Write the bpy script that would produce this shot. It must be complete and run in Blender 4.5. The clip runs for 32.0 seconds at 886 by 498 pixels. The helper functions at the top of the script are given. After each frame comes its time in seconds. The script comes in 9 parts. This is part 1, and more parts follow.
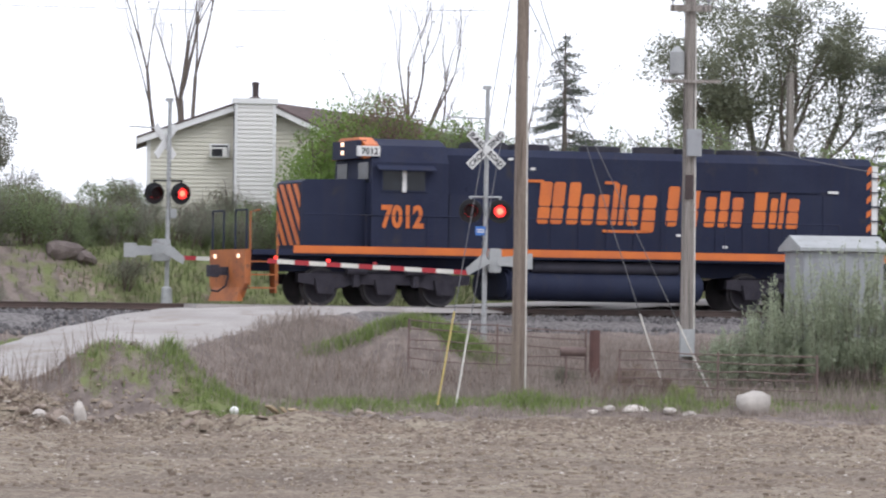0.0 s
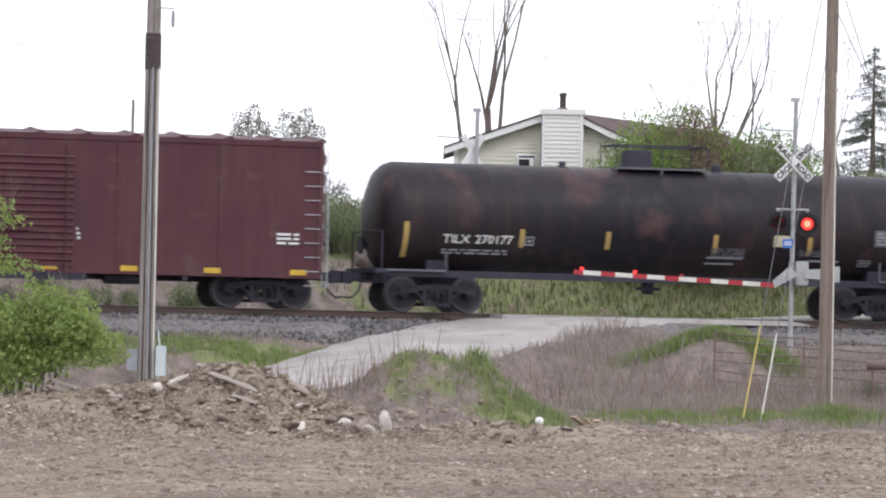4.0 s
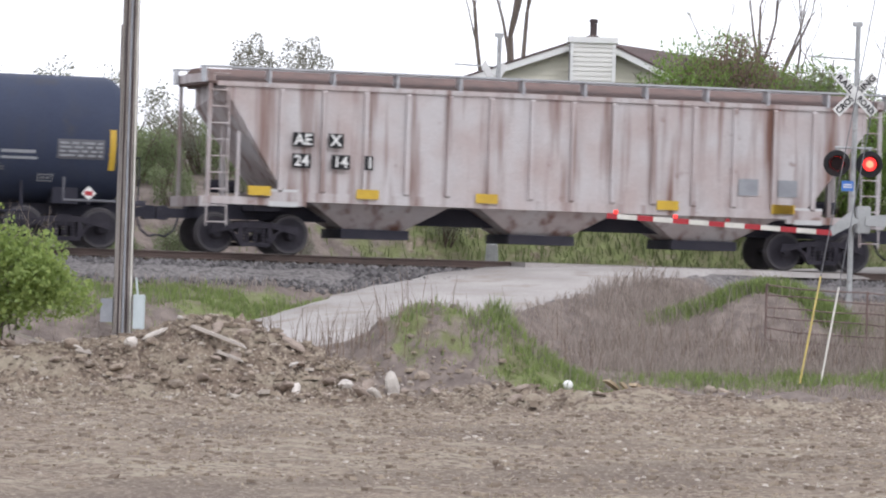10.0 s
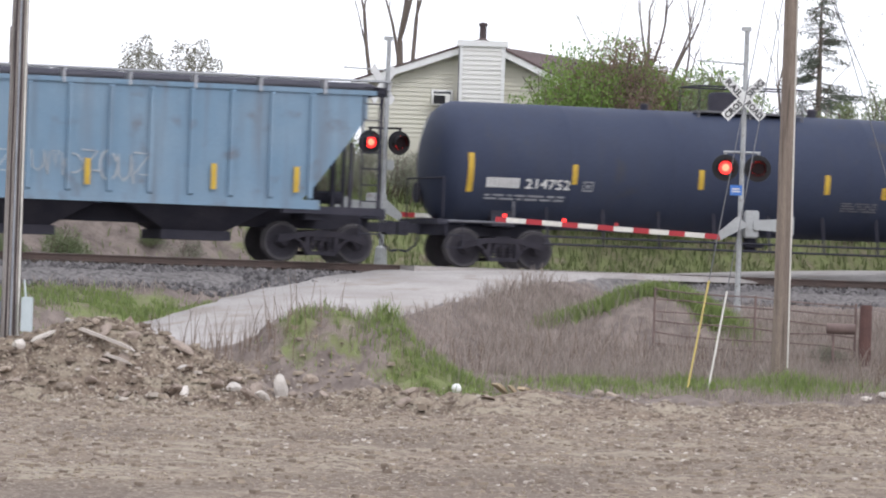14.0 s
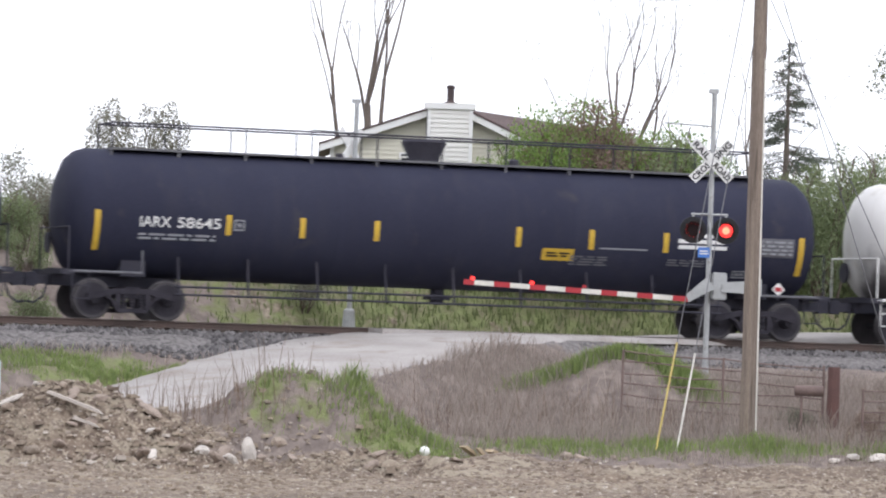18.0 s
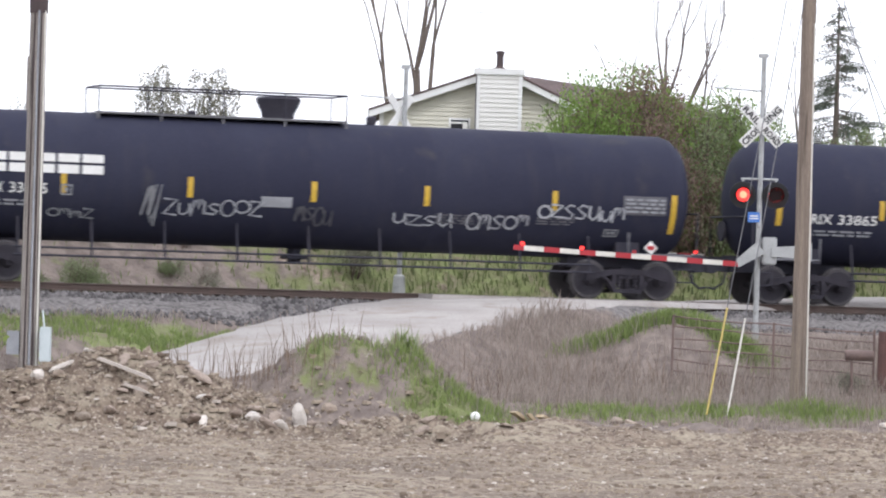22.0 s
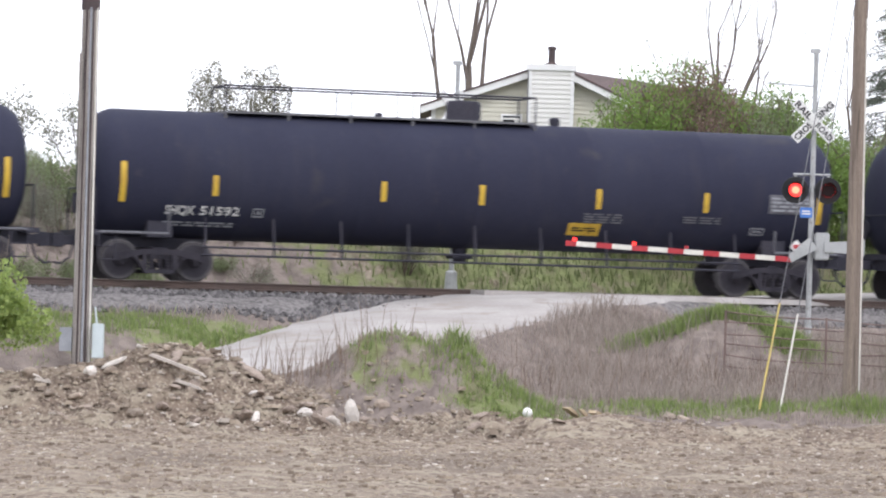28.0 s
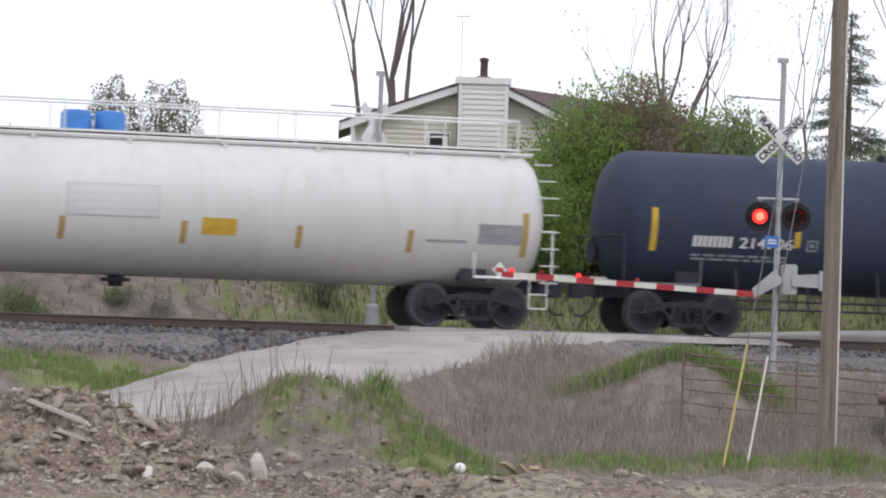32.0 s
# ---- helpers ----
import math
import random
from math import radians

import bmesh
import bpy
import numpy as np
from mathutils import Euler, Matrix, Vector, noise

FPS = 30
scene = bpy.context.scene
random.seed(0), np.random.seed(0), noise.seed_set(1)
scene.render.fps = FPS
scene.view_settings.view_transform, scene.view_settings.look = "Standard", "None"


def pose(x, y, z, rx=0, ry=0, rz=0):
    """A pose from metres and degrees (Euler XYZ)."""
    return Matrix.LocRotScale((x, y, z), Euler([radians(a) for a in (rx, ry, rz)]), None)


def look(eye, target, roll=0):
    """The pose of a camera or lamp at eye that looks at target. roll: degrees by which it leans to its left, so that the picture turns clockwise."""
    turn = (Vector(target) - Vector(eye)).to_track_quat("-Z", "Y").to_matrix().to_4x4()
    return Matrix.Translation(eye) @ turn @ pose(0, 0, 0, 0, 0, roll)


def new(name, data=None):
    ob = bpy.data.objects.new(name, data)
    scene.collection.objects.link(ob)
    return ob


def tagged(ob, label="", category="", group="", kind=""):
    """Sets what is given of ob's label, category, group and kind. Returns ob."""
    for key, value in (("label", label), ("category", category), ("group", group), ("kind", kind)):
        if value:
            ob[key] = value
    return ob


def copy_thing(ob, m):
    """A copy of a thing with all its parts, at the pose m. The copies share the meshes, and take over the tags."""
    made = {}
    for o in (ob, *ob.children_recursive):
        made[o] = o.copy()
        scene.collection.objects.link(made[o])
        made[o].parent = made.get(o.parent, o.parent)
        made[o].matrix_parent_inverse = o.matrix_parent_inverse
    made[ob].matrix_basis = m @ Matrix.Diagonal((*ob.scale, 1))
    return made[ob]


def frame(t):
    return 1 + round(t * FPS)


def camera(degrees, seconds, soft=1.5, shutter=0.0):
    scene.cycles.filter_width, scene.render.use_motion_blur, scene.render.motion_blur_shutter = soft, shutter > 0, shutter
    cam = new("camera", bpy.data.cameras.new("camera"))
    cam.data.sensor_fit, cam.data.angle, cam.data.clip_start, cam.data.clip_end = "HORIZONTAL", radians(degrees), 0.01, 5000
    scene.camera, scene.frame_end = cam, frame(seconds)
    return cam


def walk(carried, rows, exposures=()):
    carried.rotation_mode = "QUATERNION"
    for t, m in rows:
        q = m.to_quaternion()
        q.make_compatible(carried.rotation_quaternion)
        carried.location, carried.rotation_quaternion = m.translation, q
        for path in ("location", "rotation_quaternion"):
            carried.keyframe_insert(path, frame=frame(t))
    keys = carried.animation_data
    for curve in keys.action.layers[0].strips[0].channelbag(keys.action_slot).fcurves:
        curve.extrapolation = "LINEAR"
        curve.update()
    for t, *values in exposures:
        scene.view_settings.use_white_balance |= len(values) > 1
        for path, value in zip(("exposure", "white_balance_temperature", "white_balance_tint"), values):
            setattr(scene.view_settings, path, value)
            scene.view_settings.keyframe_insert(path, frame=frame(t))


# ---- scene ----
cam = camera(11.19, 32.0, soft=2.1, shutter=0.15)
# seconds, eye x, y, z, yaw, pitch, roll: a long lens held by hand, brought nearer in two steps
ROWS = [
    (0.0, 0.01, -0.13, 2.19, -3.939, 0.889, -0.740),
    (0.5, 0.01, -0.13, 2.19, -2.310, 0.875, -0.756),
    (1.0, 0.01, -0.13, 2.19, -1.271, 1.170, -0.560),
    (1.5, 0.01, -0.13, 2.19, -1.028, 1.815, -0.440),
    (2.0, 0.01, -0.13, 2.19, -0.563, 1.125, -0.525),
    (2.5, 0.01, -0.13, 2.19, -0.282, 0.964, -0.903),
    (4.5, 0.00, 0.00, 2.20, -0.088, 0.959, -1.363),
    (5.0, 0.00, 0.00, 2.20, -0.101, 0.965, -1.557),
    (5.5, 0.00, 0.00, 2.20, 0.042, 1.483, -1.506),
    (6.0, 0.00, 0.00, 2.20, -0.005, 1.098, -1.636),
    (6.5, 0.00, 0.00, 2.20, -0.242, 1.055, -1.641),
    (7.0, 0.00, 0.00, 2.20, -0.206, 0.875, -2.074),
    (7.5, 0.00, 0.00, 2.20, 0.358, 0.833, -2.342),
    (8.0, 0.00, 0.00, 2.20, 0.232, 0.781, -2.387),
    (8.5, 0.00, 0.00, 2.20, -0.288, 1.428, -2.032),
    (9.0, 0.00, 0.00, 2.20, -0.299, 1.087, -1.668),
    (9.5, 0.01, 12.67, 2.22, -0.283, 0.919, -1.892),
    (10.0, 0.01, 12.67, 2.22, 0.126, 0.294, -1.795),
    (10.5, 0.01, 12.67, 2.22, 0.553, 0.336, -1.841),
    (11.0, 0.01, 12.67, 2.22, 0.482, 0.946, -1.794),
    (11.5, 0.01, 12.67, 2.22, -0.189, 1.467, -1.697),
    (12.0, 0.01, 12.67, 2.22, -0.371, 1.211, -2.017),
    (12.5, 0.01, 12.67, 2.22, -0.197, 0.384, -2.393),
    (13.0, 0.01, 12.67, 2.22, -0.406, 0.130, -2.412),
    (13.5, 0.01, 12.67, 2.22, -0.675, 0.296, -2.133),
    (14.0, 0.01, 12.67, 2.22, -1.283, 0.381, -1.944),
    (14.5, 0.01, 12.67, 2.22, -1.536, 1.193, -1.700),
    (15.0, 0.01, 12.67, 2.22, -1.567, 0.832, -1.807),
    (15.5, 0.01, 12.67, 2.22, -1.213, 1.077, -1.937),
    (17.5, 0.01, 12.67, 2.22, -1.776, 1.578, -1.726),
    (18.0, 0.01, 12.67, 2.22, -1.687, 1.187, -1.850),
    (18.5, 0.01, 12.67, 2.22, -1.451, 1.194, -1.867),
    (19.0, 0.01, 12.67, 2.22, -1.071, 1.333, -1.890),
    (19.5, 0.01, 12.67, 2.22, -0.888, 1.524, -1.756),
    (20.0, 0.01, 12.67, 2.22, -0.807, 1.381, -1.531),
    (20.5, 0.01, 12.67, 2.22, -0.794, 1.424, -1.455),
    (21.0, 0.01, 12.67, 2.22, -0.796, 1.352, -1.514),
    (21.5, 0.01, 12.67, 2.22, -0.879, 0.857, -1.578),
    (22.0, 0.01, 12.67, 2.22, -1.053, 0.732, -1.697),
    (22.5, 0.01, 12.67, 2.22, -1.461, 1.295, -1.173),
    (23.0, 0.01, 12.67, 2.22, -1.802, 1.359, -1.097),
    (23.5, 0.01, 12.67, 2.22, -1.543, 1.224, -1.363),
    (24.0, 0.01, 12.67, 2.22, -1.380, 1.202, -1.423),
    (24.5, 0.01, 12.67, 2.22, -0.955, 1.211, -1.453),
    (25.0, 0.01, 12.67, 2.22, -0.565, 1.198, -1.324),
    (25.5, 0.01, 12.67, 2.22, -0.271, 1.695, -1.130),
    (27.5, 0.01, 12.67, 2.22, -0.187, 0.640, -2.033),
    (28.0, 0.01, 12.67, 2.22, -0.391, 0.662, -1.605),
    (28.5, 0.01, 12.67, 2.22, -0.994, 0.600, -1.326),
    (29.0, 0.01, 12.67, 2.22, -1.319, 0.790, -1.695),
    (29.5, 0.01, 19.27, 2.24, -1.297, 0.877, -1.687),
    (30.0, 0.01, 23.94, 2.40, -1.226, 0.781, -1.969),
    (30.5, 0.01, 23.94, 2.40, -1.377, 1.251, -1.669),
    (31.0, 0.01, 23.94, 2.40, -1.488, 1.478, -1.447),
    (31.5, 0.01, 23.94, 2.40, -1.482, 1.303, -1.704),
    (32.0, 0.01, 23.94, 2.40, -1.444, 1.059, -1.931),
]
walk(cam, [(t, pose(x, y, z, 90 + pitch, roll, yaw)) for t, x, y, z, yaw, pitch, roll in ROWS],
     exposures=[(t, stops, 6080.0 if t < 2.4 else 6170.0, 14.0) for t, stops in ((0.0, 0.05), (1.0, 0.35), (2.0, -0.33), (2.5, 0.02), (5.0, 0.15), (6.0, -0.18), (7.5, 0.0), (9.0, 0.02), (10.0, 0.15), (11.0, 0.15), (12.0, -0.15), (13.0, 0.08), (14.0, 0.2), (15.0, 0.3), (18.0, 0.25), (19.0, 0.2), (20.0, -0.48), (21.0, 0.12), (22.0, 0.35), (23.0, 0.5), (25.0, 0.45), (28.0, 0.45), (30.0, 0.7), (31.0, 0.6), (32.0, -0.15))])

# ---- light: a bright, thinly overcast spring day ----
world = bpy.data.worlds.new("world")
scene.world = world
world.use_nodes = True
wn, wl = world.node_tree.nodes, world.node_tree.links
wn.clear()
SUN_EL, SUN_AZ = 48.0, 150.0
sky = wn.new("ShaderNodeTexSky")
sky.sky_type, sky.sun_disc = "NISHITA", False
sky.sun_elevation, sky.sun_rotation = radians(SUN_EL), radians(SUN_AZ)
sky.air_density, sky.dust_density, sky.ozone_density = 1.0, 4.0, 1.0
cloud = wn.new("ShaderNodeRGB")
cloud.outputs[0].default_value = (11.2, 11.3, 11.55, 1)
veil = wn.new("ShaderNodeMix")
veil.data_type = "RGBA"
veil.inputs["Factor"].default_value = 0.92
wl.new(sky.outputs[0], veil.inputs[6])
wl.new(cloud.outputs[0], veil.inputs[7])
bg = wn.new("ShaderNodeBackground")
bg.inputs[1].default_value = 0.12
wl.new(veil.outputs[2], bg.inputs[0])
wout = wn.new("ShaderNodeOutputWorld")
wl.new(bg.outputs[0], wout.inputs[0])
sun = new("sun", bpy.data.lights.new("sun", "SUN"))
sun.data.energy, sun.data.angle, sun.data.color = 0.7, radians(12), (1.0, 0.985, 0.955)
az, el = radians(SUN_AZ), radians(SUN_EL)
sun_way = Vector((math.sin(az) * math.cos(el), math.cos(az) * math.cos(el), math.sin(el)))
sun.matrix_world = look(sun_way * 50, (0, 0, 0))

# ---- materials ----
def material(name, base, second=None, rough=0.7, metal=0.0, scale=3.0, fine=40.0, amount=0.5, bump=0.0, dirt=None,
             dirt_at=0.55, emit=None, power=0.0, per_object=0.0, streak=0.0, stretch=(1, 1, 1), bump_scale=None, spec=0.5):
    """Base colour that drifts to a second one in large patches, fine grain, an optional dirt layer, vertical streaks and relief."""
    m = bpy.data.materials.new(name)
    m.use_nodes = True
    n, l = m.node_tree.nodes, m.node_tree.links
    bsdf = n["Principled BSDF"]
    bsdf.inputs["Roughness"].default_value = rough
    bsdf.inputs["Metallic"].default_value = metal
    bsdf.inputs["Specular IOR Level"].default_value = spec
    second = second or tuple(c * 0.72 for c in base)
    coord = n.new("ShaderNodeTexCoord")
    mapping = n.new("ShaderNodeMapping")
    mapping.inputs["Scale"].default_value = stretch
    l.new(coord.outputs["Object"], mapping.inputs[0])

    def grain(s, detail, lo, hi):
        t = n.new("ShaderNodeTexNoise")
        t.inputs["Scale"].default_value, t.inputs["Detail"].default_value = s, detail
        l.new(mapping.outputs[0], t.inputs["Vector"])
        r = n.new("ShaderNodeMapRange")
        r.inputs["From Min"].default_value, r.inputs["From Max"].default_value = lo, hi
        l.new(t.outputs["Fac"], r.inputs["Value"])
        return r.outputs[0], t.outputs["Fac"]

    def mix(fac, a, b, mode="MIX", k=None):
        x = n.new("ShaderNodeMix")
        x.data_type, x.blend_type = "RGBA", mode
        if k is None:
            l.new(fac, x.inputs["Factor"])
        else:
            x.inputs["Factor"].default_value = k
        for sock, v in ((x.inputs[6], a), (x.inputs[7], b)):
            if isinstance(v, tuple):
                sock.default_value = (*v, 1)
            else:
                l.new(v, sock)
        return x.outputs[2]

    big, _ = grain(scale, 5, 0.38, 0.66)
    small, small_raw = grain(fine, 6, 0.3, 0.7)
    colour = mix(big, base, second)
    shade = n.new("ShaderNodeMapRange")
    shade.inputs["To Min"].default_value, shade.inputs["To Max"].default_value = 1 - amount * 0.5, 1 + amount * 0.5
    l.new(small, shade.inputs["Value"])
    hsv = n.new("ShaderNodeHueSaturation")
    l.new(colour, hsv.inputs["Color"])
    l.new(shade.outputs[0], hsv.inputs["Value"])
    colour = hsv.outputs[0]
    if dirt:
        d, _ = grain(scale * 2.3, 8, dirt_at, dirt_at + 0.15)
        colour = mix(d, colour, dirt)
    if streak:
        t = n.new("ShaderNodeTexNoise")
        t.inputs["Scale"].default_value, t.inputs["Detail"].default_value = 1.0, 4
        ms = n.new("ShaderNodeMapping")
        ms.inputs["Scale"].default_value = (3.2, 3.2, 0.22)
        l.new(coord.outputs["Object"], ms.inputs[0])
        l.new(ms.outputs[0], t.inputs["Vector"])
        r = n.new("ShaderNodeMapRange")
        r.inputs["From Min"].default_value, r.inputs["From Max"].default_value = 0.5, 0.72
        r.inputs["To Max"].default_value = streak
        l.new(t.outputs["Fac"], r.inputs["Value"])
        colour = mix(r.outputs[0], colour, dirt or (0.2, 0.14, 0.1))
    if per_object:
        info = n.new("ShaderNodeObjectInfo")
        r = n.new("ShaderNodeMapRange")
        r.inputs["To Min"].default_value, r.inputs["To Max"].default_value = 1 - per_object, 1 + per_object
        l.new(info.outputs["Random"], r.inputs["Value"])
        h2 = n.new("ShaderNodeHueSaturation")
        l.new(colour, h2.inputs["Color"])
        l.new(r.outputs[0], h2.inputs["Value"])
        colour = h2.outputs[0]
    l.new(colour, bsdf.inputs["Base Color"])
    if bump:
        src = small_raw
        if bump_scale:
            src = grain(bump_scale, 8, 0.3, 0.7)[1]
        b = n.new("ShaderNodeBump")
        b.inputs["Strength"].default_value, b.inputs["Distance"].default_value = 1.0, bump
        l.new(src, b.inputs["Height"])
        l.new(b.outputs[0], bsdf.inputs["Normal"])
    if emit:
        bsdf.inputs["Emission Color"].default_value = (*emit, 1)
        bsdf.inputs["Emission Strength"].default_value = power
    return m


def leafy(name, a, b, rough=0.6, thin=0.45):
    """Leaves: hue and lightness vary from leaf to leaf."""
    m = bpy.data.materials.new(name)
    m.use_nodes = True
    n, l = m.node_tree.nodes, m.node_tree.links
    bsdf = n["Principled BSDF"]
    geo = n.new("ShaderNodeNewGeometry")
    x = n.new("ShaderNodeMix")
    x.data_type = "RGBA"
    x.inputs[6].default_value, x.inputs[7].default_value = (*a, 1), (*b, 1)
    l.new(geo.outputs["Random Per Island"], x.inputs["Factor"])
    l.new(x.outputs[2], bsdf.inputs["Base Color"])
    bsdf.inputs["Roughness"].default_value = rough
    trans = n.new("ShaderNodeBsdfTranslucent")
    l.new(x.outputs[2], trans.inputs[0])
    add = n.new("ShaderNodeMixShader")
    add.inputs[0].default_value = thin
    l.new(bsdf.outputs[0], add.inputs[1])
    l.new(trans.outputs[0], add.inputs[2])
    l.new(add.outputs[0], n["Material Output"].inputs[0])
    return m


M_BLACK = material("tank_black", (0.030, 0.0315, 0.052), (0.036, 0.038, 0.060), spec=0.06, rough=0.65, scale=0.5, amount=0.3, streak=0.2, dirt=(0.058, 0.055, 0.063), dirt_at=0.62)
M_BLUEBLACK = material("tank_blue_black", spec=0.1, base=(0.042, 0.051, 0.083), second=(0.051, 0.061, 0.094), rough=0.6, scale=0.5, amount=0.3, streak=0.2, dirt=(0.065, 0.063, 0.068), dirt_at=0.62)
M_DARKGREY = material("tank_dark_grey", (0.052, 0.057, 0.082), (0.065, 0.069, 0.094), spec=0.2, rough=0.6, scale=0.5, amount=0.3, streak=0.25, dirt=(0.085, 0.08, 0.085), dirt_at=0.6)
M_GREY = material("tank_grey", (0.088, 0.10, 0.122), (0.11, 0.12, 0.138), rough=0.5, scale=0.4, amount=0.25, streak=0.35, dirt=(0.15, 0.125, 0.09), dirt_at=0.58)
M_TILX = material("tank_sooty", (0.011, 0.0105, 0.015), (0.022, 0.0155, 0.018), spec=0.25, rough=0.5, scale=0.35, amount=0.3, streak=0.3, dirt=(0.07, 0.04, 0.04))
M_WHITE = material("tank_white", (0.62, 0.61, 0.59), (0.56, 0.55, 0.53), rough=0.45, scale=0.4, amount=0.08, streak=0.22, dirt=(0.40, 0.36, 0.31), dirt_at=0.66)
M_LOCO = material("loco_black", (0.026, 0.030, 0.056), (0.032, 0.038, 0.066), spec=0.07, rough=0.6, scale=0.7, amount=0.3, streak=0.25, dirt=(0.05, 0.047, 0.05), dirt_at=0.62)
M_ORANGE = material("orange_paint", (0.64, 0.165, 0.026), (0.54, 0.135, 0.03), rough=0.45, scale=1.2, amount=0.2, dirt=(0.30, 0.11, 0.05), dirt_at=0.68)
# the same orange with the pilot's shade painted in, plus patches of grime
M_ORANGESHADEDIRTY = material("shaded_grimy_orange", (0.42, 0.135, 0.035), (0.30, 0.095, 0.035), rough=0.6, scale=2.0, amount=0.35, dirt=(0.10, 0.055, 0.04), dirt_at=0.56)
M_YELLOW = material("yellow_paint", (0.58, 0.385, 0.035), (0.5, 0.32, 0.035), rough=0.5, amount=0.2)
M_DULLGOLD = material("dull_gold_paint", (0.42, 0.29, 0.09), (0.36, 0.25, 0.09), rough=0.6, amount=0.3)
M_WHITEPAINT = material("white_paint", (0.74, 0.74, 0.72), (0.66, 0.66, 0.64), rough=0.5, amount=0.15)
M_DATA = material("faded_grey_panel", (0.13, 0.13, 0.145), (0.10, 0.10, 0.115), rough=0.6, amount=0.3)
M_DATAPALE = material("pale_grey_panel", (0.47, 0.47, 0.47), (0.42, 0.42, 0.42), rough=0.6, amount=0.2)
M_BOARD = material("brown_boarding", (0.16, 0.10, 0.085), (0.12, 0.08, 0.07), rough=0.8, amount=0.3)
M_GREYPAINT = material("grey_lettering", (0.30, 0.31, 0.33), (0.24, 0.25, 0.27), rough=0.6, amount=0.3)
M_BLACKPAINT = material("black_paint", spec=0.3, base=(0.014, 0.014, 0.016), second=(0.02, 0.02, 0.022), rough=0.6, amount=0.3)
M_NAVY = material("boxcar_navy", (0.030, 0.034, 0.060), (0.037, 0.041, 0.070), spec=0.1, rough=0.55, scale=0.6, amount=0.3, streak=0.3, dirt=(0.048, 0.046, 0.056), dirt_at=0.62)
M_MAROON = material("boxcar_maroon", spec=0.25, base=(0.075, 0.026, 0.034), second=(0.09, 0.034, 0.04), rough=0.55, scale=0.6, amount=0.3, streak=0.3, dirt=(0.12, 0.07, 0.065), dirt_at=0.6)
# boxcar end ribs: body colours lightened to carry the sky's sheen, and glossier
M_ENDMAROON = material("sheen_maroon_end", (0.17, 0.105, 0.105), (0.12, 0.07, 0.075), rough=0.35, spec=0.6, scale=1.5, amount=0.3)
M_ENDNAVY = material("sheen_navy_end", (0.045, 0.05, 0.075), (0.032, 0.037, 0.06), rough=0.32, spec=0.7, scale=1.5, amount=0.3)
M_DULLYELLOW = material("worn_yellow_paint", (0.46, 0.30, 0.055), (0.36, 0.23, 0.05), rough=0.6, scale=4, amount=0.4)
M_GRATING = material("walkway_grating", (0.16, 0.16, 0.17), (0.11, 0.11, 0.12), rough=0.6, metal=0.3, scale=3, amount=0.3)
M_GALV = material("galvanised", (0.50, 0.51, 0.53), (0.40, 0.41, 0.43), rough=0.45, metal=0.5, amount=0.2, scale=2)
M_HOPWHITE = material("hopper_white", (0.58, 0.585, 0.58), (0.53, 0.53, 0.53), rough=0.5, scale=0.5, amount=0.1, streak=0.2, dirt=(0.45, 0.42, 0.38), dirt_at=0.66)
M_HOPPINK = material("hopper_rusted", (0.50, 0.475, 0.475), (0.43, 0.36, 0.345), rough=0.65, scale=0.9, amount=0.3, streak=1.0, dirt=(0.17, 0.085, 0.062), dirt_at=0.65)
M_HOPBLUEGREY = material("hopper_pale_blue_grey", (0.41, 0.44, 0.465), (0.36, 0.39, 0.415), rough=0.55, scale=0.5, amount=0.15, streak=0.4, dirt=(0.22, 0.22, 0.22), dirt_at=0.62)
M_HOPGREY = material("hopper_grey", (0.31, 0.32, 0.315), (0.27, 0.28, 0.28), rough=0.6, scale=0.6, amount=0.15, streak=0.3, dirt=(0.24, 0.19, 0.14), dirt_at=0.66)
M_HOPBLUE = material("hopper_blue", (0.155, 0.25, 0.345), (0.20, 0.285, 0.365), rough=0.6, scale=0.6, amount=0.25, streak=0.55, dirt=(0.14, 0.155, 0.18), dirt_at=0.57)
M_UNDER = material("underframe_grime", (0.038, 0.038, 0.051), (0.055, 0.052, 0.065), rough=0.85, spec=0.2, scale=1.5, amount=0.5, bump=0.01)
M_TRUCK = material("truck_grime", (0.046, 0.042, 0.052), (0.030, 0.028, 0.036), rough=0.85, spec=0.2, scale=3, amount=0.5, dirt=(0.07, 0.055, 0.048), dirt_at=0.62)
M_WHEEL = material("wheel_steel", (0.045, 0.042, 0.051), (0.034, 0.031, 0.039), rough=0.7, spec=0.2, scale=4, amount=0.4)
M_RIM = material("wheel_rim", (0.085, 0.078, 0.084), (0.06, 0.056, 0.06), rough=0.5, metal=0.4, amount=0.3)
M_RAIL = material("rail_steel", (0.09, 0.06, 0.05), (0.07, 0.05, 0.042), rough=0.7, scale=2, amount=0.4)
M_RAILTOP = material("rail_head", (0.35, 0.34, 0.34), (0.28, 0.27, 0.27), rough=0.3, metal=0.8, amount=0.1)
M_TIE = material("creosoted_tie", (0.055, 0.042, 0.034), (0.09, 0.072, 0.06), rough=0.9, scale=4, amount=0.5, per_object=0.25)
M_RED = material("red_reflective", (0.42, 0.025, 0.035), (0.36, 0.025, 0.035), rough=0.4, amount=0.15)
M_GLOW = material("red_signal_glow", (0.9, 0.05, 0.03), emit=(1.0, 0.03, 0.025), power=1.6, rough=0.3)
M_GLOWCORE = material("red_signal_core", (1.0, 0.3, 0.15), emit=(1.0, 0.13, 0.07), power=3.0, rough=0.3)
M_DARKLENS = material("unlit_red_lens", (0.018, 0.007, 0.008), rough=0.5, spec=0.2, amount=0.1)
M_HEADLIGHT = material("headlight_glow", (1, 0.8, 0.6), emit=(1.0, 0.62, 0.40), power=1.8, rough=0.3)
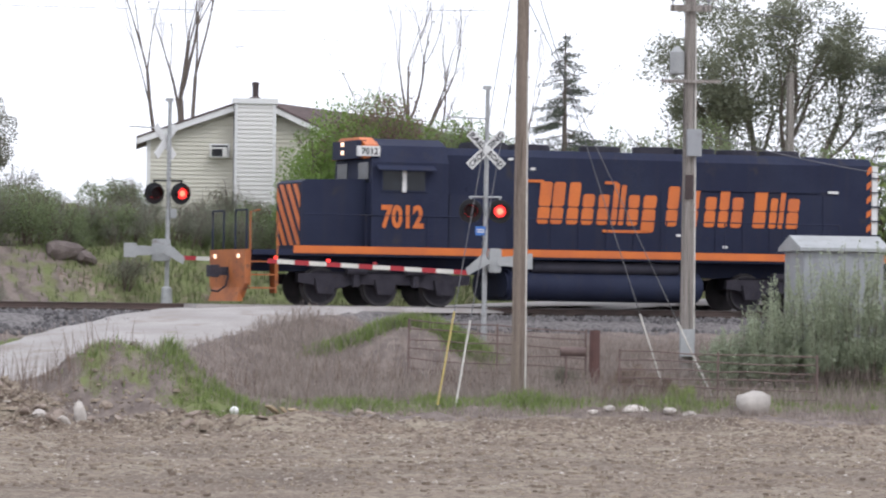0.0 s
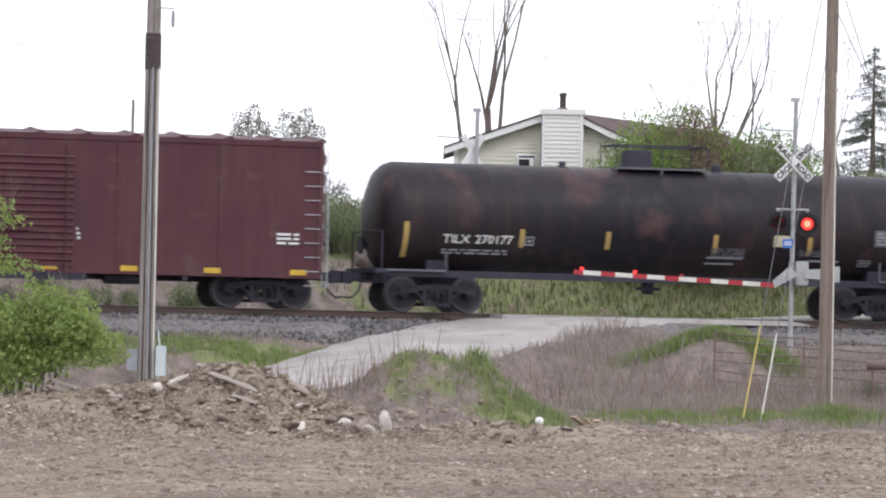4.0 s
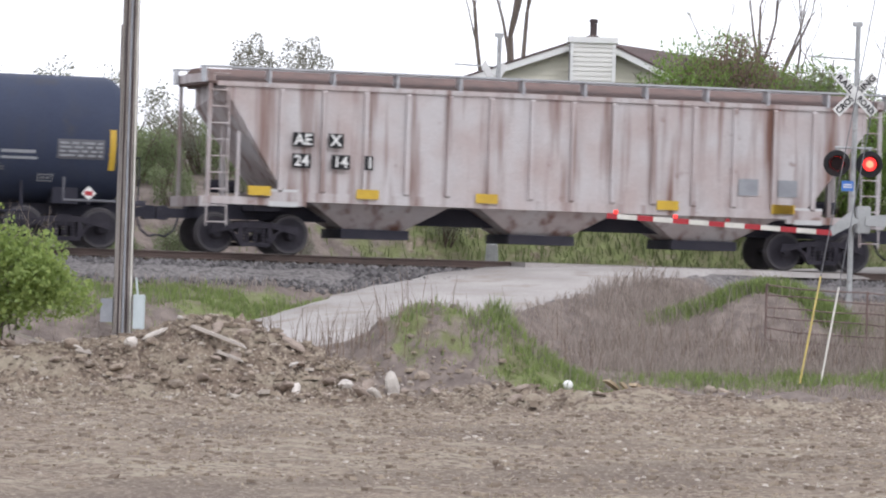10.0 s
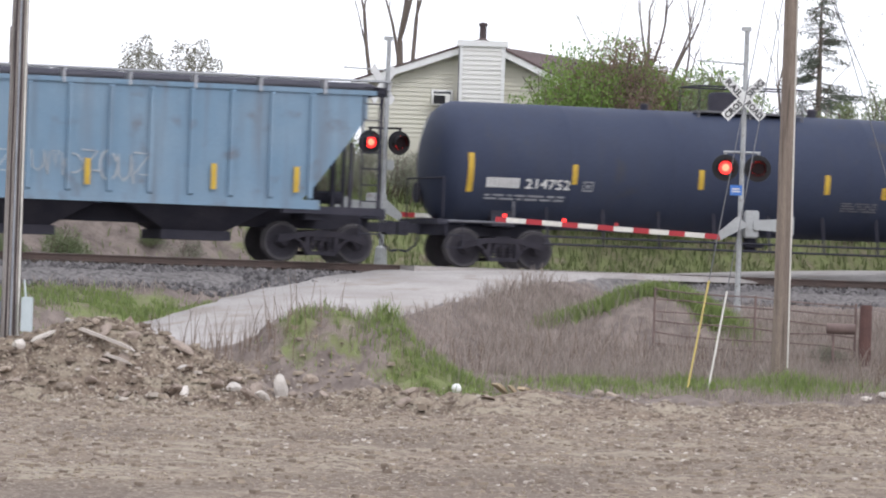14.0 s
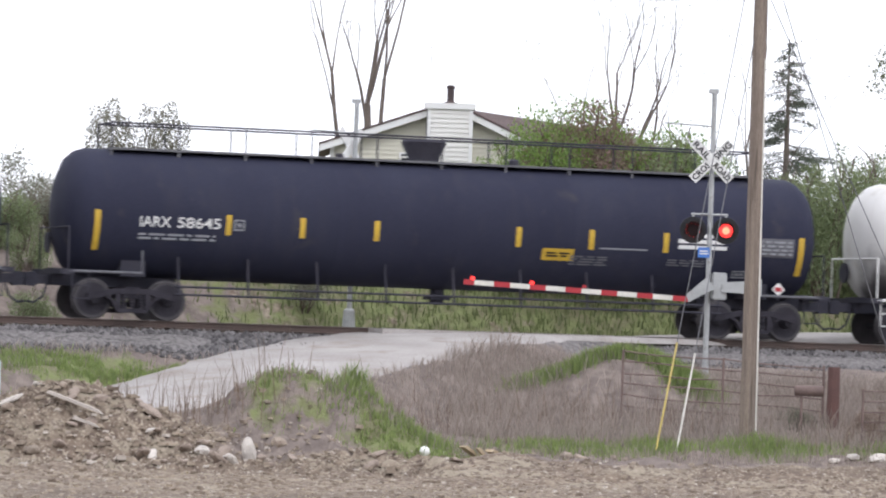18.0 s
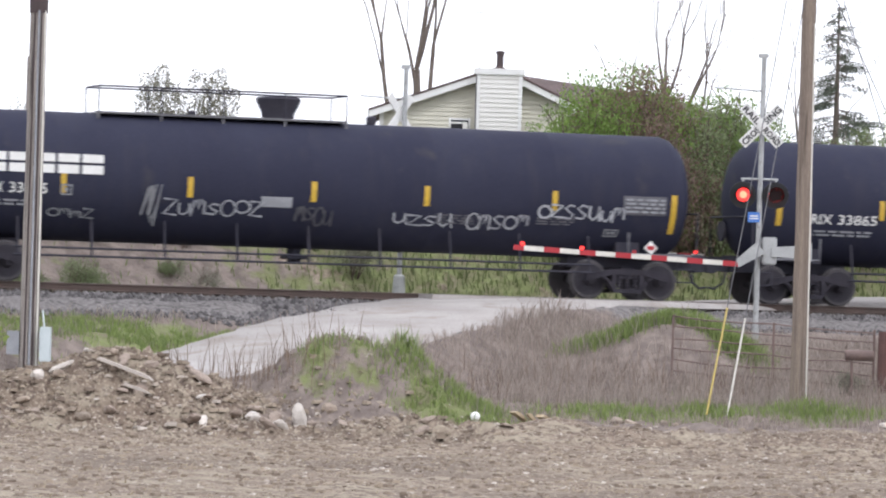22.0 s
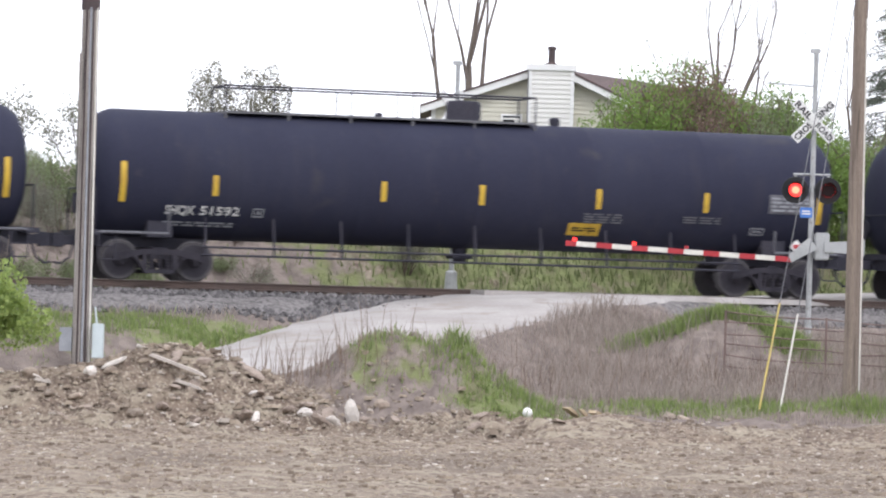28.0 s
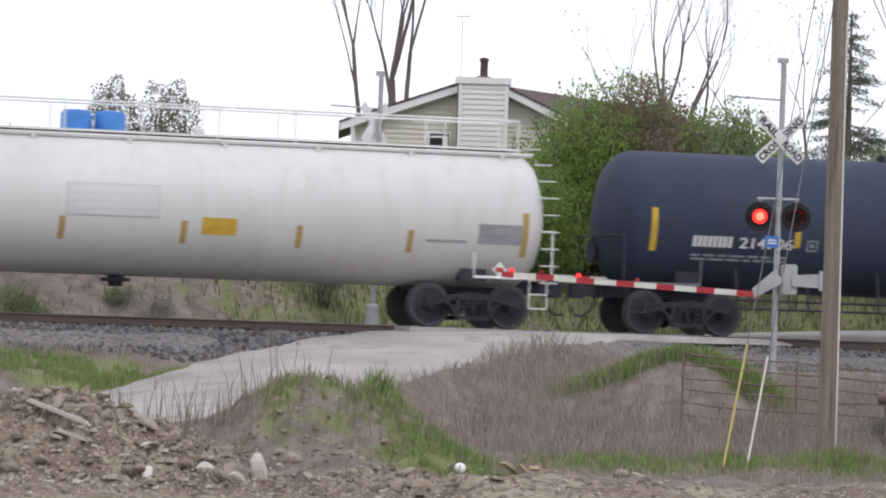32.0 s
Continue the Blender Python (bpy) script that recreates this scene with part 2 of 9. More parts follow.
M_ALU = material("aluminium_mast", (0.42, 0.43, 0.43), (0.33, 0.34, 0.34), rough=0.55, metal=0.3, scale=3, amount=0.3, dirt=(0.25, 0.235, 0.215), dirt_at=0.6)
M_ALUBOX = material("aluminium_case", (0.41, 0.42, 0.42), (0.34, 0.35, 0.35), rough=0.6, metal=0.15, scale=2, amount=0.25, dirt=(0.27, 0.25, 0.23), dirt_at=0.6)
M_BLUESIGN = material("blue_sign", (0.06, 0.19, 0.55), (0.05, 0.16, 0.5), rough=0.4, amount=0.1)
M_POLE = material("weathered_pole", (0.275, 0.222, 0.178), (0.20, 0.160, 0.132), rough=0.9, scale=1.2, fine=30, amount=0.65, stretch=(6, 6, 0.25), bump=0.016, dirt=(0.115, 0.09, 0.075), dirt_at=0.57)
M_POLEGREY = material("grey_weathered_pole", (0.42, 0.38, 0.345), (0.28, 0.25, 0.225), rough=0.9, scale=1.6, fine=30, amount=0.8, stretch=(9, 9, 0.10), bump=0.025, dirt=(0.07, 0.06, 0.058), dirt_at=0.53)
M_BAND = material("dark_pole_band", (0.055, 0.04, 0.04), (0.07, 0.05, 0.05), rough=0.8, amount=0.3)
M_WIRE = material("wire", (0.16, 0.16, 0.17), rough=0.6, amount=0.1)
M_GUARDY = material("yellow_guard", (0.60, 0.47, 0.14), (0.5, 0.4, 0.14), rough=0.5, amount=0.2)
M_GUARDW = material("white_guard", (0.70, 0.68, 0.62), (0.6, 0.58, 0.53), rough=0.5, amount=0.2)
M_SIDING = material("cream_siding", (0.62, 0.60, 0.50), (0.58, 0.56, 0.47), rough=0.6, scale=0.4, amount=0.08)
M_SIDINGW = material("white_siding", (0.70, 0.69, 0.65), (0.66, 0.65, 0.61), rough=0.6, scale=0.5, amount=0.08)
M_TRIM = material("white_trim", (0.76, 0.76, 0.74), (0.72, 0.72, 0.7), rough=0.5, amount=0.06)
M_SHINGLE = material("brown_shingle", (0.115, 0.082, 0.078), (0.09, 0.066, 0.062), rough=0.9, scale=2, fine=25, amount=0.5, bump=0.01)
M_GLASS = material("window_glass", (0.022, 0.026, 0.032), rough=0.12, spec=0.3, amount=0.05)
M_BARK = material("bark", (0.13, 0.105, 0.09), (0.18, 0.15, 0.13), rough=0.95, scale=2, amount=0.5, stretch=(3, 3, 0.6))
M_TWIG = material("bare_twig", (0.16, 0.12, 0.10), (0.11, 0.085, 0.07), rough=0.95, amount=0.4)
M_STEM = material("dry_stem", (0.22, 0.165, 0.125), (0.16, 0.115, 0.09), rough=0.95, amount=0.4)
M_STONE = material("field_stone", (0.33, 0.275, 0.22), (0.23, 0.18, 0.14), rough=0.9, scale=4, amount=0.4, bump=0.01, per_object=0.3)
M_PALESTONE = material("pale_stone", (0.56, 0.52, 0.47), (0.46, 0.42, 0.38), rough=0.9, scale=3, amount=0.3, bump=0.01, per_object=0.2)
M_CLOD = material("dirt_clod", (0.19, 0.135, 0.10), (0.14, 0.10, 0.075), rough=0.95, scale=5, amount=0.5)
M_PLANK = material("grey_plank", (0.50, 0.45, 0.40), (0.40, 0.36, 0.32), rough=0.9, scale=2, amount=0.3)
M_BALLAST = material("ballast_stone", (0.15, 0.14, 0.14), (0.085, 0.08, 0.082), rough=0.9, scale=6, amount=0.4)
M_BALLWHITE = material("white_ball", (0.82, 0.82, 0.8), (0.78, 0.78, 0.76), rough=0.5, amount=0.05)
M_PINKPIPE = material("rust_red_pipe", (0.19, 0.135, 0.12), (0.14, 0.10, 0.09), rough=0.85, scale=3, amount=0.4)
M_POSTWOOD = material("red_brown_post", (0.13, 0.07, 0.06), (0.10, 0.055, 0.05), rough=0.9, scale=3, amount=0.4)
M_PALEBOX = material("pale_blue_box", (0.52, 0.58, 0.59), (0.46, 0.52, 0.53), rough=0.5, amount=0.1)
M_BUNGALOW = material("pale_grey_case", (0.36, 0.375, 0.39), (0.31, 0.32, 0.335), rough=0.5, scale=1, amount=0.15, streak=0.3, dirt=(0.24, 0.24, 0.24))
M_G_CYAN = material("paint_sky_blue", (0.16, 0.50, 0.78), (0.20, 0.56, 0.82), rough=0.5, amount=0.15)
M_G_BLUE = material("paint_blue", (0.06, 0.16, 0.50), (0.04, 0.11, 0.38), rough=0.5, scale=2, amount=0.2)
M_G_DEEP = material("paint_deep_blue", (0.03, 0.055, 0.22), (0.05, 0.09, 0.30), rough=0.5, scale=2, amount=0.2)
M_G_GREEN = material("paint_bottle_green", (0.02, 0.115, 0.085), (0.05, 0.23, 0.17), rough=0.5, scale=2, amount=0.2)
M_G_PALETEAL = material("paint_pale_teal", (0.36, 0.62, 0.54), (0.26, 0.54, 0.45), rough=0.5, amount=0.2)
M_G_DKTEAL = material("paint_dark_teal", (0.03, 0.13, 0.12), rough=0.5, amount=0.2)
M_G_PINK = material("paint_pink", (0.52, 0.14, 0.24), (0.45, 0.12, 0.2), rough=0.5, amount=0.2)
M_G_PURPLE = material("paint_purple", (0.06, 0.03, 0.085), (0.09, 0.04, 0.11), rough=0.5, amount=0.2)
M_G_PALEGREEN = material("paint_pale_green", (0.55, 0.66, 0.38), (0.5, 0.6, 0.34), rough=0.5, amount=0.2)
M_RUSTPATCH = material("rust_patch", (0.225, 0.135, 0.092), (0.17, 0.105, 0.075), rough=0.9, scale=3, amount=0.4)
M_BLUEDOME = material("blue_dome", (0.05, 0.22, 0.60), (0.04, 0.18, 0.5), rough=0.45, amount=0.1)
L_BUSH = leafy("leaf_spring_green", (0.34, 0.42, 0.125), (0.21, 0.29, 0.085))
L_SHRUB = leafy("leaf_mixed_green", (0.26, 0.315, 0.15), (0.165, 0.20, 0.11))
L_DULL = leafy("leaf_olive", (0.265, 0.275, 0.20), (0.19, 0.19, 0.15))
L_RED = leafy("leaf_russet", (0.25, 0.155, 0.13), (0.20, 0.17, 0.115))
L_SPRUCE = leafy("needle_dark", (0.145, 0.165, 0.125), (0.085, 0.105, 0.085))
L_GRASS = leafy("grass_fresh", (0.31, 0.385, 0.13), (0.17, 0.225, 0.085))
L_DRY = leafy("grass_dry", (0.43, 0.37, 0.322), (0.25, 0.208, 0.183))
L_REED = leafy("willow_grey_green", (0.44, 0.48, 0.35), (0.31, 0.35, 0.24))
L_HILL = leafy("grass_pale", (0.215, 0.26, 0.105), (0.14, 0.165, 0.075))
L_BRIGHT = leafy("leaf_bright_green", (0.25, 0.36, 0.085), (0.15, 0.235, 0.06))
L_BUD = leafy("bud_grey_brown", (0.25, 0.24, 0.18), (0.165, 0.16, 0.125))
L_MAPLE = leafy("leaf_grey_green", (0.26, 0.275, 0.185), (0.17, 0.18, 0.128))

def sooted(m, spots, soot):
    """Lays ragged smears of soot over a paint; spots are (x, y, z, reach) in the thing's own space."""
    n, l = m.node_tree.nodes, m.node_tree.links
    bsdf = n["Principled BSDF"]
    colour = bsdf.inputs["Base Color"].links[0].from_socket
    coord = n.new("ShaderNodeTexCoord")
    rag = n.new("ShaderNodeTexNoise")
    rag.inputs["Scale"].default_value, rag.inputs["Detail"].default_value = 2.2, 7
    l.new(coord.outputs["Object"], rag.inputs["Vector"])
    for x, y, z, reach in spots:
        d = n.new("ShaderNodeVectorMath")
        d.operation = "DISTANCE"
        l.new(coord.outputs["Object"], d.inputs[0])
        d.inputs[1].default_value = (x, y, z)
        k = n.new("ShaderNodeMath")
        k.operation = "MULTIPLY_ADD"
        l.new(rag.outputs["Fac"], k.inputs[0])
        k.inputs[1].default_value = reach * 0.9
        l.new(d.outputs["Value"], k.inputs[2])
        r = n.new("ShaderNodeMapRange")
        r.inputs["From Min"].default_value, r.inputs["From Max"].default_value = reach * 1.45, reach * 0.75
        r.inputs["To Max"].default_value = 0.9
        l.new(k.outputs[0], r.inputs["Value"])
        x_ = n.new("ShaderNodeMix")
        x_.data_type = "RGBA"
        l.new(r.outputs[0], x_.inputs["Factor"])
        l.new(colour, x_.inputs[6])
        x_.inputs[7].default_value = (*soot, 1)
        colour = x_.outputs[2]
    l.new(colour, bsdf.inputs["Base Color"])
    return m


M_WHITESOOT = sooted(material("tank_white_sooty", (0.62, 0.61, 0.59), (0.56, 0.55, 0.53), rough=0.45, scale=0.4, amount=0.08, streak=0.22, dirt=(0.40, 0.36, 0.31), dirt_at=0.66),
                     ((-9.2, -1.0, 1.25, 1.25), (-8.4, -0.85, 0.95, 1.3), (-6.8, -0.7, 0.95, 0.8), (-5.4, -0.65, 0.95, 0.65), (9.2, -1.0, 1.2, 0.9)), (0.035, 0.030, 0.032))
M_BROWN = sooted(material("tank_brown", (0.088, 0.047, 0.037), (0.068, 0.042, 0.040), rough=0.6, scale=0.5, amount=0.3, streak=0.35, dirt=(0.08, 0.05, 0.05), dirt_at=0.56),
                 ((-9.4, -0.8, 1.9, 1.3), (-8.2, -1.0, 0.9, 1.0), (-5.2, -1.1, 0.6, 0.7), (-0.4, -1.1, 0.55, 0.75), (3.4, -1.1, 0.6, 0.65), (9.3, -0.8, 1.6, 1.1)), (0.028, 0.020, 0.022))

# ---- mesh helpers ----
def part(name, bm, mat, parent=None, label="", smooth=False, m=None):
    """Links a bmesh as one mesh object, under a thing or a part."""
    me = bpy.data.meshes.new(name)
    bm.to_mesh(me)
    bm.free()
    for one in (mat if isinstance(mat, (list, tuple)) else (mat,)):
        me.materials.append(one)
    if smooth:
        me.shade_smooth()
        me.set_sharp_from_angle(angle=radians(35))
    return link(name, me, parent, label, m)


def link(name, me, parent=None, label="", m=None):
    ob = new(name, me)
    if parent:
        ob.parent = parent
    if m is not None:
        ob.matrix_basis = m
    if label:
        ob["label"] = label
    return ob


def thing(name, m, label, category, group=""):
    ob = new(name)
    ob.empty_display_size = 0.3
    ob.matrix_basis = m
    return tagged(ob, label, category, group)


def box(bm, x0, x1, y0, y1, z0, z1, mi=0, bevel=0.0):
    v = [bm.verts.new((x, y, z)) for x in (x0, x1) for y in (y0, y1) for z in (z0, z1)]
    fs = []
    for q in ((0, 1, 3, 2), (4, 6, 7, 5), (0, 4, 5, 1), (2, 3, 7, 6), (0, 2, 6, 4), (1, 5, 7, 3)):
        f = bm.faces.new([v[i] for i in q])
        f.material_index = mi
        fs.append(f)
    if bevel:
        es = {e for f in fs for e in f.edges}
        bmesh.ops.bevel(bm, geom=list(es), offset=bevel, segments=2, affect="EDGES", material=-1)
    return v


def prism(bm, pts, y0, y1, mi=0):
    """A polygon in x and z, drawn out along y."""
    a = [bm.verts.new((x, y0, z)) for x, z in pts]
    b = [bm.verts.new((x, y1, z)) for x, z in pts]
    n = len(pts)
    for f in [bm.faces.new(a), bm.faces.new(b[::-1])] + [bm.faces.new((a[i], b[i], b[(i + 1) % n], a[(i + 1) % n])) for i in range(n)]:
        f.material_index = mi
    return a + b


def prism_x(bm, pts, x0, x1, mi=0):
    """A polygon in y and z, drawn out along x."""
    a = [bm.verts.new((x0, y, z)) for y, z in pts]
    b = [bm.verts.new((x1, y, z)) for y, z in pts]
    n = len(pts)
    for f in [bm.faces.new(a), bm.faces.new(b[::-1])] + [bm.faces.new((a[i], b[i], b[(i + 1) % n], a[(i + 1) % n])) for i in range(n)]:
        f.material_index = mi


def tube(bm, p, q, r, r2=None, seg=8, mi=0, caps=True):
    p, q = Vector(p), Vector(q)
    r2 = r if r2 is None else r2
    d = (q - p).normalized()
    a = d.orthogonal().normalized()
    b = d.cross(a)
    rings = []
    for c, rr in ((p, r), (q, r2)):
        rings.append([bm.verts.new(c + (a * math.cos(2 * math.pi * i / seg) + b * math.sin(2 * math.pi * i / seg)) * rr) for i in range(seg)])
    fs = [bm.faces.new((rings[0][i], rings[0][(i + 1) % seg], rings[1][(i + 1) % seg], rings[1][i])) for i in range(seg)]
    if caps:
        fs += [bm.faces.new(rings[0][::-1]), bm.faces.new(rings[1])]
    for f in fs:
        f.material_index = mi
    return rings


def pipe(bm, pts, r, seg=6, mi=0):
    """One bent tube through all the points."""
    pts = [Vector(p) for p in pts]
    rings = []
    for i, p in enumerate(pts):
        d = (pts[min(i + 1, len(pts) - 1)] - pts[max(i - 1, 0)]).normalized()
        ref = Vector((0.31, 0.87, 0.38)) if i == 0 else a
        a = (ref - d * ref.dot(d)).normalized()
        b = d.cross(a)
        rings.append([bm.verts.new(p + (a * math.cos(2 * math.pi * k / seg) + b * math.sin(2 * math.pi * k / seg)) * r) for k in range(seg)])
    for p, q in zip(rings, rings[1:]):
        for k in range(seg):
            bm.faces.new((p[k], p[(k + 1) % seg], q[(k + 1) % seg], q[k])).material_index = mi
    bm.faces.new(rings[0][::-1]).material_index = mi
    bm.faces.new(rings[-1]).material_index = mi


def lathe(bm, profile, axis="x", seg=24, centre=(0, 0, 0), mi=0):
    """Turns (along, radius) pairs round an axis through the centre."""
    c = Vector(centre)
    rings = []
    for s, r in profile:
        ring = []
        for i in range(seg):
            a = 2 * math.pi * i / seg
            o = {"x": (s, r * math.cos(a), r * math.sin(a)), "y": (r * math.cos(a), s, r * math.sin(a)), "z": (r * math.cos(a), r * math.sin(a), s)}[axis]
            ring.append(bm.verts.new(c + Vector(o)))
        rings.append(ring)
    for p, q in zip(rings, rings[1:]):
        for i in range(seg):
            bm.faces.new((p[i], p[(i + 1) % seg], q[(i + 1) % seg], q[i])).material_index = mi
    bm.faces.new(rings[0][::-1]).material_index = mi
    bm.faces.new(rings[-1]).material_index = mi
    bmesh.ops.recalc_face_normals(bm, faces=bm.faces)


def bmnew():
    return bmesh.new()


def bm_box(*spec, bevel=0.0):
    bm = bmnew()
    for s in spec:
        box(bm, *s, bevel=bevel)
    return bm


def text_mesh(body, size, mat, deep=0.006, fat=0.0, squeeze=1.0, spacing=1.0):
    """Letters in the built-in font, standing in x and z, facing -y, from their lower left corner."""
    cu = bpy.data.curves.new("letters", "FONT")
    cu.body, cu.size, cu.extrude, cu.offset, cu.space_character = body, size, deep, fat, spacing
    cu.resolution_u = 3
    tmp = bpy.data.objects.new("letters", cu)
    scene.collection.objects.link(tmp)
    bpy.context.view_layer.update()
    me = bpy.data.meshes.new_from_object(tmp.evaluated_get(bpy.context.evaluated_depsgraph_get()))
    bpy.data.objects.remove(tmp)
    me.transform(Matrix(((squeeze, 0, 0, 0), (0, 0, -1, 0), (0, 1, 0, 0), (0, 0, 0, 1))))
    me.materials.clear()
    me.materials.append(mat)
    return me

# ---- the plan: track, road and ground ----
YAW = radians(17.0)
CU, SU = math.cos(YAW), math.sin(YAW)
RAIL_Z = 2.52
TRACK_Y = 120.0
TURN_TRACK = 17.0


def uv(x, y):
    """Metres along the track and across it (positive beyond it)."""
    return x * CU + (y - TRACK_Y) * SU, -x * SU + (y - TRACK_Y) * CU


def xy(u, v):
    return u * CU - v * SU, TRACK_Y + u * SU + v * CU


def ramp(x, stops):
    if x <= stops[0][0]:
        return stops[0][1]
    for (a, p), (b, q) in zip(stops, stops[1:]):
        if x <= b:
            s = (x - a) / (b - a)
            s = s * s * (3 - 2 * s)
            return p + (q - p) * s
    return stops[-1][1]


ROAD = [(-40.0, 95.0, -0.4), (-20.0, 100.5, -0.05), (-11.5, 102.9, 0.2), (-6.5, 104.6, 0.4), (-3.2, 107.3, 0.86), (-1.2, 109.6, 1.38), (0.2, 112.5, 1.8), (1.6, 115.5, 2.14), (3.2, 118.8, 2.43), (5.2, 121.4, 2.47), (9.0, 124.8, 2.49),
        (13.5, 129.0, 2.76), (24.0, 133.5, 3.0), (45.0, 139.0, 3.2), (90.0, 146.0, 3.5)]
ROAD_HALF = 2.6
MOUNDS = [(-4.7, 101.5, 1.08, 1.35, 1.3), (-8.4, 101.0, 0.52, 2.4, 1.2), (-2.9, 101.6, 0.62, 1.3, 1.2), (-0.6, 103.6, 1.4, 1.4, 1.4), (1.05, 103.4, 0.85, 1.0, 1.2),
          (6.9, 111.0, 1.0, 1.9, 1.5), (-12.5, 101.0, 0.35, 3.0, 1.6), (-6.5, 101.3, 0.3, 1.3, 1.1)]
FIELD_Y = 102.0
BANK = [(0.0, -0.05), (0.22, 0.24), (0.42, 0.72), (0.7, 1.4), (1.0, 1.98)]


def road_at(x, y):
    """Distance from the road's middle, and its height there."""
    best = (1e9, 0)
    for (ax, ay, az_), (bx, by, bz) in zip(ROAD, ROAD[1:]):
        dx, dy = bx - ax, by - ay
        s = max(0.0, min(1.0, ((x - ax) * dx + (y - ay) * dy) / (dx * dx + dy * dy)))
        d = math.hypot(x - ax - s * dx, y - ay - s * dy)
        if d < best[0]:
            best = (d, az_ + s * (bz - az_))
    return best


def ground_z(x, y, rough=True):
    u, v = uv(x, y)
    if v < 4.5:
        toe = TRACK_Y + x * SU / CU - 3.2
        if v > -2.6:
            z = ramp(v, [(-2.6, 2.16), (2.6, 2.16), (4.5, 1.95)])
        elif y > FIELD_Y:
            z = ramp((y - FIELD_Y) / max(2.0, toe - FIELD_Y), BANK)
            z += (2.16 - z) * ramp(v, [(-3.6, 0.0), (-2.6, 1.0)])
        else:
            z = ramp(y, [(98.5, -0.38), (FIELD_Y, -0.05)])
        if y < 70:
            z += 0.9 * ramp(y, [(0, 1), (70, 0)])
    else:
        high = ramp(u, [(-60, 4.4), (-6, 4.9), (2, 5.0), (10, 4.6), (30, 3.9)])
        z = ramp(v, [(4.5, 1.95), (6.5, 2.3), (9.5, 2.2 + 0.7 * (high - 2.2)), (14.0, high), (26.0, high + 0.9), (60.0, high + 1.2), (400, high + 2)])
    d, rz = road_at(x, y)
    w = ramp(d, [(ROAD_HALF, 1.0), (ROAD_HALF + 1.7, 0.0)])
    bed = ramp(abs(v), [(1.9, 1.0), (2.6, 0.0)])
    z = z + (rz - 0.06 - 0.3 * ramp(d, [(ROAD_HALF - 0.2, 0.0), (ROAD_HALF + 0.9, 1.0)]) - z) * w * (1 - bed)
    clear = ramp(d, [(ROAD_HALF - 0.3, 0.0), (ROAD_HALF + 0.6, 1.0)])
    for mx, my, h, sx, sy in MOUNDS:
        z += clear * h * math.exp(-((x - mx) / sx) ** 2 - ((y - my) / sy) ** 2)
    if rough and w < 0.5 and abs(v) > 2.2:
        p = Vector((x, y, 0))
        k = 1.0 if 96 < y < 106 else 0.55
        if x < 2.5 and 98 < y < 105:
            z += 0.24 * abs(noise.noise(p * 2.3)) + 0.20 * abs(noise.noise(p * 5.0)) + 0.11 * noise.noise(p * 10.0) - 0.12
        z += k * (0.16 * noise.noise(p * 0.8) + 0.09 * noise.noise(p * 2.1) + (0.05 * noise.noise(p * 5.0) if 95 < y < 112 else 0))
    return z

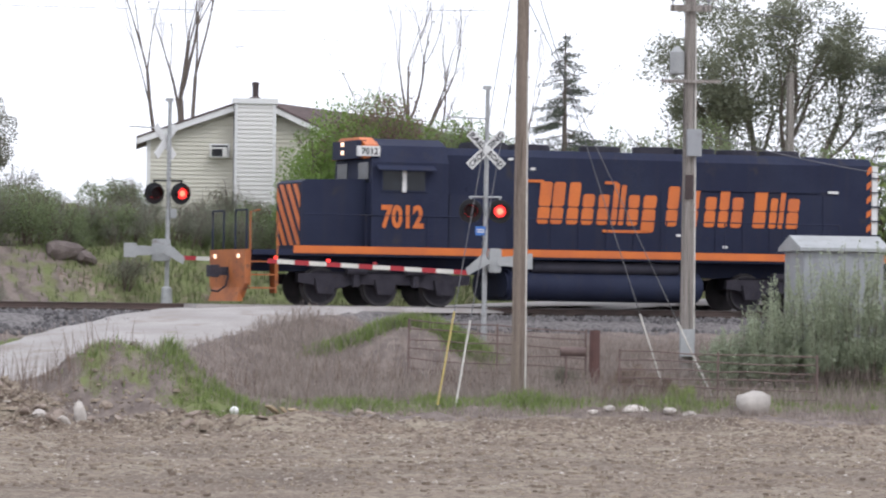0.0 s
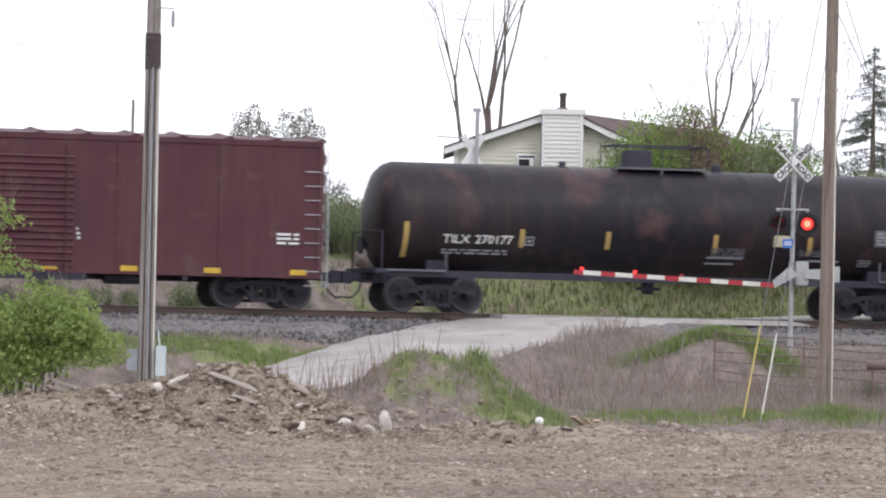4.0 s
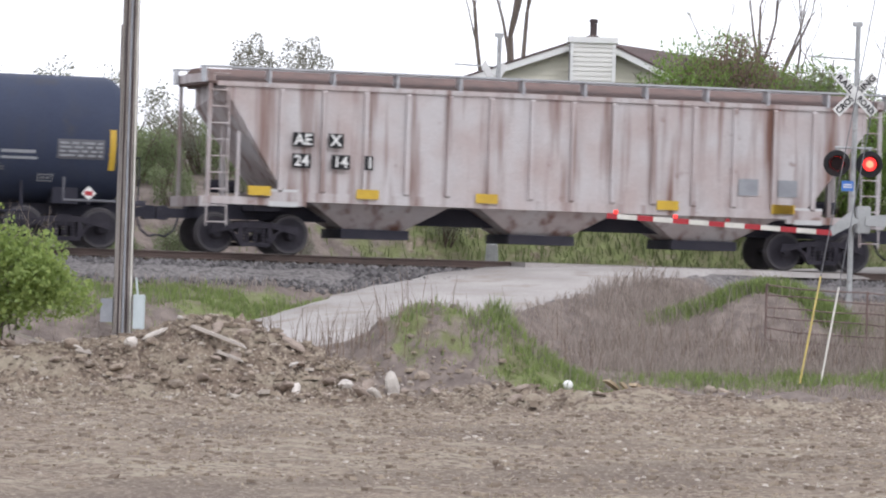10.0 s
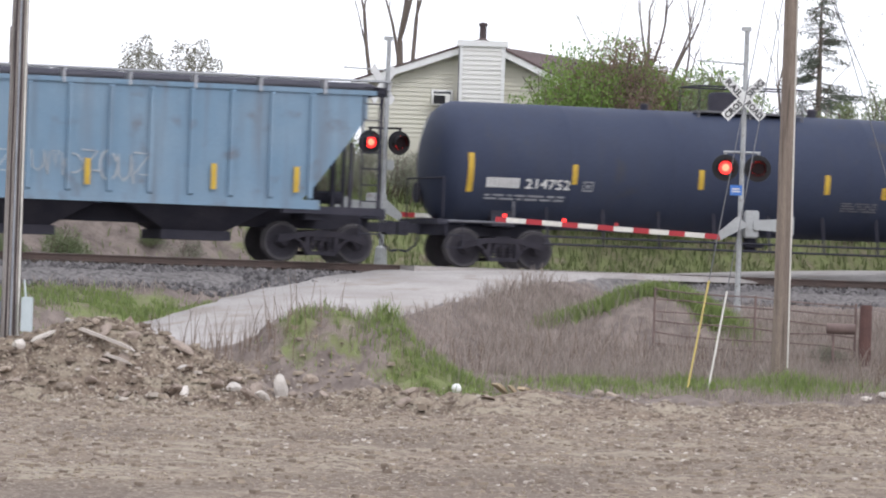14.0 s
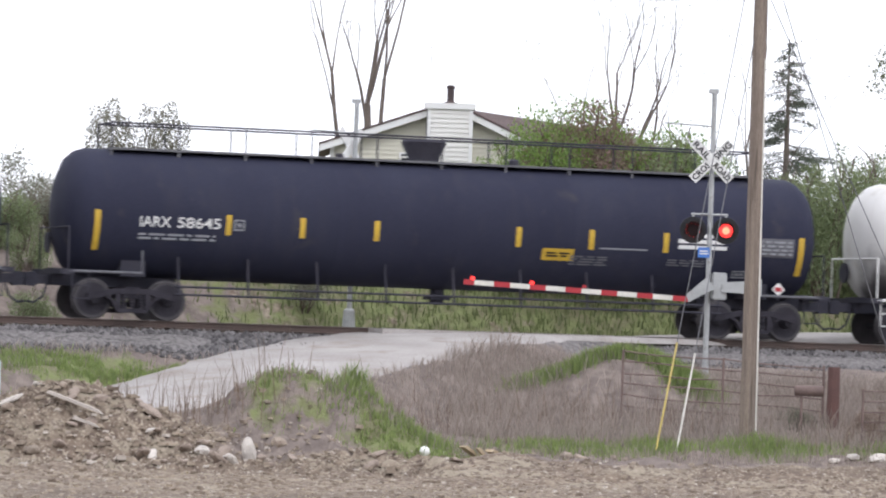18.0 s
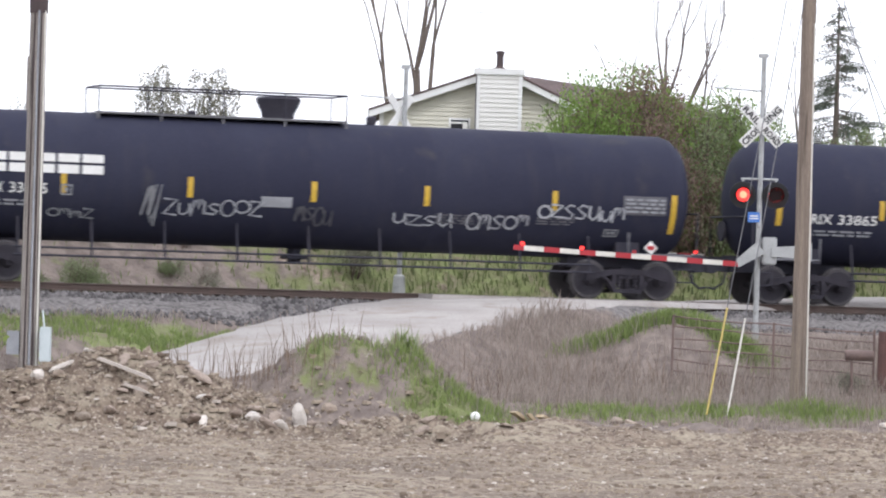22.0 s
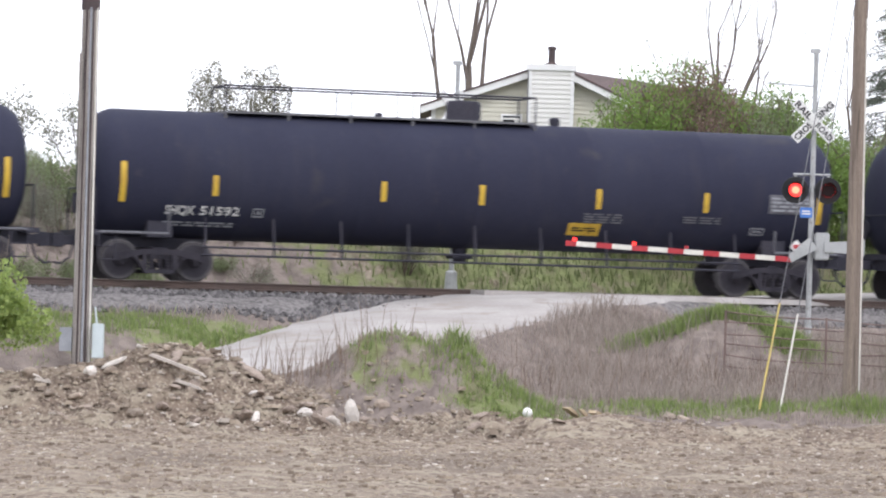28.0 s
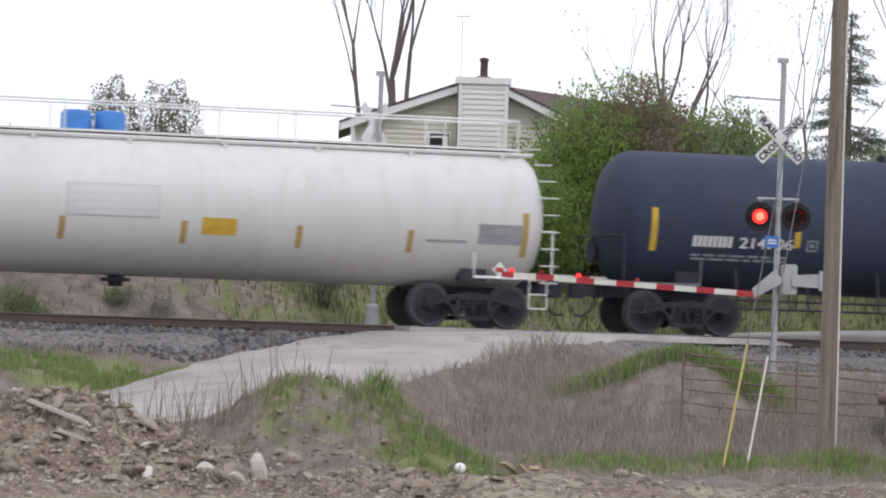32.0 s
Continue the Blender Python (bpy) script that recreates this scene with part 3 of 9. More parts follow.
def soil_material():
    """Bare field, dry thatch, fresh grass and gravel, mixed by the soil map of the ground."""
    m = bpy.data.materials.new("soil")
    m.use_nodes = True
    n, l = m.node_tree.nodes, m.node_tree.links
    bsdf = n["Principled BSDF"]
    bsdf.inputs["Roughness"].default_value = 0.95
    bsdf.inputs["Specular IOR Level"].default_value = 0.15
    coord = n.new("ShaderNodeTexCoord")

    def noise_fac(s, detail, lo, hi, stretch=(1, 1, 1)):
        mp = n.new("ShaderNodeMapping")
        mp.inputs["Scale"].default_value = stretch
        l.new(coord.outputs["Object"], mp.inputs[0])
        t = n.new("ShaderNodeTexNoise")
        t.inputs["Scale"].default_value, t.inputs["Detail"].default_value = s, detail
        l.new(mp.outputs[0], t.inputs["Vector"])
        r = n.new("ShaderNodeMapRange")
        r.inputs["From Min"].default_value, r.inputs["From Max"].default_value = lo, hi
        l.new(t.outputs["Fac"], r.inputs["Value"])
        return r.outputs[0], t.outputs["Fac"]

    def mix(fac, a, b):
        x = n.new("ShaderNodeMix")
        x.data_type = "RGBA"
        l.new(fac, x.inputs["Factor"])
        for sock, v in ((x.inputs[6], a), (x.inputs[7], b)):
            if isinstance(v, tuple):
                sock.default_value = (*v, 1)
            else:
                l.new(v, sock)
        return x.outputs[2]

    def duo(a, b, s, lo=0.4, hi=0.62, stretch=(1, 1, 1)):
        return mix(noise_fac(s, 8, lo, hi, stretch)[0], a, b)

    dirt = mix(noise_fac(0.35, 6, 0.42, 0.6, (0.5, 1.4, 1))[0], duo((0.232, 0.183, 0.140), (0.150, 0.114, 0.090), 4.0), duo((0.285, 0.234, 0.178), (0.195, 0.150, 0.116), 5.0))
    dirt = mix(noise_fac(0.8, 8, 0.50, 0.62, (0.6, 1.5, 1))[0], dirt, (0.305, 0.262, 0.200))
    dirt = mix(noise_fac(0.22, 8, 0.52, 0.62, (0.8, 0.5, 1))[0], dirt, (0.150, 0.118, 0.094))
    dirt = mix(noise_fac(5.5, 8, 0.50, 0.60)[0], dirt, (0.128, 0.097, 0.078))
    dirt = mix(noise_fac(13.0, 7, 0.55, 0.62, (1.1, 1, 1))[0], dirt, (0.35, 0.30, 0.235))
    thatch = duo((0.24, 0.20, 0.175), (0.16, 0.132, 0.118), 2.5)
    grass = duo((0.19, 0.215, 0.095), (0.17, 0.165, 0.095), 1.8)
    gravel = mix(noise_fac(9.0, 4, 0.44, 0.56)[0], duo((0.165, 0.153, 0.148), (0.10, 0.094, 0.092), 2.0), (0.23, 0.215, 0.21))
    at = n.new("ShaderNodeAttribute")
    at.attribute_name = "soil"
    sep = n.new("ShaderNodeSeparateColor")
    l.new(at.outputs["Color"], sep.inputs[0])

    def edge(sock):
        k = n.new("ShaderNodeMath")
        k.operation = "ADD"
        l.new(sock, k.inputs[0])
        o = noise_fac(1.6, 8, 0.25, 0.75)[0]
        k2 = n.new("ShaderNodeMath")
        k2.operation = "MULTIPLY_ADD"
        l.new(o, k2.inputs[0])
        k2.inputs[1].default_value, k2.inputs[2].default_value = 0.8, -0.4
        l.new(k2.outputs[0], k.inputs[1])
        r = n.new("ShaderNodeMapRange")
        r.inputs["From Min"].default_value, r.inputs["From Max"].default_value = 0.38, 0.62
        l.new(k.outputs[0], r.inputs["Value"])
        return r.outputs[0]

    c = mix(edge(sep.outputs["Red"]), dirt, thatch)
    c = mix(edge(sep.outputs["Green"]), c, grass)
    c = mix(edge(sep.outputs["Blue"]), c, gravel)
    l.new(c, bsdf.inputs["Base Color"])
    b = n.new("ShaderNodeBump")
    b.inputs["Strength"].default_value, b.inputs["Distance"].default_value = 1.0, 0.10
    l.new(noise_fac(4.5, 10, 0, 1)[1], b.inputs["Height"])
    l.new(b.outputs[0], bsdf.inputs["Normal"])
    return m


def soil_mix(x, y):
    """How far thatch, grass and gravel cover the dirt."""
    u, v = uv(x, y)
    field_edge = 100.5 + 0.9 * math.sin(x * 0.7) - (2.0 if x < -4 else 0) - (1.0 if -2 < x < 3 else 0)
    thatch = ramp(y, [(field_edge + 0.6, 0.0), (field_edge + 2.6, 1.0)])
    pile = sum(math.exp(-((x - mx) / sx) ** 2 - ((y - my) / sy) ** 2) for mx, my, h, sx, sy in MOUNDS[:3])
    thatch *= 1 - min(1, pile * 1.3)
    grass = 0.0
    for gx, gy, sx, sy, k in ((1.8, 102.4, 1.0, 0.9, 0.9), (2.5, 102.6, 0.8, 0.7, 0.7), (0.2, 102.6, 0.5, 0.4, 0.45), (-0.6, 103.0, 1.0, 0.9, 0.55), (0.9, 103.9, 0.5, 0.6, 0.6), (8.5, 104.6, 2.6, 0.8, 0.8), (5.2, 104.0, 2.2, 0.8, 0.6), (5.5, 112.2, 0.8, 0.8, 0.8), (8.3, 111.2, 0.7, 1.1, 0.9),
                              (7.0, 112.9, 1.9, 0.6, 0.8), (-5.8, 111.8, 3.2, 1.4, 1.0), (-11, 110.0, 4, 1.5, 0.9), (14.5, 105.2, 5, 1.0, 0.6), (24, 109, 9, 2.5, 0.8), (-1.2, 112.5, 2.0, 0.8, 0.3)):
        grass = max(grass, k * math.exp(-((x - gx) / sx) ** 2 - ((y - gy) / sy) ** 2) * 1.3)
    if v > 3.5:
        thatch = ramp(u, [(0, 0.0), (6, 0.5)])
        grass = max(grass, ramp(u, [(-3, 0.22), (3, 0.8)]) * 0.9, ramp(v, [(9, 0.0), (15, 0.8)]) * ramp(u, [(0, 0.3), (5, 1.0)]))
    gravel = ramp(abs(v), [(3.6, 1.0), (4.9, 0.0)]) if v < 0 else ramp(v, [(2.4, 1.0), (3.2, 0.0)])
    if v > 2.4:
        thatch = max(thatch, 0.85 * ramp(u, [(-1, 1), (5, 0)]))
    d, _ = road_at(x, y)
    gravel = max(gravel, ramp(d, [(ROAD_HALF - 0.5, 1.0), (ROAD_HALF + 0.15, 0.0)]))
    return min(1, thatch), min(1, grass), min(1, gravel)


def spread(stops):
    out = []
    for a, b, step in stops:
        n = max(1, round((b - a) / step))
        out += [a + (b - a) * i / n for i in range(n)]
    return out + [stops[-1][1]]


def build_ground():
    xs = spread([(-900, -120, 120), (-120, -40, 10), (-40, -16, 1.2), (-16, -10, 0.25), (-10, 3, 0.1), (3, 22, 0.3), (22, 40, 0.9), (40, 120, 8), (120, 900, 130)])
    ys = spread([(-200, 0, 40), (0, 60, 6), (60, 84, 1.2), (84, 97, 0.5), (97, 98.6, 0.25), (98.6, 104.6, 0.1), (104.6, 113, 0.25), (113, 135, 0.6), (135, 170, 2.5), (170, 300, 20), (300, 2500, 220)])
    verts, cols = [], []
    for y in ys:
        for x in xs:
            verts.append((x, y, ground_z(x, y)))
            cols.append((*soil_mix(x, y), 1.0))
    nx = len(xs)
    faces = [(j * nx + i, j * nx + i + 1, (j + 1) * nx + i + 1, (j + 1) * nx + i) for j in range(len(ys) - 1) for i in range(nx - 1)]
    me = bpy.data.meshes.new("ground")
    me.from_pydata(verts, [], faces)
    at = me.color_attributes.new("soil", "FLOAT_COLOR", "POINT")
    at.data.foreach_set("color", np.array(cols, dtype=np.float32).ravel())
    me.materials.append(soil_material())
    me.shade_smooth()
    ob = new("ground", me)
    tagged(ob, "bare brown field, grassy banks and a dry verge", "ground", kind="structure")


build_ground()

M_ROAD = material("chip_seal_road", (0.395, 0.370, 0.352), (0.31, 0.285, 0.265), rough=0.9, scale=0.5, fine=22, amount=0.3, bump=0.01, dirt=(0.285, 0.25, 0.22), dirt_at=0.55)


def build_road():
    rng = random.Random(3)
    pts = []
    for (a, b) in zip(ROAD, ROAD[1:]):
        n = max(1, int(math.hypot(b[0] - a[0], b[1] - a[1]) / 0.6))
        pts += [tuple(a[k] + (b[k] - a[k]) * i / n for k in range(3)) for i in range(n)]
    pts.append(ROAD[-1])
    for _ in range(4):
        pts = [pts[0]] + [tuple((p[k] + 2 * q[k] + r[k]) / 4 for k in range(3)) for p, q, r in zip(pts, pts[1:], pts[2:])] + [pts[-1]]
    verts, faces = [], []
    for i, p in enumerate(pts):
        q, o = pts[min(i + 1, len(pts) - 1)], pts[max(i - 1, 0)]
        d = Vector((q[0] - o[0], q[1] - o[1])).normalized()
        e = Vector((-d.y, d.x))
        for k, s in enumerate((-1.0, -0.93, -0.4, 0, 0.4, 0.93, 1.0)):
            w = ROAD_HALF * s + (rng.uniform(-0.12, 0.12) if abs(s) > 0.9 else 0)
            z = p[2] + (0.05 * (1 - s * s) if abs(s) < 0.95 else -0.12)
            verts.append((p[0] + e.x * w, p[1] + e.y * w, z))
        if i:
            for k in range(6):
                a = (i - 1) * 7 + k
                faces.append((a, a + 1, a + 8, a + 7))
    me = bpy.data.meshes.new("road")
    me.from_pydata(verts, [], faces)
    me.materials.append(M_ROAD)
    me.shade_smooth()
    tagged(new("road", me), "pale chip-sealed country road rising to the crossing", "road", kind="structure")


build_road()


def build_track():
    track = thing("track", pose(0, TRACK_Y, RAIL_Z, 0, 0, TURN_TRACK), "single railway track on grey ballast", "railway track")
    track["kind"] = "structure"
    for s in (-1, 1):
        y = 0.7175 * s
        bm = bmnew()
        prism_x(bm, [(y - 0.07, -0.17), (y - 0.07, -0.155), (y - 0.012, -0.14), (y - 0.012, -0.045), (y - 0.036, -0.035), (y - 0.036, -0.004), (y + 0.036, -0.004), (y + 0.036, -0.035),
                     (y + 0.012, -0.045), (y + 0.012, -0.14), (y + 0.07, -0.155), (y + 0.07, -0.17)], -400, 600)
        rail = part("rail", bm, M_RAIL, track)
        part("rail_head", bm_box((-400, 600, y - 0.034, y + 0.034, -0.004, 0.0)), M_RAILTOP, rail)
    bm = bm_box((-0.11, 0.11, -1.3, 1.3, -0.34, -0.175))
    tie = part("tie", bm, M_TIE, track)
    x = -42.0
    rng = random.Random(8)
    tie.matrix_basis = pose(x, 0, 0)
    while x < 45:
        x += 0.52
        link("tie", tie.data, track, "", pose(x, rng.uniform(-0.04, 0.04), rng.uniform(-0.01, 0.012), 0, 0, rng.uniform(-1, 1)))
    # rubber and asphalt panels where the road crosses
    bm = bmnew()
    box(bm, 1.2, 8.4, -0.6, 0.6, -0.2, -0.012)
    box(bm, 1.2, 7.6, -1.9, -0.8, -0.3, -0.012)
    box(bm, 1.2, 9.2, 0.8, 1.9, -0.3, -0.012)
    part("crossing_panel", bm, M_ROAD, track, "asphalt filling between the rails")
    bm = bmnew()
    prism_x(bm, [(-3.9, -0.75), (-1.75, -0.25), (1.75, -0.25), (3.9, -0.75)], -60, 60)
    part("ballast_bed", bm, M_BALLAST, track)
    # loose stones
    vs, fs = [], []
    shape = [(1, 0, 0), (-1, 0, 0), (0, 1, 0), (0, -1, 0), (0, 0, 1), (0, 0, -1)]
    tri = [(0, 2, 4), (2, 1, 4), (1, 3, 4), (3, 0, 4), (2, 0, 5), (1, 2, 5), (3, 1, 5), (0, 3, 5)]
    rng = random.Random(5)
    for _ in range(15000):
        x, v = rng.uniform(-24, 26), rng.uniform(-4.6, -0.9)
        if 0.0 < x < 7.5:
            continue
        wx, wy = xy(x, v)
        z = (-0.26 if v > -1.75 else -0.25 - (abs(v) - 1.75) * 0.2326 if v > -3.9 else ground_z(wx, wy) - RAIL_Z)
        s = rng.uniform(0.04, 0.115)
        o = len(vs)
        vs += [(x + a * s * rng.uniform(0.7, 1.2), v + b * s * rng.uniform(0.7, 1.2), z + c * s * rng.uniform(0.6, 1.0)) for a, b, c in shape]
        fs += [tuple(o + i for i in f) for f in tri]
    me = bpy.data.meshes.new("ballast")
    me.from_pydata(vs, [], fs)
    me.materials.append(leafy("ballast_stones", (0.205, 0.192, 0.19), (0.042, 0.039, 0.04), 0.9, 0.0))
    st = link("ballast", me, track)
    st["kind"] = "stuff"


build_track()


# ---- rolling stock ----
SPEED = 16.5
WHEEL_R = 0.457


def make_wheelset_mesh(r):
    bm = bmnew()
    tube(bm, (0, -0.98, 0), (0, 0.98, 0), 0.085, seg=10)
    for s in (-1, 1):
        y = 0.76 * s
        o = 0.07 * s
        lathe(bm, [(y - o, r + 0.03), (y - o * 0.4, r + 0.03), (y - o * 0.3, r), (y + o, r - 0.012)], "y", 26, mi=1)
        lathe(bm, [(y + o * 1.02, r - 0.075), (y + o * 0.5, r - 0.09), (y + o * 0.6, 0.17), (y + o * 1.5, 0.13)], "y", 20)
        for i in range(5):
            a = 2 * math.pi * i / 5
            tube(bm, (0.27 * math.cos(a), y + o * 0.5, 0.27 * math.sin(a)), (0.27 * math.cos(a), y + o * 0.8, 0.27 * math.sin(a)), 0.04, seg=6)
        lathe(bm, [(0.96 * s, 0.11), (1.05 * s, 0.105), (1.06 * s, 0.05)], "y", 10)
    me = bpy.data.meshes.new("wheelset")
    bm.to_mesh(me)
    bm.free()
    me.materials.append(M_WHEEL)
    me.materials.append(M_RIM)
    me.shade_smooth()
    me.set_sharp_from_angle(angle=radians(35))
    return me


def make_truck_mesh(half, r):
    """Cast side frames with pedestals, springs and bolster; the axles sit at +-half."""
    bm = bmnew()
    for s in (-1, 1):
        y0, y1 = sorted((1.0 * s, 1.13 * s))
        up = [(-half - 0.2, r - 0.02), (-half - 0.16, r + 0.17), (-half + 0.2, r + 0.2), (-0.42, r + 0.26), (0.42, r + 0.26), (half - 0.2, r + 0.2), (half + 0.16, r + 0.17), (half + 0.2, r - 0.02),
              (half + 0.1, r - 0.02), (half - 0.2, r + 0.06), (0.4, r + 0.13), (-0.4, r + 0.13), (-half + 0.2, r + 0.06), (-half - 0.1, r - 0.02)]
        prism(bm, up, y0, y1)
        for e in (-1, 1):
            prism(bm, [(e * (half - 0.16), r + 0.1), (e * (half - 0.30), r + 0.1), (e * 0.36, r - 0.27), (e * 0.26, r - 0.15)], y0, y1)
            prism(bm, [(e * 0.30, r + 0.2), (e * 0.40, r + 0.2), (e * 0.40, r - 0.2), (e * 0.30, r - 0.2)], y0, y1)
        prism(bm, [(-0.42, r - 0.2), (0.42, r - 0.2), (0.34, r - 0.3), (-0.34, r - 0.3)], y0, y1)
        for k in (-0.2, 0, 0.2):
            for j in range(4):
                tube(bm, (k, 1.06 * s, r - 0.18 + 0.075 * j), (k, 1.06 * s, r - 0.13 + 0.075 * j), 0.075, seg=8)
    box(bm, -0.2, 0.2, -1.1, 1.1, r + 0.03, r + 0.3, bevel=0.02)
    me = bpy.data.meshes.new("truck")
    bm.to_mesh(me)
    bm.free()
    me.materials.append(M_TRUCK)
    return me


WHEELSET = make_wheelset_mesh(WHEEL_R)
WHEELSET_LOCO = make_wheelset_mesh(0.508)
TRUCK = make_truck_mesh(0.89, WHEEL_R)
CARS = []  # (thing, start along the track, wheelsets with their place in the truck and radius, length)


def add_trucks(car, length, at=2.35):
    sets = []
    for s in (-1, 1):
        truck = link("truck", TRUCK, car, "grimy cast steel truck" if s < 0 else "", pose(s * (length / 2 - at), 0, 0))
        for e in (-1, 1):
            w = link("wheelset", WHEELSET, truck, "", pose(0.89 * e, 0, WHEEL_R))
            sets.append((w, 0.89 * e, WHEEL_R))
    return sets


def couplers(car, length, z=0.88):
    for s in (-1, 1):
        x = s * length / 2
        bm = bmnew()
        prism(bm, [(x - s * 1.1, z - 0.11), (x - s * 0.3, z - 0.11), (x - s * 0.26, z - 0.17), (x - s * 0.02, z - 0.15), (x - s * 0.02, z + 0.15), (x - s * 0.26, z + 0.17), (x - s * 0.3, z + 0.11), (x - s * 1.1, z + 0.11)], -0.16, 0.16)
        bmesh.ops.recalc_face_normals(bm, faces=bm.faces)
        part("coupler", bm, M_UNDER, car)
        bm = bmnew()
        pipe(bm, [(x - s * 0.5, -0.3, z - 0.1), (x - s * 0.4, -0.32, z - 0.4), (x - s * 0.2, -0.3, z - 0.55), (x - s * 0.02, -0.28, z - 0.52)], 0.028)
        part("air_hose", bm, M_UNDER, car)


def placard(car, x, y, z, s=0.22, rx=0.0, mats=(M_WHITEPAINT, M_RED)):
    bm = bmnew()
    prism(bm, [(-s, 0), (0, -s), (s, 0), (0, s)], -0.008, 0)
    p = part("placard", bm, mats[0], car, "white and red diamond placard", m=pose(x, y, z, rx))
    part("placard_band", bm_box((-s * 0.55, s * 0.55, -0.014, -0.008, -s * 0.3, s * 0.3)), mats[1], p)


def bars(rows, width, height, jitter=0):
    """Lines of writing too small to read: plain bars, one a word."""
    rng = random.Random(jitter)
    bm = bmnew()
    for i in range(rows):
        z = -i * height * 1.9
        x = 0.0
        while x < width:
            w = min(rng.uniform(0.12, 0.4), width - x)
            if w > 0.04:
                box(bm, x, x + w, -0.006, 0, z, z + height)
            x += w + 0.07
    return bm


def arc_patch(bm, x0, x1, z0, z1, r, zc, out=0.006, n=5):
    """A thin sheet bent to the tank's near side between two heights."""
    ring = []
    for i in range(n + 1):
        z = z0 + (z1 - z0) * i / n
        s = max(-1, min(1, (z - zc) / r))
        c = -math.sqrt(1 - s * s)
        ring.append([bm.verts.new((x, c * rr, zc + s * rr)) for x in (x0, x1) for rr in (r + out, r - 0.01)])
    for a, b in zip(ring, ring[1:]):
        bm.faces.new((a[0], a[2], b[2], b[0]))
        bm.faces.new((a[0], b[0], b[1], a[1]))
        bm.faces.new((a[2], a[3], b[3], b[2]))
    bm.faces.new((ring[0][0], ring[0][1], ring[0][3], ring[0][2]))
    bm.faces.new((ring[-1][0], ring[-1][2], ring[-1][3], ring[-1][1]))
    bmesh.ops.recalc_face_normals(bm, faces=bm.faces)


def on_tank(x, z, r, zc, out=0.012):
    s = (z - zc) / r
    t = math.asin(max(-1, min(1, s)))
    return pose(x, -math.cos(t) * (r + out), zc + s * (r + out), -math.degrees(t))


def fitted(text, wide, tall, mat, fat=0.003):
    """Letters drawn out to a given width and cap height."""
    me = text_mesh(text, tall / 0.72, mat, fat=fat)
    k = wide / max(v.co.x for v in me.vertices)
    me.transform(Matrix.Diagonal((k, 1, 1, 1)))
    return me


def tank_marks(car, code, number, x0, x1, z, r, zc, mat, tall=0.25, blocks=False, square=True):
    """Reporting mark and number along the near side, a boxed letter after them, lines of small print below."""
    w = x1 - x0
    if blocks:
        bm = bmnew()
        for i in range(4):
            for k in (0.0, 0.56):
                box(bm, w * (0.10 * i + 0.09 * k), w * (0.10 * i + 0.09 * k + 0.036), -0.006, 0, 0, tall)
        part("reporting_mark", bm, mat, car, m=on_tank(x0, z, r, zc))
    else:
        link("reporting_mark", fitted(code, w * 0.39, tall, mat), car, "", on_tank(x0, z, r, zc))
    link("car_number", fitted(number, w * 0.54, tall, mat), car, "", on_tank(x0 + w * 0.46, z, r, zc))
    part("small_print", bars(2, w * 0.95, 0.05, len(number) + int(x0 * -7)), M_GREYPAINT if mat is not M_BLACKPAINT else M_GREYPAINT, car, m=on_tank(x0, z - 0.2, r, zc))
    if square:
        bm = bmnew()
        a, b = 0.26, 0.035
        for q in ((0, a, 0, b), (0, a, a - b, a), (0, b, b, a - b), (a - b, a, b, a - b), (0.09, 0.17, 0.08, 0.18)):
            box(bm, q[0], q[1], -0.006, 0, q[2], q[3])
        part("boxed_letter", bm, M_GREYPAINT, car, m=on_tank(x1 + 0.32, z - 0.02, r, zc))


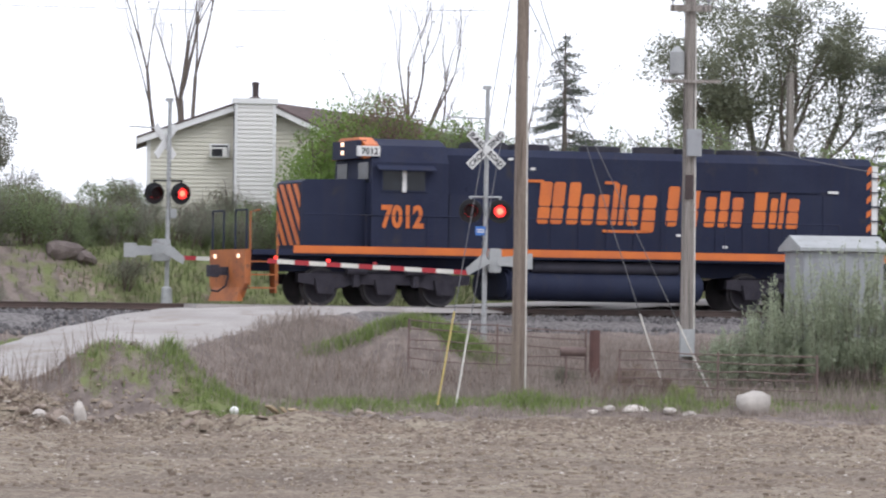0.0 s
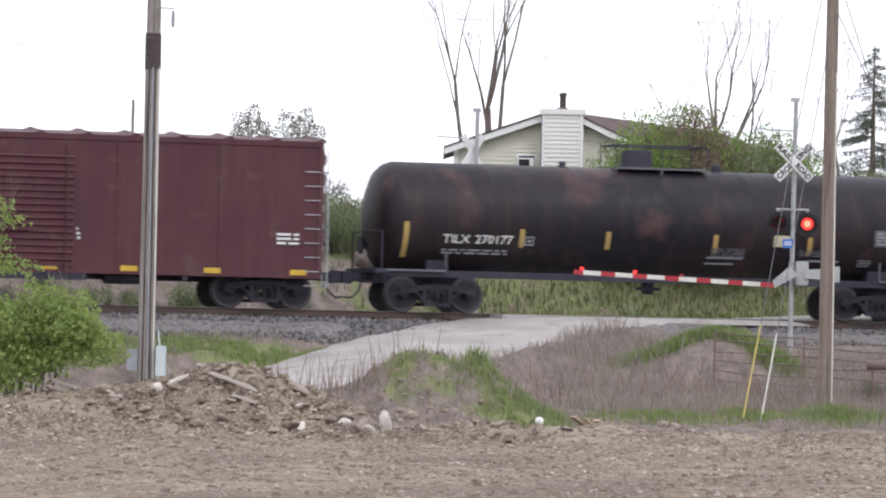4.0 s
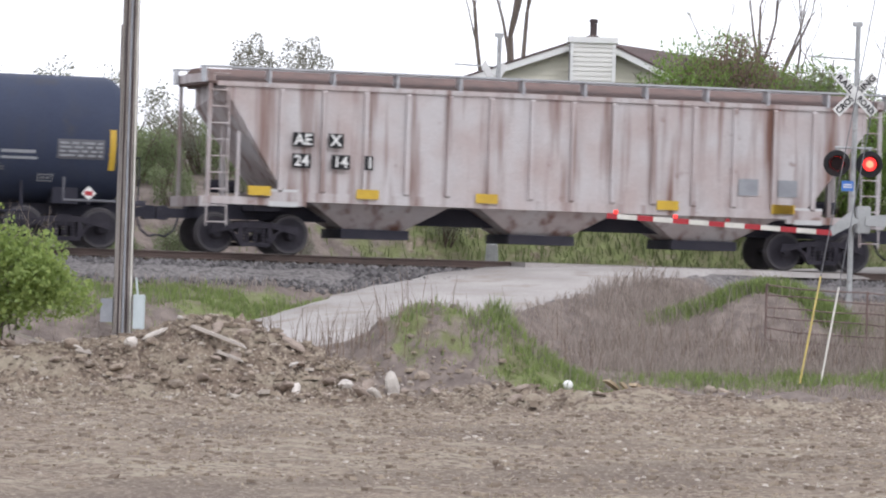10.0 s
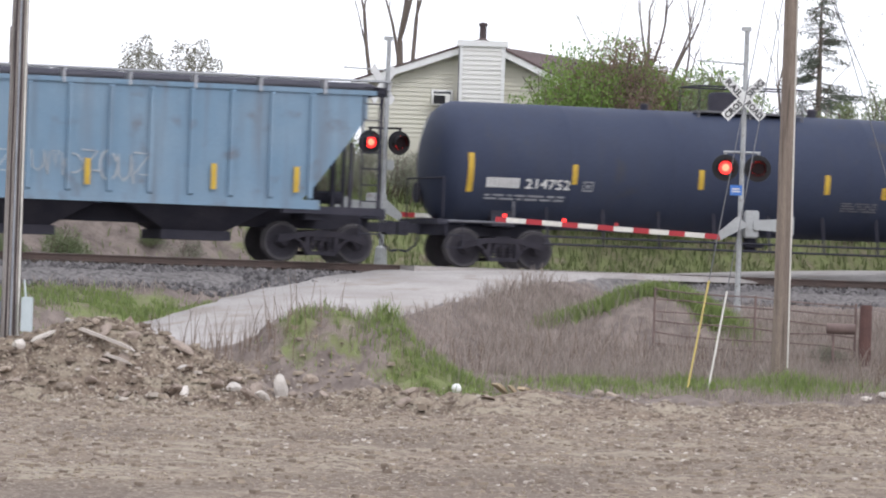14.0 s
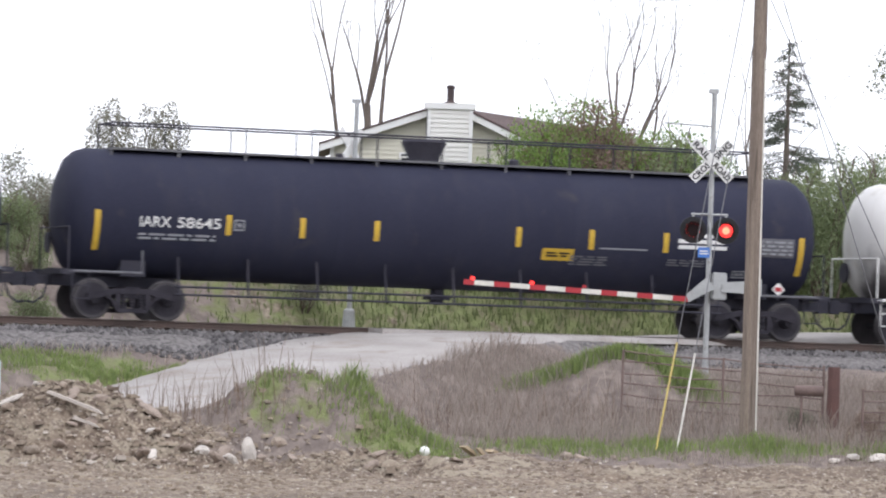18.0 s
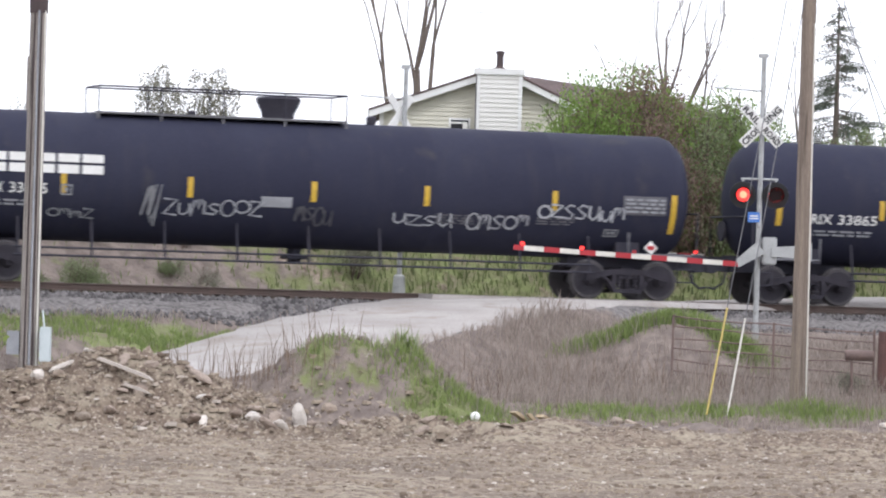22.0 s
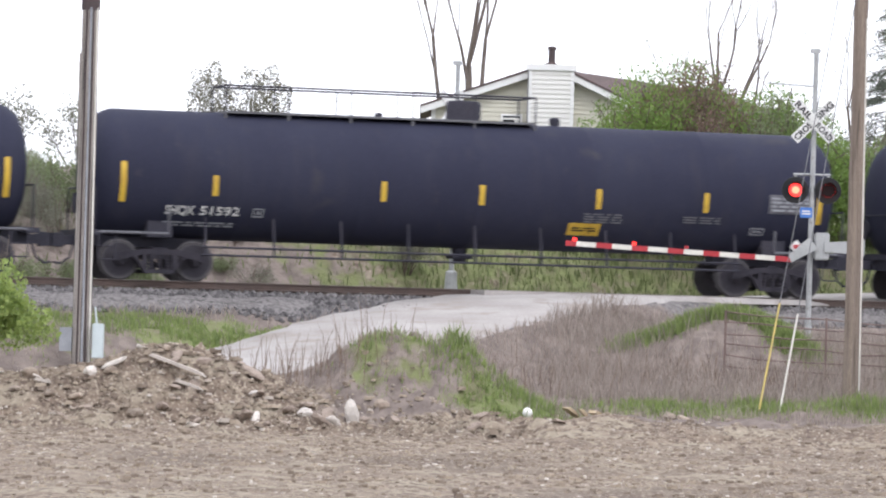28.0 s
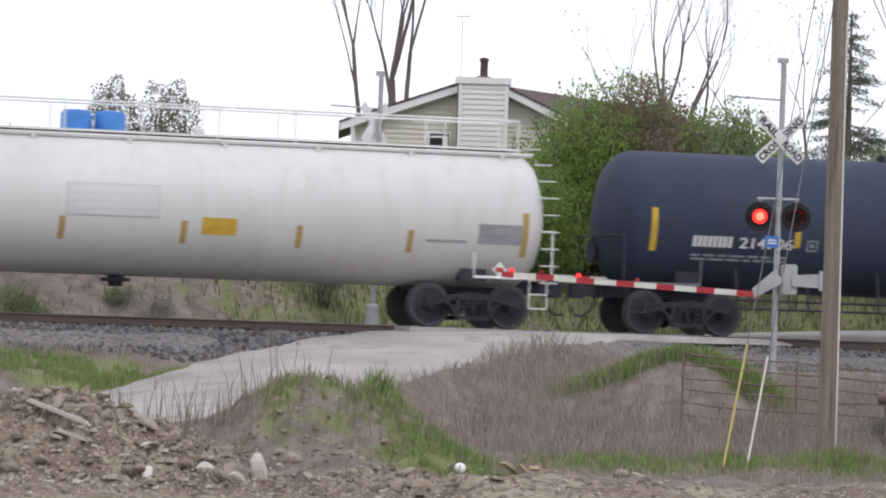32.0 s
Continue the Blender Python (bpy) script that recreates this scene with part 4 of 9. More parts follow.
def tank_car(start, length, mat, label, r=1.50, zc=2.47, marks=None, mark_mat=M_WHITEPAINT, blocks=False, stripes=(), stripe_z=2.29, end_bars=(1, 1), bar_z=2.25, yellow_panel=None,
             platform=None, rail_tall=0.62, dome=0.0, dome_style="bowl", under_rail=True, frame=False, extra=None, bar_mat=M_YELLOW, white_rails=False, placards=True, boards=(), data=True, slide=0.0):
    stripes = [x + slide for x in stripes]
    if yellow_panel:
        yellow_panel = (yellow_panel[0] + slide, yellow_panel[1])
    if marks:
        marks = (marks[0], marks[1], marks[2] + slide, marks[3] + slide, marks[4])
    car = thing("tank_car", pose(0, 0, 0), label, "tank car", "tank cars of the train")
    half = length / 2 - 0.70
    steel = M_WHITEPAINT if white_rails else M_UNDER
    bm = bmnew()
    prof = [(-half, 0.02), (-half + 0.02, r * 0.35), (-half + 0.10, r * 0.64), (-half + 0.24, r * 0.85), (-half + 0.42, r * 0.955), (-half + 0.62, r)]
    seams = [-half + 0.62 + (2 * half - 1.24) * i / 6 for i in range(1, 6)]
    body = []
    for s in seams:
        body += [(s - 0.02, r), (s, r + 0.006), (s + 0.02, r)]
    lathe(bm, prof + body + [(-x, q) for x, q in reversed(prof)], "x", 56, (0, 0, zc))
    shell = part("shell", bm, mat, car, smooth=True)
    # underframe: stub sills, bolsters, end platforms
    for s in (-1, 1):
        part("stub_sill", bm_box((*sorted((s * (length / 2 - 0.6), s * (length / 2 - 3.6))), -0.3, 0.3, 0.75, 1.15)), M_UNDER, car)
        bm = bmnew()
        prism_x(bm, [(-1.05, 1.0), (1.05, 1.0), (1.02, 1.4), (0.9, 1.55), (-0.9, 1.55), (-1.02, 1.4)], *sorted((s * (length / 2 - 2.05), s * (length / 2 - 2.65))))
        part("bolster", bm, M_UNDER, car)
        part("end_platform", bm_box((*sorted((s * (length / 2 - 0.55), s * (length / 2 - 0.85))), -1.45, 1.45, 1.0, 1.12)), M_UNDER, car)
    if frame:
        part("side_sill", bm_box((-half, half, -1.35, -1.22, 0.92, 1.1)), M_UNDER, car)
    couplers(car, length)
    # end railings and grab irons
    for s in (-1, 1):
        x = s * (length / 2 - 0.72)
        bm = bmnew()
        pipe(bm, [(x, -1.4, 1.1), (x, -1.4, 2.1), (x, 1.4, 2.1), (x, 1.4, 1.1)], 0.022)
        part("end_railing", bm, steel, car)
        bm = bmnew()
        pipe(bm, [(x, -1.42, 1.08), (x - s * 1.75, -1.42, 1.08), (x - s * 1.75, -1.42, 1.6)], 0.034)
        part("grab_rail", bm, M_WHITEPAINT if white_rails else M_DATA, car)
        bm = bmnew()
        for k in range(3):
            tube(bm, (x - s * 0.1, -1.42, 0.45 + 0.3 * k), (x - s * 0.5, -1.42, 0.45 + 0.3 * k), 0.016, seg=5)
        for k in (0.1, 0.5):
            tube(bm, (x - s * k, -1.42, 0.45), (x - s * k, -1.42, 1.1), 0.016, seg=5)
        part("ladder", bm, steel, car)
        bm = bmnew()
        lathe(bm, [(-0.03, 0.25), (0.03, 0.25)], "x", 14, (x + s * 0.02, 0.6, 1.75))
        part("brake_wheel", bm, M_UNDER, car)
    if under_rail:
        bm = bmnew()
        for z in (0.62, 0.80):
            tube(bm, (-half + 2.6, -1.30, z), (half - 2.6, -1.30, z), 0.012 if white_rails else 0.027, seg=5)
        n = 8
        for i in range(n + 1):
            x = -half + 2.7 + (2 * half - 5.4) * i / n
            tube(bm, (x, -1.30, 0.62), (x, -1.12, zc - 0.98), 0.016 if white_rails else 0.03, seg=5)
        part("safety_rail", bm, steel, car)
    # bottom outlet
    bm = bmnew()
    lathe(bm, [(0.62, 0.16), (0.95, 0.18), (1.1, 0.3)], "z", 14)
    box(bm, -0.25, 0.25, -0.3, 0.3, 0.72, 0.80)
    part("outlet_valve", bm, M_UNDER, car)
    # top platform with its rails and the manway
    top = zc + r
    if platform:
        p0, p1 = platform
        bm = bmnew()
        box(bm, p0, p1, -0.66, -0.2, top - 0.02, top + 0.03)
        box(bm, p0, p1, 0.2, 0.66, top - 0.02, top + 0.03)
        n = max(2, round((p1 - p0) / 1.6))
        for i in range(n + 1):
            x = p0 + (p1 - p0) * i / n
            tube(bm, (x, -0.64, top - 0.2), (x, -0.64, top + 0.02), 0.03, seg=5)
        part("platform", bm, M_WHITEPAINT if white_rails else M_GRATING, car)
        bm = bmnew()
        for y in (-0.65, 0.65):
            tube(bm, (p0, y, top + rail_tall), (p1, y, top + rail_tall), 0.022, seg=6)
            for i in range(n + 1):
                x = p0 + (p1 - p0) * i / n
                tube(bm, (x, y, top), (x, y, top + rail_tall), 0.02, seg=6)
        for x in (p0, p1):
            tube(bm, (x, -0.65, top + rail_tall), (x, 0.65, top + rail_tall), 0.02, seg=6)
        part("handrail", bm, steel, car)
    bm = bmnew()
    if dome_style == "bowl":
        lathe(bm, [(-0.05, 0.36), (0.18, 0.40), (0.42, 0.52), (0.50, 0.54), (0.55, 0.5), (0.56, 0.1)], "z", 20, (dome, 0, top))
    elif dome_style == "can":
        lathe(bm, [(-0.1, 0.42), (0.42, 0.42), (0.50, 0.38), (0.52, 0.1)], "z", 20, (dome, 0, top))
    else:
        for k in (-0.36, 0.36):
            lathe(bm, [(-0.05, 0.33), (0.36, 0.33), (0.44, 0.28), (0.46, 0.1)], "z", 18, (dome + k, 0, top))
    part("manway", bm, {"blue": M_BLUEDOME, "bowl": M_UNDER, "can": M_UNDER}[dome_style] if not (white_rails and dome_style != "blue") else M_WHITE, car, smooth=True)
    bm = bmnew()
    lathe(bm, [(-0.05, 0.13), (0.16, 0.13), (0.2, 0.08)], "z", 10, (dome + 2.3, 0.0, top))
    part("valve", bm, M_UNDER if not white_rails else M_WHITE, car)
    bm = bmnew()
    lathe(bm, [(-0.05, 0.10), (0.12, 0.10), (0.15, 0.06)], "z", 10, (dome - 2.1, 0.0, top))
    part("valve", bm, M_UNDER if not white_rails else M_WHITE, car)
    # reflective stripes and writing
    for x in stripes:
        bm = bmnew()
        arc_patch(bm, x - 0.065, x + 0.065, stripe_z - 0.235, stripe_z + 0.235, r, zc, n=3)
        part("reflector", bm, bar_mat, car)
    for s, on in zip((-1, 1), end_bars):
        if on:
            bm = bmnew()
            x = s * (half - 0.66)
            arc_patch(bm, x - 0.07, x + 0.07, bar_z - 0.46, bar_z + 0.46, r + 0.004, zc, n=5)
            part("end_reflector", bm, bar_mat, car)
    if yellow_panel:
        x, z = yellow_panel
        bm = bmnew()
        arc_patch(bm, x - 0.4, x + 0.4, z - 0.14, z + 0.14, r, zc, n=2)
        yp = part("yellow_panel", bm, M_YELLOW, car, "yellow warning panel")
        part("panel_print", bars(2, 0.6, 0.04, int(x * 5)), M_BLACKPAINT, yp, m=on_tank(x - 0.3, z + 0.02, r, zc))
    if marks:
        tank_marks(car, *marks, r, zc, mark_mat, blocks=blocks)
    if data:
        dark = mat in (M_WHITE, M_WHITESOOT)
        bm = bmnew()
        arc_patch(bm, half - 1.95, half - 0.85, 2.02, 2.47, r, zc, n=3)
        pnl = part("data_panel", bm, M_DATA if not dark else M_DATAPALE, car, "grey stencilled data panel")
        part("small_print", bars(4, 1.0, 0.05, 7), M_GREYPAINT, pnl, m=on_tank(half - 1.9, 2.36, r, zc, 0.018))
        bm = bmnew()
        for q in ((0, 0.36, 0, 0.03), (0, 0.36, 0.19, 0.22), (0, 0.03, 0.03, 0.19), (0.33, 0.36, 0.03, 0.19), (0.08, 0.16, 0.07, 0.15), (0.2, 0.28, 0.07, 0.15)):
            box(bm, q[0], q[1], -0.006, 0, q[2], q[3])
        part("boxed_letter", bm, M_GREYPAINT, car, m=on_tank(half - 2.35, 1.5, r, zc))
        for x, n, k in ((half - 4.1, 3, 3), (half - 6.6, 4, 5)):
            part("small_print", bars(n, 0.95, 0.035, k + int(start)), M_DATA if not dark else M_GREYPAINT, car, m=on_tank(x, 1.85, r, zc))
    for bx, bz, bw, bh, bmat in boards:
        bm = bmnew()
        arc_patch(bm, bx, bx + bw, bz, bz + bh, r, zc, n=2)
        part("painted_patch", bm, bmat, car)
    if placards:
        placard(car, half - 1.15, -1.28, 1.25, 0.17, 0)
        part("placard_holder", bm_box((half - 1.19, half - 1.11, -1.27, -1.24, 1.0, 1.3)), M_UNDER, car)
    if extra:
        extra(car, half, r, zc)
    CARS.append((car, start, add_trucks(car, length), length))
    return car


def boxcar(start, length, mat, label, roof_mat, number, marks, mark_mat, door_ribs=True, top=4.36, extra=None, end_mat=None):
    car = thing("boxcar", pose(0, 0, 0), label, "boxcar", "boxcars of the train")
    h, w, z0 = length / 2 - 0.95, 1.42, 0.86
    bm = bmnew()
    box(bm, -h, h, -w, w, z0, top)
    part("body", bm, mat, car)
    for i in range(1, 6):
        x = -h + 2 * h * i / 6
        if abs(x) > 2.0:
            part("side_post", bm_box((x - 0.05, x + 0.05, -w - 0.03, -w, z0 + 0.1, top - 0.14)), mat, car)
    part("side_sill", bm_box((-h, h, -w - 0.03, w + 0.03, z0 - 0.06, z0 + 0.10)), mat, car)
    part("top_chord", bm_box((-h, h, -w - 0.03, -w, top - 0.14, top - 0.031)), mat, car)
    for s in (-1, 1):
        part("corner_post", bm_box((*sorted((s * (h - 0.1), s * (h + 0.03))), -w - 0.034, w + 0.034, z0 + 0.1, top - 0.031)), mat, car)
    # corrugated ends
    for s in (-1, 1):
        n = 6
        for i in range(n):
            bm = bmnew()
            z = z0 + 0.3 + i * (top - z0 - 0.5) / n
            prism(bm, [(s * h, z), (s * (h + 0.13), z + 0.12), (s * (h + 0.15), z + 0.24), (s * (h + 0.13), z + 0.36), (s * h, z + 0.44)][::s], -w + 0.08, w - 0.08)
            part("end_rib", bm, end_mat or mat, car)
        bm = bmnew()
        for y in (-w - 0.02, -w + 0.45):
            tube(bm, (s * (h + 0.17), y, z0 - 0.3), (s * (h + 0.17), y, top - 0.2), 0.02, seg=5)
        for k in range(9):
            z = z0 - 0.25 + 0.37 * k
            tube(bm, (s * (h + 0.17), -w - 0.02, z), (s * (h + 0.17), -w + 0.45, z), 0.016, seg=5)
            tube(bm, (s * (h - 0.05), -w - 0.05, z), (s * (h - 0.45), -w - 0.05, z), 0.016, seg=5)
        part("ladder", bm, M_GALV, car)
    # roof panels with raised seams
    bm = bmnew()
    prism_x(bm, [(-w - 0.03, top), (0, top + 0.14), (w + 0.03, top), (w + 0.03, top - 0.03), (-w - 0.03, top - 0.03)], -h - 0.03, h + 0.03)
    n = 13
    for i in range(n + 1):
        x = -h + 2 * h * i / n
        for s in (-1, 1):
            v = [bm.verts.new((x + dx, y, z + dz)) for dx, dz in ((-0.16, 0), (0, 0.07), (0.16, 0)) for y, z in ((s * (w + 0.02), top + 0.005), (s * 0.05, top + 0.14))]
            bm.faces.new((v[0], v[1], v[3], v[2]))
            bm.faces.new((v[2], v[3], v[5], v[4]))
            bm.faces.new((v[0], v[2], v[4]))
    bmesh.ops.recalc_face_normals(bm, faces=bm.faces)
    part("roof", bm, roof_mat, car, "pale galvanised seamed roof")
    # door
    bm = bmnew()
    box(bm, -1.6, 1.6, -w - 0.07, -w - 0.005, z0 + 0.1, top - 0.2)
    door = part("door", bm, mat, car)
    if door_ribs:
        for i in range(16):
            z = z0 + 0.22 + i * 0.175
            bm = bmnew()
            prism_x(bm, [(-w - 0.07, z), (-w - 0.115, z + 0.05), (-w - 0.07, z + 0.10)], -1.5, 1.5)
            part("door_rib", bm, mat, door)
    bm = bmnew()
    for x in (-1.3, 1.3):
        tube(bm, (x, -w - 0.14, z0), (x, -w - 0.14, top - 0.3), 0.025, seg=6)
    box(bm, -0.4, 0.4, -w - 0.15, -w - 0.11, z0 + 1.0, z0 + 1.08)
    part("lock_rod", bm, mat, door)
    # underframe
    bm = bmnew()
    box(bm, -h, h, -0.3, 0.3, 0.66, z0)
    part("underframe", bm, M_UNDER, car)
    for x in (-4.5, -1.8, 1.8, 4.5):
        part("crossbearer", bm_box((x - 0.06, x + 0.06, -w, w, 0.68, z0 - 0.06)), M_UNDER, car)
    part("door_sill", bm_box((-1.9, 1.9, -w - 0.02, -w + 0.03, 0.62, z0 - 0.061)), M_UNDER, car)
    bm = bmnew()
    lathe(bm, [(-0.5, 0.2), (0.5, 0.2)], "x", 12, (3.0, -0.8, 0.75))
    part("air_reservoir", bm, M_UNDER, car)
    couplers(car, length)
    for x in (-h + 0.35, -2.9, -0.9, 0.9, 3.0, 5.2, h - 0.6):
        part("reflector", bm_box((x - 0.22, x + 0.22, -w - 0.045, -w - 0.03, z0 + 0.02, z0 + 0.16)), M_YELLOW, car)
    for dx, word in marks:
        link("reporting_mark", text_mesh(word, 0.42, mark_mat, fat=0.004), car, "", pose(-h + 1.0 + dx, -w - 0.01, 2.42))
    for k, (dx, s) in enumerate(number):
        link("car_number", text_mesh(s, 0.42, mark_mat, fat=0.008), car, "", pose(-h + 1.0 + dx, -w - 0.01, 1.86))
    if extra:
        extra(car, h, w, z0, top)
    CARS.append((car, start, add_trucks(car, length), length))
    return car


def hopper_car(start, length, mat, label, ribs=12, smooth=False, outlets=3, top=4.14, low=1.36, extra=None, roof_mat=M_GALV, bay_mat=None, ladder_mat=None, bar_mat=M_YELLOW, sill=False, trough_mat=M_UNDER, gap=0.10):
    car = thing("covered_hopper", pose(0, 0, 0), label, "hopper car", "covered hoppers of the train")
    h, w = length / 2 - 0.75, 1.48
    bay_mat, ladder_mat = bay_mat or mat, ladder_mat or mat
    # side sheets: the upper edge runs to the ends, the lower corners slope in over the trucks
    in_low, in_top = 2.1, 0.5
    bm = bmnew()
    if smooth:
        prof = [(-w * 0.93, low), (-w * 0.96, low + 0.2), (-w, low + 0.45), (-w, low + 0.7), (-w, low + 0.95), (-w, low + 1.2), (-w, top - 0.75), (-w * 0.97, top - 0.45), (-w * 0.86, top - 0.12), (-w * 0.8, top)]
    else:
        prof = [(-w, low), (-w, low + 0.4), (-w, top - 0.75), (-w, top - 0.5), (-w, top - gap - 0.16), (-w, top - gap)]
    rings = []
    for y, z in prof + [(-y, z) for y, z in reversed(prof)]:
        s = (z - low) / (top - low)
        if smooth:
            xin = h - 0.2 - 1.45 * max(0.0, 1 - (s / 0.42) ** 2) ** 0.5 if s < 0.42 else h - 0.2
        else:
            xin = h - (in_top if s > 0.62 else in_top + (in_low - in_top) * (0.62 - s) / 0.62)
        rings.append((bm.verts.new((-xin, y, z)), bm.verts.new((xin, y, z))))
    n = len(rings)
    for i in range(n):
        a, b = rings[i], rings[(i + 1) % n]
        bm.faces.new((a[0], a[1], b[1], b[0]))
    bm.faces.new([r_[0] for r_ in rings][::-1])
    bm.faces.new([r_[1] for r_ in rings])
    bmesh.ops.recalc_face_normals(bm, faces=bm.faces)
    part("body", bm, mat, car, smooth=smooth)
    if ribs:
        for i in range(ribs):
            bm = bmnew()
            x = -(h - in_low + 0.25) + 2 * (h - in_low + 0.25) * i / (ribs - 1)
            prism_x(bm, [(-w, low + 0.05), (-w - 0.09, low + 0.12), (-w - 0.09, top - gap - 0.16), (-w, top - gap - 0.08)], x - 0.055, x + 0.055)
            part("rib", bm, mat, car)
    for s in (-1, 1):
        bm = bmnew()
        if smooth:
            prism_x(bm, [(s * w * 0.97, top - 0.52), (s * (w + 0.03), top - 0.5), (s * (w + 0.02), top - 0.4), (s * w * 0.95, top - 0.38)], -h + in_top, h - in_top)
            part("top_rail", bm, mat, car)
            bm = bmnew()
        box(bm, -h + in_low - 0.5 if not sill else -h + 0.1, h - in_low + 0.5 if not sill else h - 0.1, *sorted((s * (w - 0.06), s * (w + 0.04))), low - 0.14, low + 0.08)
        part("side_sill", bm, mat if not sill else M_HOPWHITE, car)
    # roof, hatch trough and running boards
    bm = bmnew()
    yw = w * (0.84 if smooth else 1.02)
    ze = top if smooth else top - gap
    prism_x(bm, [(-yw, ze), (-0.4, top + 0.13), (0.4, top + 0.13), (yw, ze), (yw, ze - 0.05), (-yw, ze - 0.05)], -h + 0.1, h - 0.1)
    part("roof", bm, mat if smooth else trough_mat, car)
    if not smooth:
        for y in (-w - 0.05, w - 0.03):
            part("top_chord", bm_box((-h + in_top - 0.2, h - in_top + 0.2, y, y + 0.08, top - gap - 0.1, top - gap + 0.01)), mat, car)
    bm = bmnew()
    for s in (-1, 1):
        box(bm, -h - 0.05, h + 0.05, *sorted((s * (yw - 0.35), s * (yw + 0.08))), top + 0.12, top + 0.16)
        k = int(2 * h / 1.45)
        for i in range(k + 1):
            x = -h + 2 * h * i / k
            box(bm, x - 0.025, x + 0.025, *sorted((s * (yw - 0.3), s * (yw + 0.06))), top - 0.22, top + 0.12)
    part("running_board", bm, roof_mat, car)
    k = 9
    for i in range(k):
        x = -h + 1 + (2 * h - 2) * (i + 0.5) / k
        bm = bmnew()
        box(bm, x - 0.75, x + 0.75, -0.32, 0.32, top + 0.13, top + 0.2, bevel=0.02)
        part("hatch", bm, roof_mat, car)
    # end frames: slope sheets show behind posts and ladders
    for s in (-1, 1):
        bm = bmnew()
        for y in (-w + 0.04, w - 0.04):
            tube(bm, (s * (h - 0.15), y, 1.15), (s * (h - 0.15), y, top - 0.1), 0.05, seg=6)
            tube(bm, (s * (h - 0.85), y, 1.15), (s * (h - 0.85), y, low + 1.45), 0.045, seg=6)
            box(bm, *sorted((s * h, s * (h - in_low - 0.4))), y - 0.06, y + 0.06, 1.12, 1.3)
        box(bm, *sorted((s * (h - 0.2), s * (h + 0.02))), -w, w, 1.05, 1.28)
        box(bm, *sorted((s * (h - 0.25), s * (h - 0.05))), -w, w, top - 0.2, top)
        box(bm, *sorted((s * (h - 0.9), s * (h - 0.8))), -0.08, 0.08, 1.2, low + 1.6)
        part("end_frame", bm, ladder_mat, car)
        bm = bmnew()
        for k in range(5 if smooth else 10):
            z = 0.7 + k * 0.38
            tube(bm, (s * (h - 0.12), -w, z), (s * (h - 0.6), -w, z), 0.017, seg=5)
        up = 2.35 if smooth else top - 0.2
        tube(bm, (s * (h - 0.6), -w, 0.6), (s * (h - 0.6), -w, up), 0.02, seg=5)
        tube(bm, (s * (h - 0.12), -w, 0.6), (s * (h - 0.12), -w, up + 0.1), 0.02, seg=5)
        part("ladder", bm, ladder_mat, car)
        lathe_bm = bmnew()
        lathe(lathe_bm, [(-0.35, 0.16), (0.35, 0.16)], "x", 10, (s * (h - 0.9), 0.35, 1.55))
        part("brake_cylinder", lathe_bm, M_UNDER, car)
    # hopper bays
    span = 2 * (h - in_low) - 0.4
    bw = span / outlets
    foot = 0.42 if smooth else 0.62
    for i in range(outlets):
        xc = -span / 2 + bw * (i + 0.5)
        bm = bmnew()
        pts = [(xc - bw * 0.46, low - 0.02), (xc + bw * 0.46, low - 0.02), (xc + bw * 0.17, foot), (xc - bw * 0.17, foot)]
        a = [bm.verts.new((x, -w + 0.05 if z > foot + 0.1 else -0.75, z)) for x, z in pts]
        b = [bm.verts.new((x, w - 0.05 if z > foot + 0.1 else 0.75, z)) for x, z in pts]
        bm.faces.new(a)
        bm.faces.new(b[::-1])
        for j in range(4):
            bm.faces.new((a[j], b[j], b[(j + 1) % 4], a[(j + 1) % 4]))
        bmesh.ops.recalc_face_normals(bm, faces=bm.faces)
        bay = part("hopper_bay", bm, bay_mat, car)
        part("outlet_gate", bm_box((xc - bw * 0.2, xc + bw * 0.2, -0.9, 0.9, foot - 0.2, foot + 0.02)), M_UNDER, bay)
    bm = bmnew()
    box(bm, -h, h, -0.25, 0.25, 0.78, 1.2)
    for s in (-1, 1):
        box(bm, *sorted((s * (h - 1.3), s * (h - 1.9))), -1.3, 1.3, 0.98, 1.2)
    part("underframe", bm, M_UNDER, car)
    couplers(car, length)
    if extra:
        extra(car, h, w, low, top)
    CARS.append((car, start, add_trucks(car, length, 2.15), length))
    return car


def reflectors(car, xs, w, z, tall=0.5, wide=0.13, mat=M_YELLOW):
    for x in xs:
        part("reflector", bm_box((x - wide / 2, x + wide / 2, -w - 0.012, -w - 0.002, z, z + tall)), mat, car)


def stencil(car, text, x, y, z, size, mat, name="reporting_mark", plate=None):
    me = text_mesh(text, size, mat, fat=size * 0.02)
    if plate:
        wmax = max(v.co.x for v in me.vertices)
        part("mark_plate", bm_box((-0.04, wmax + 0.05, -0.004, 0.0, -0.05, size * 0.78)), plate, car, m=pose(x, y, z))
        y -= 0.012
    link(name, me, car, "", pose(x, y, z))


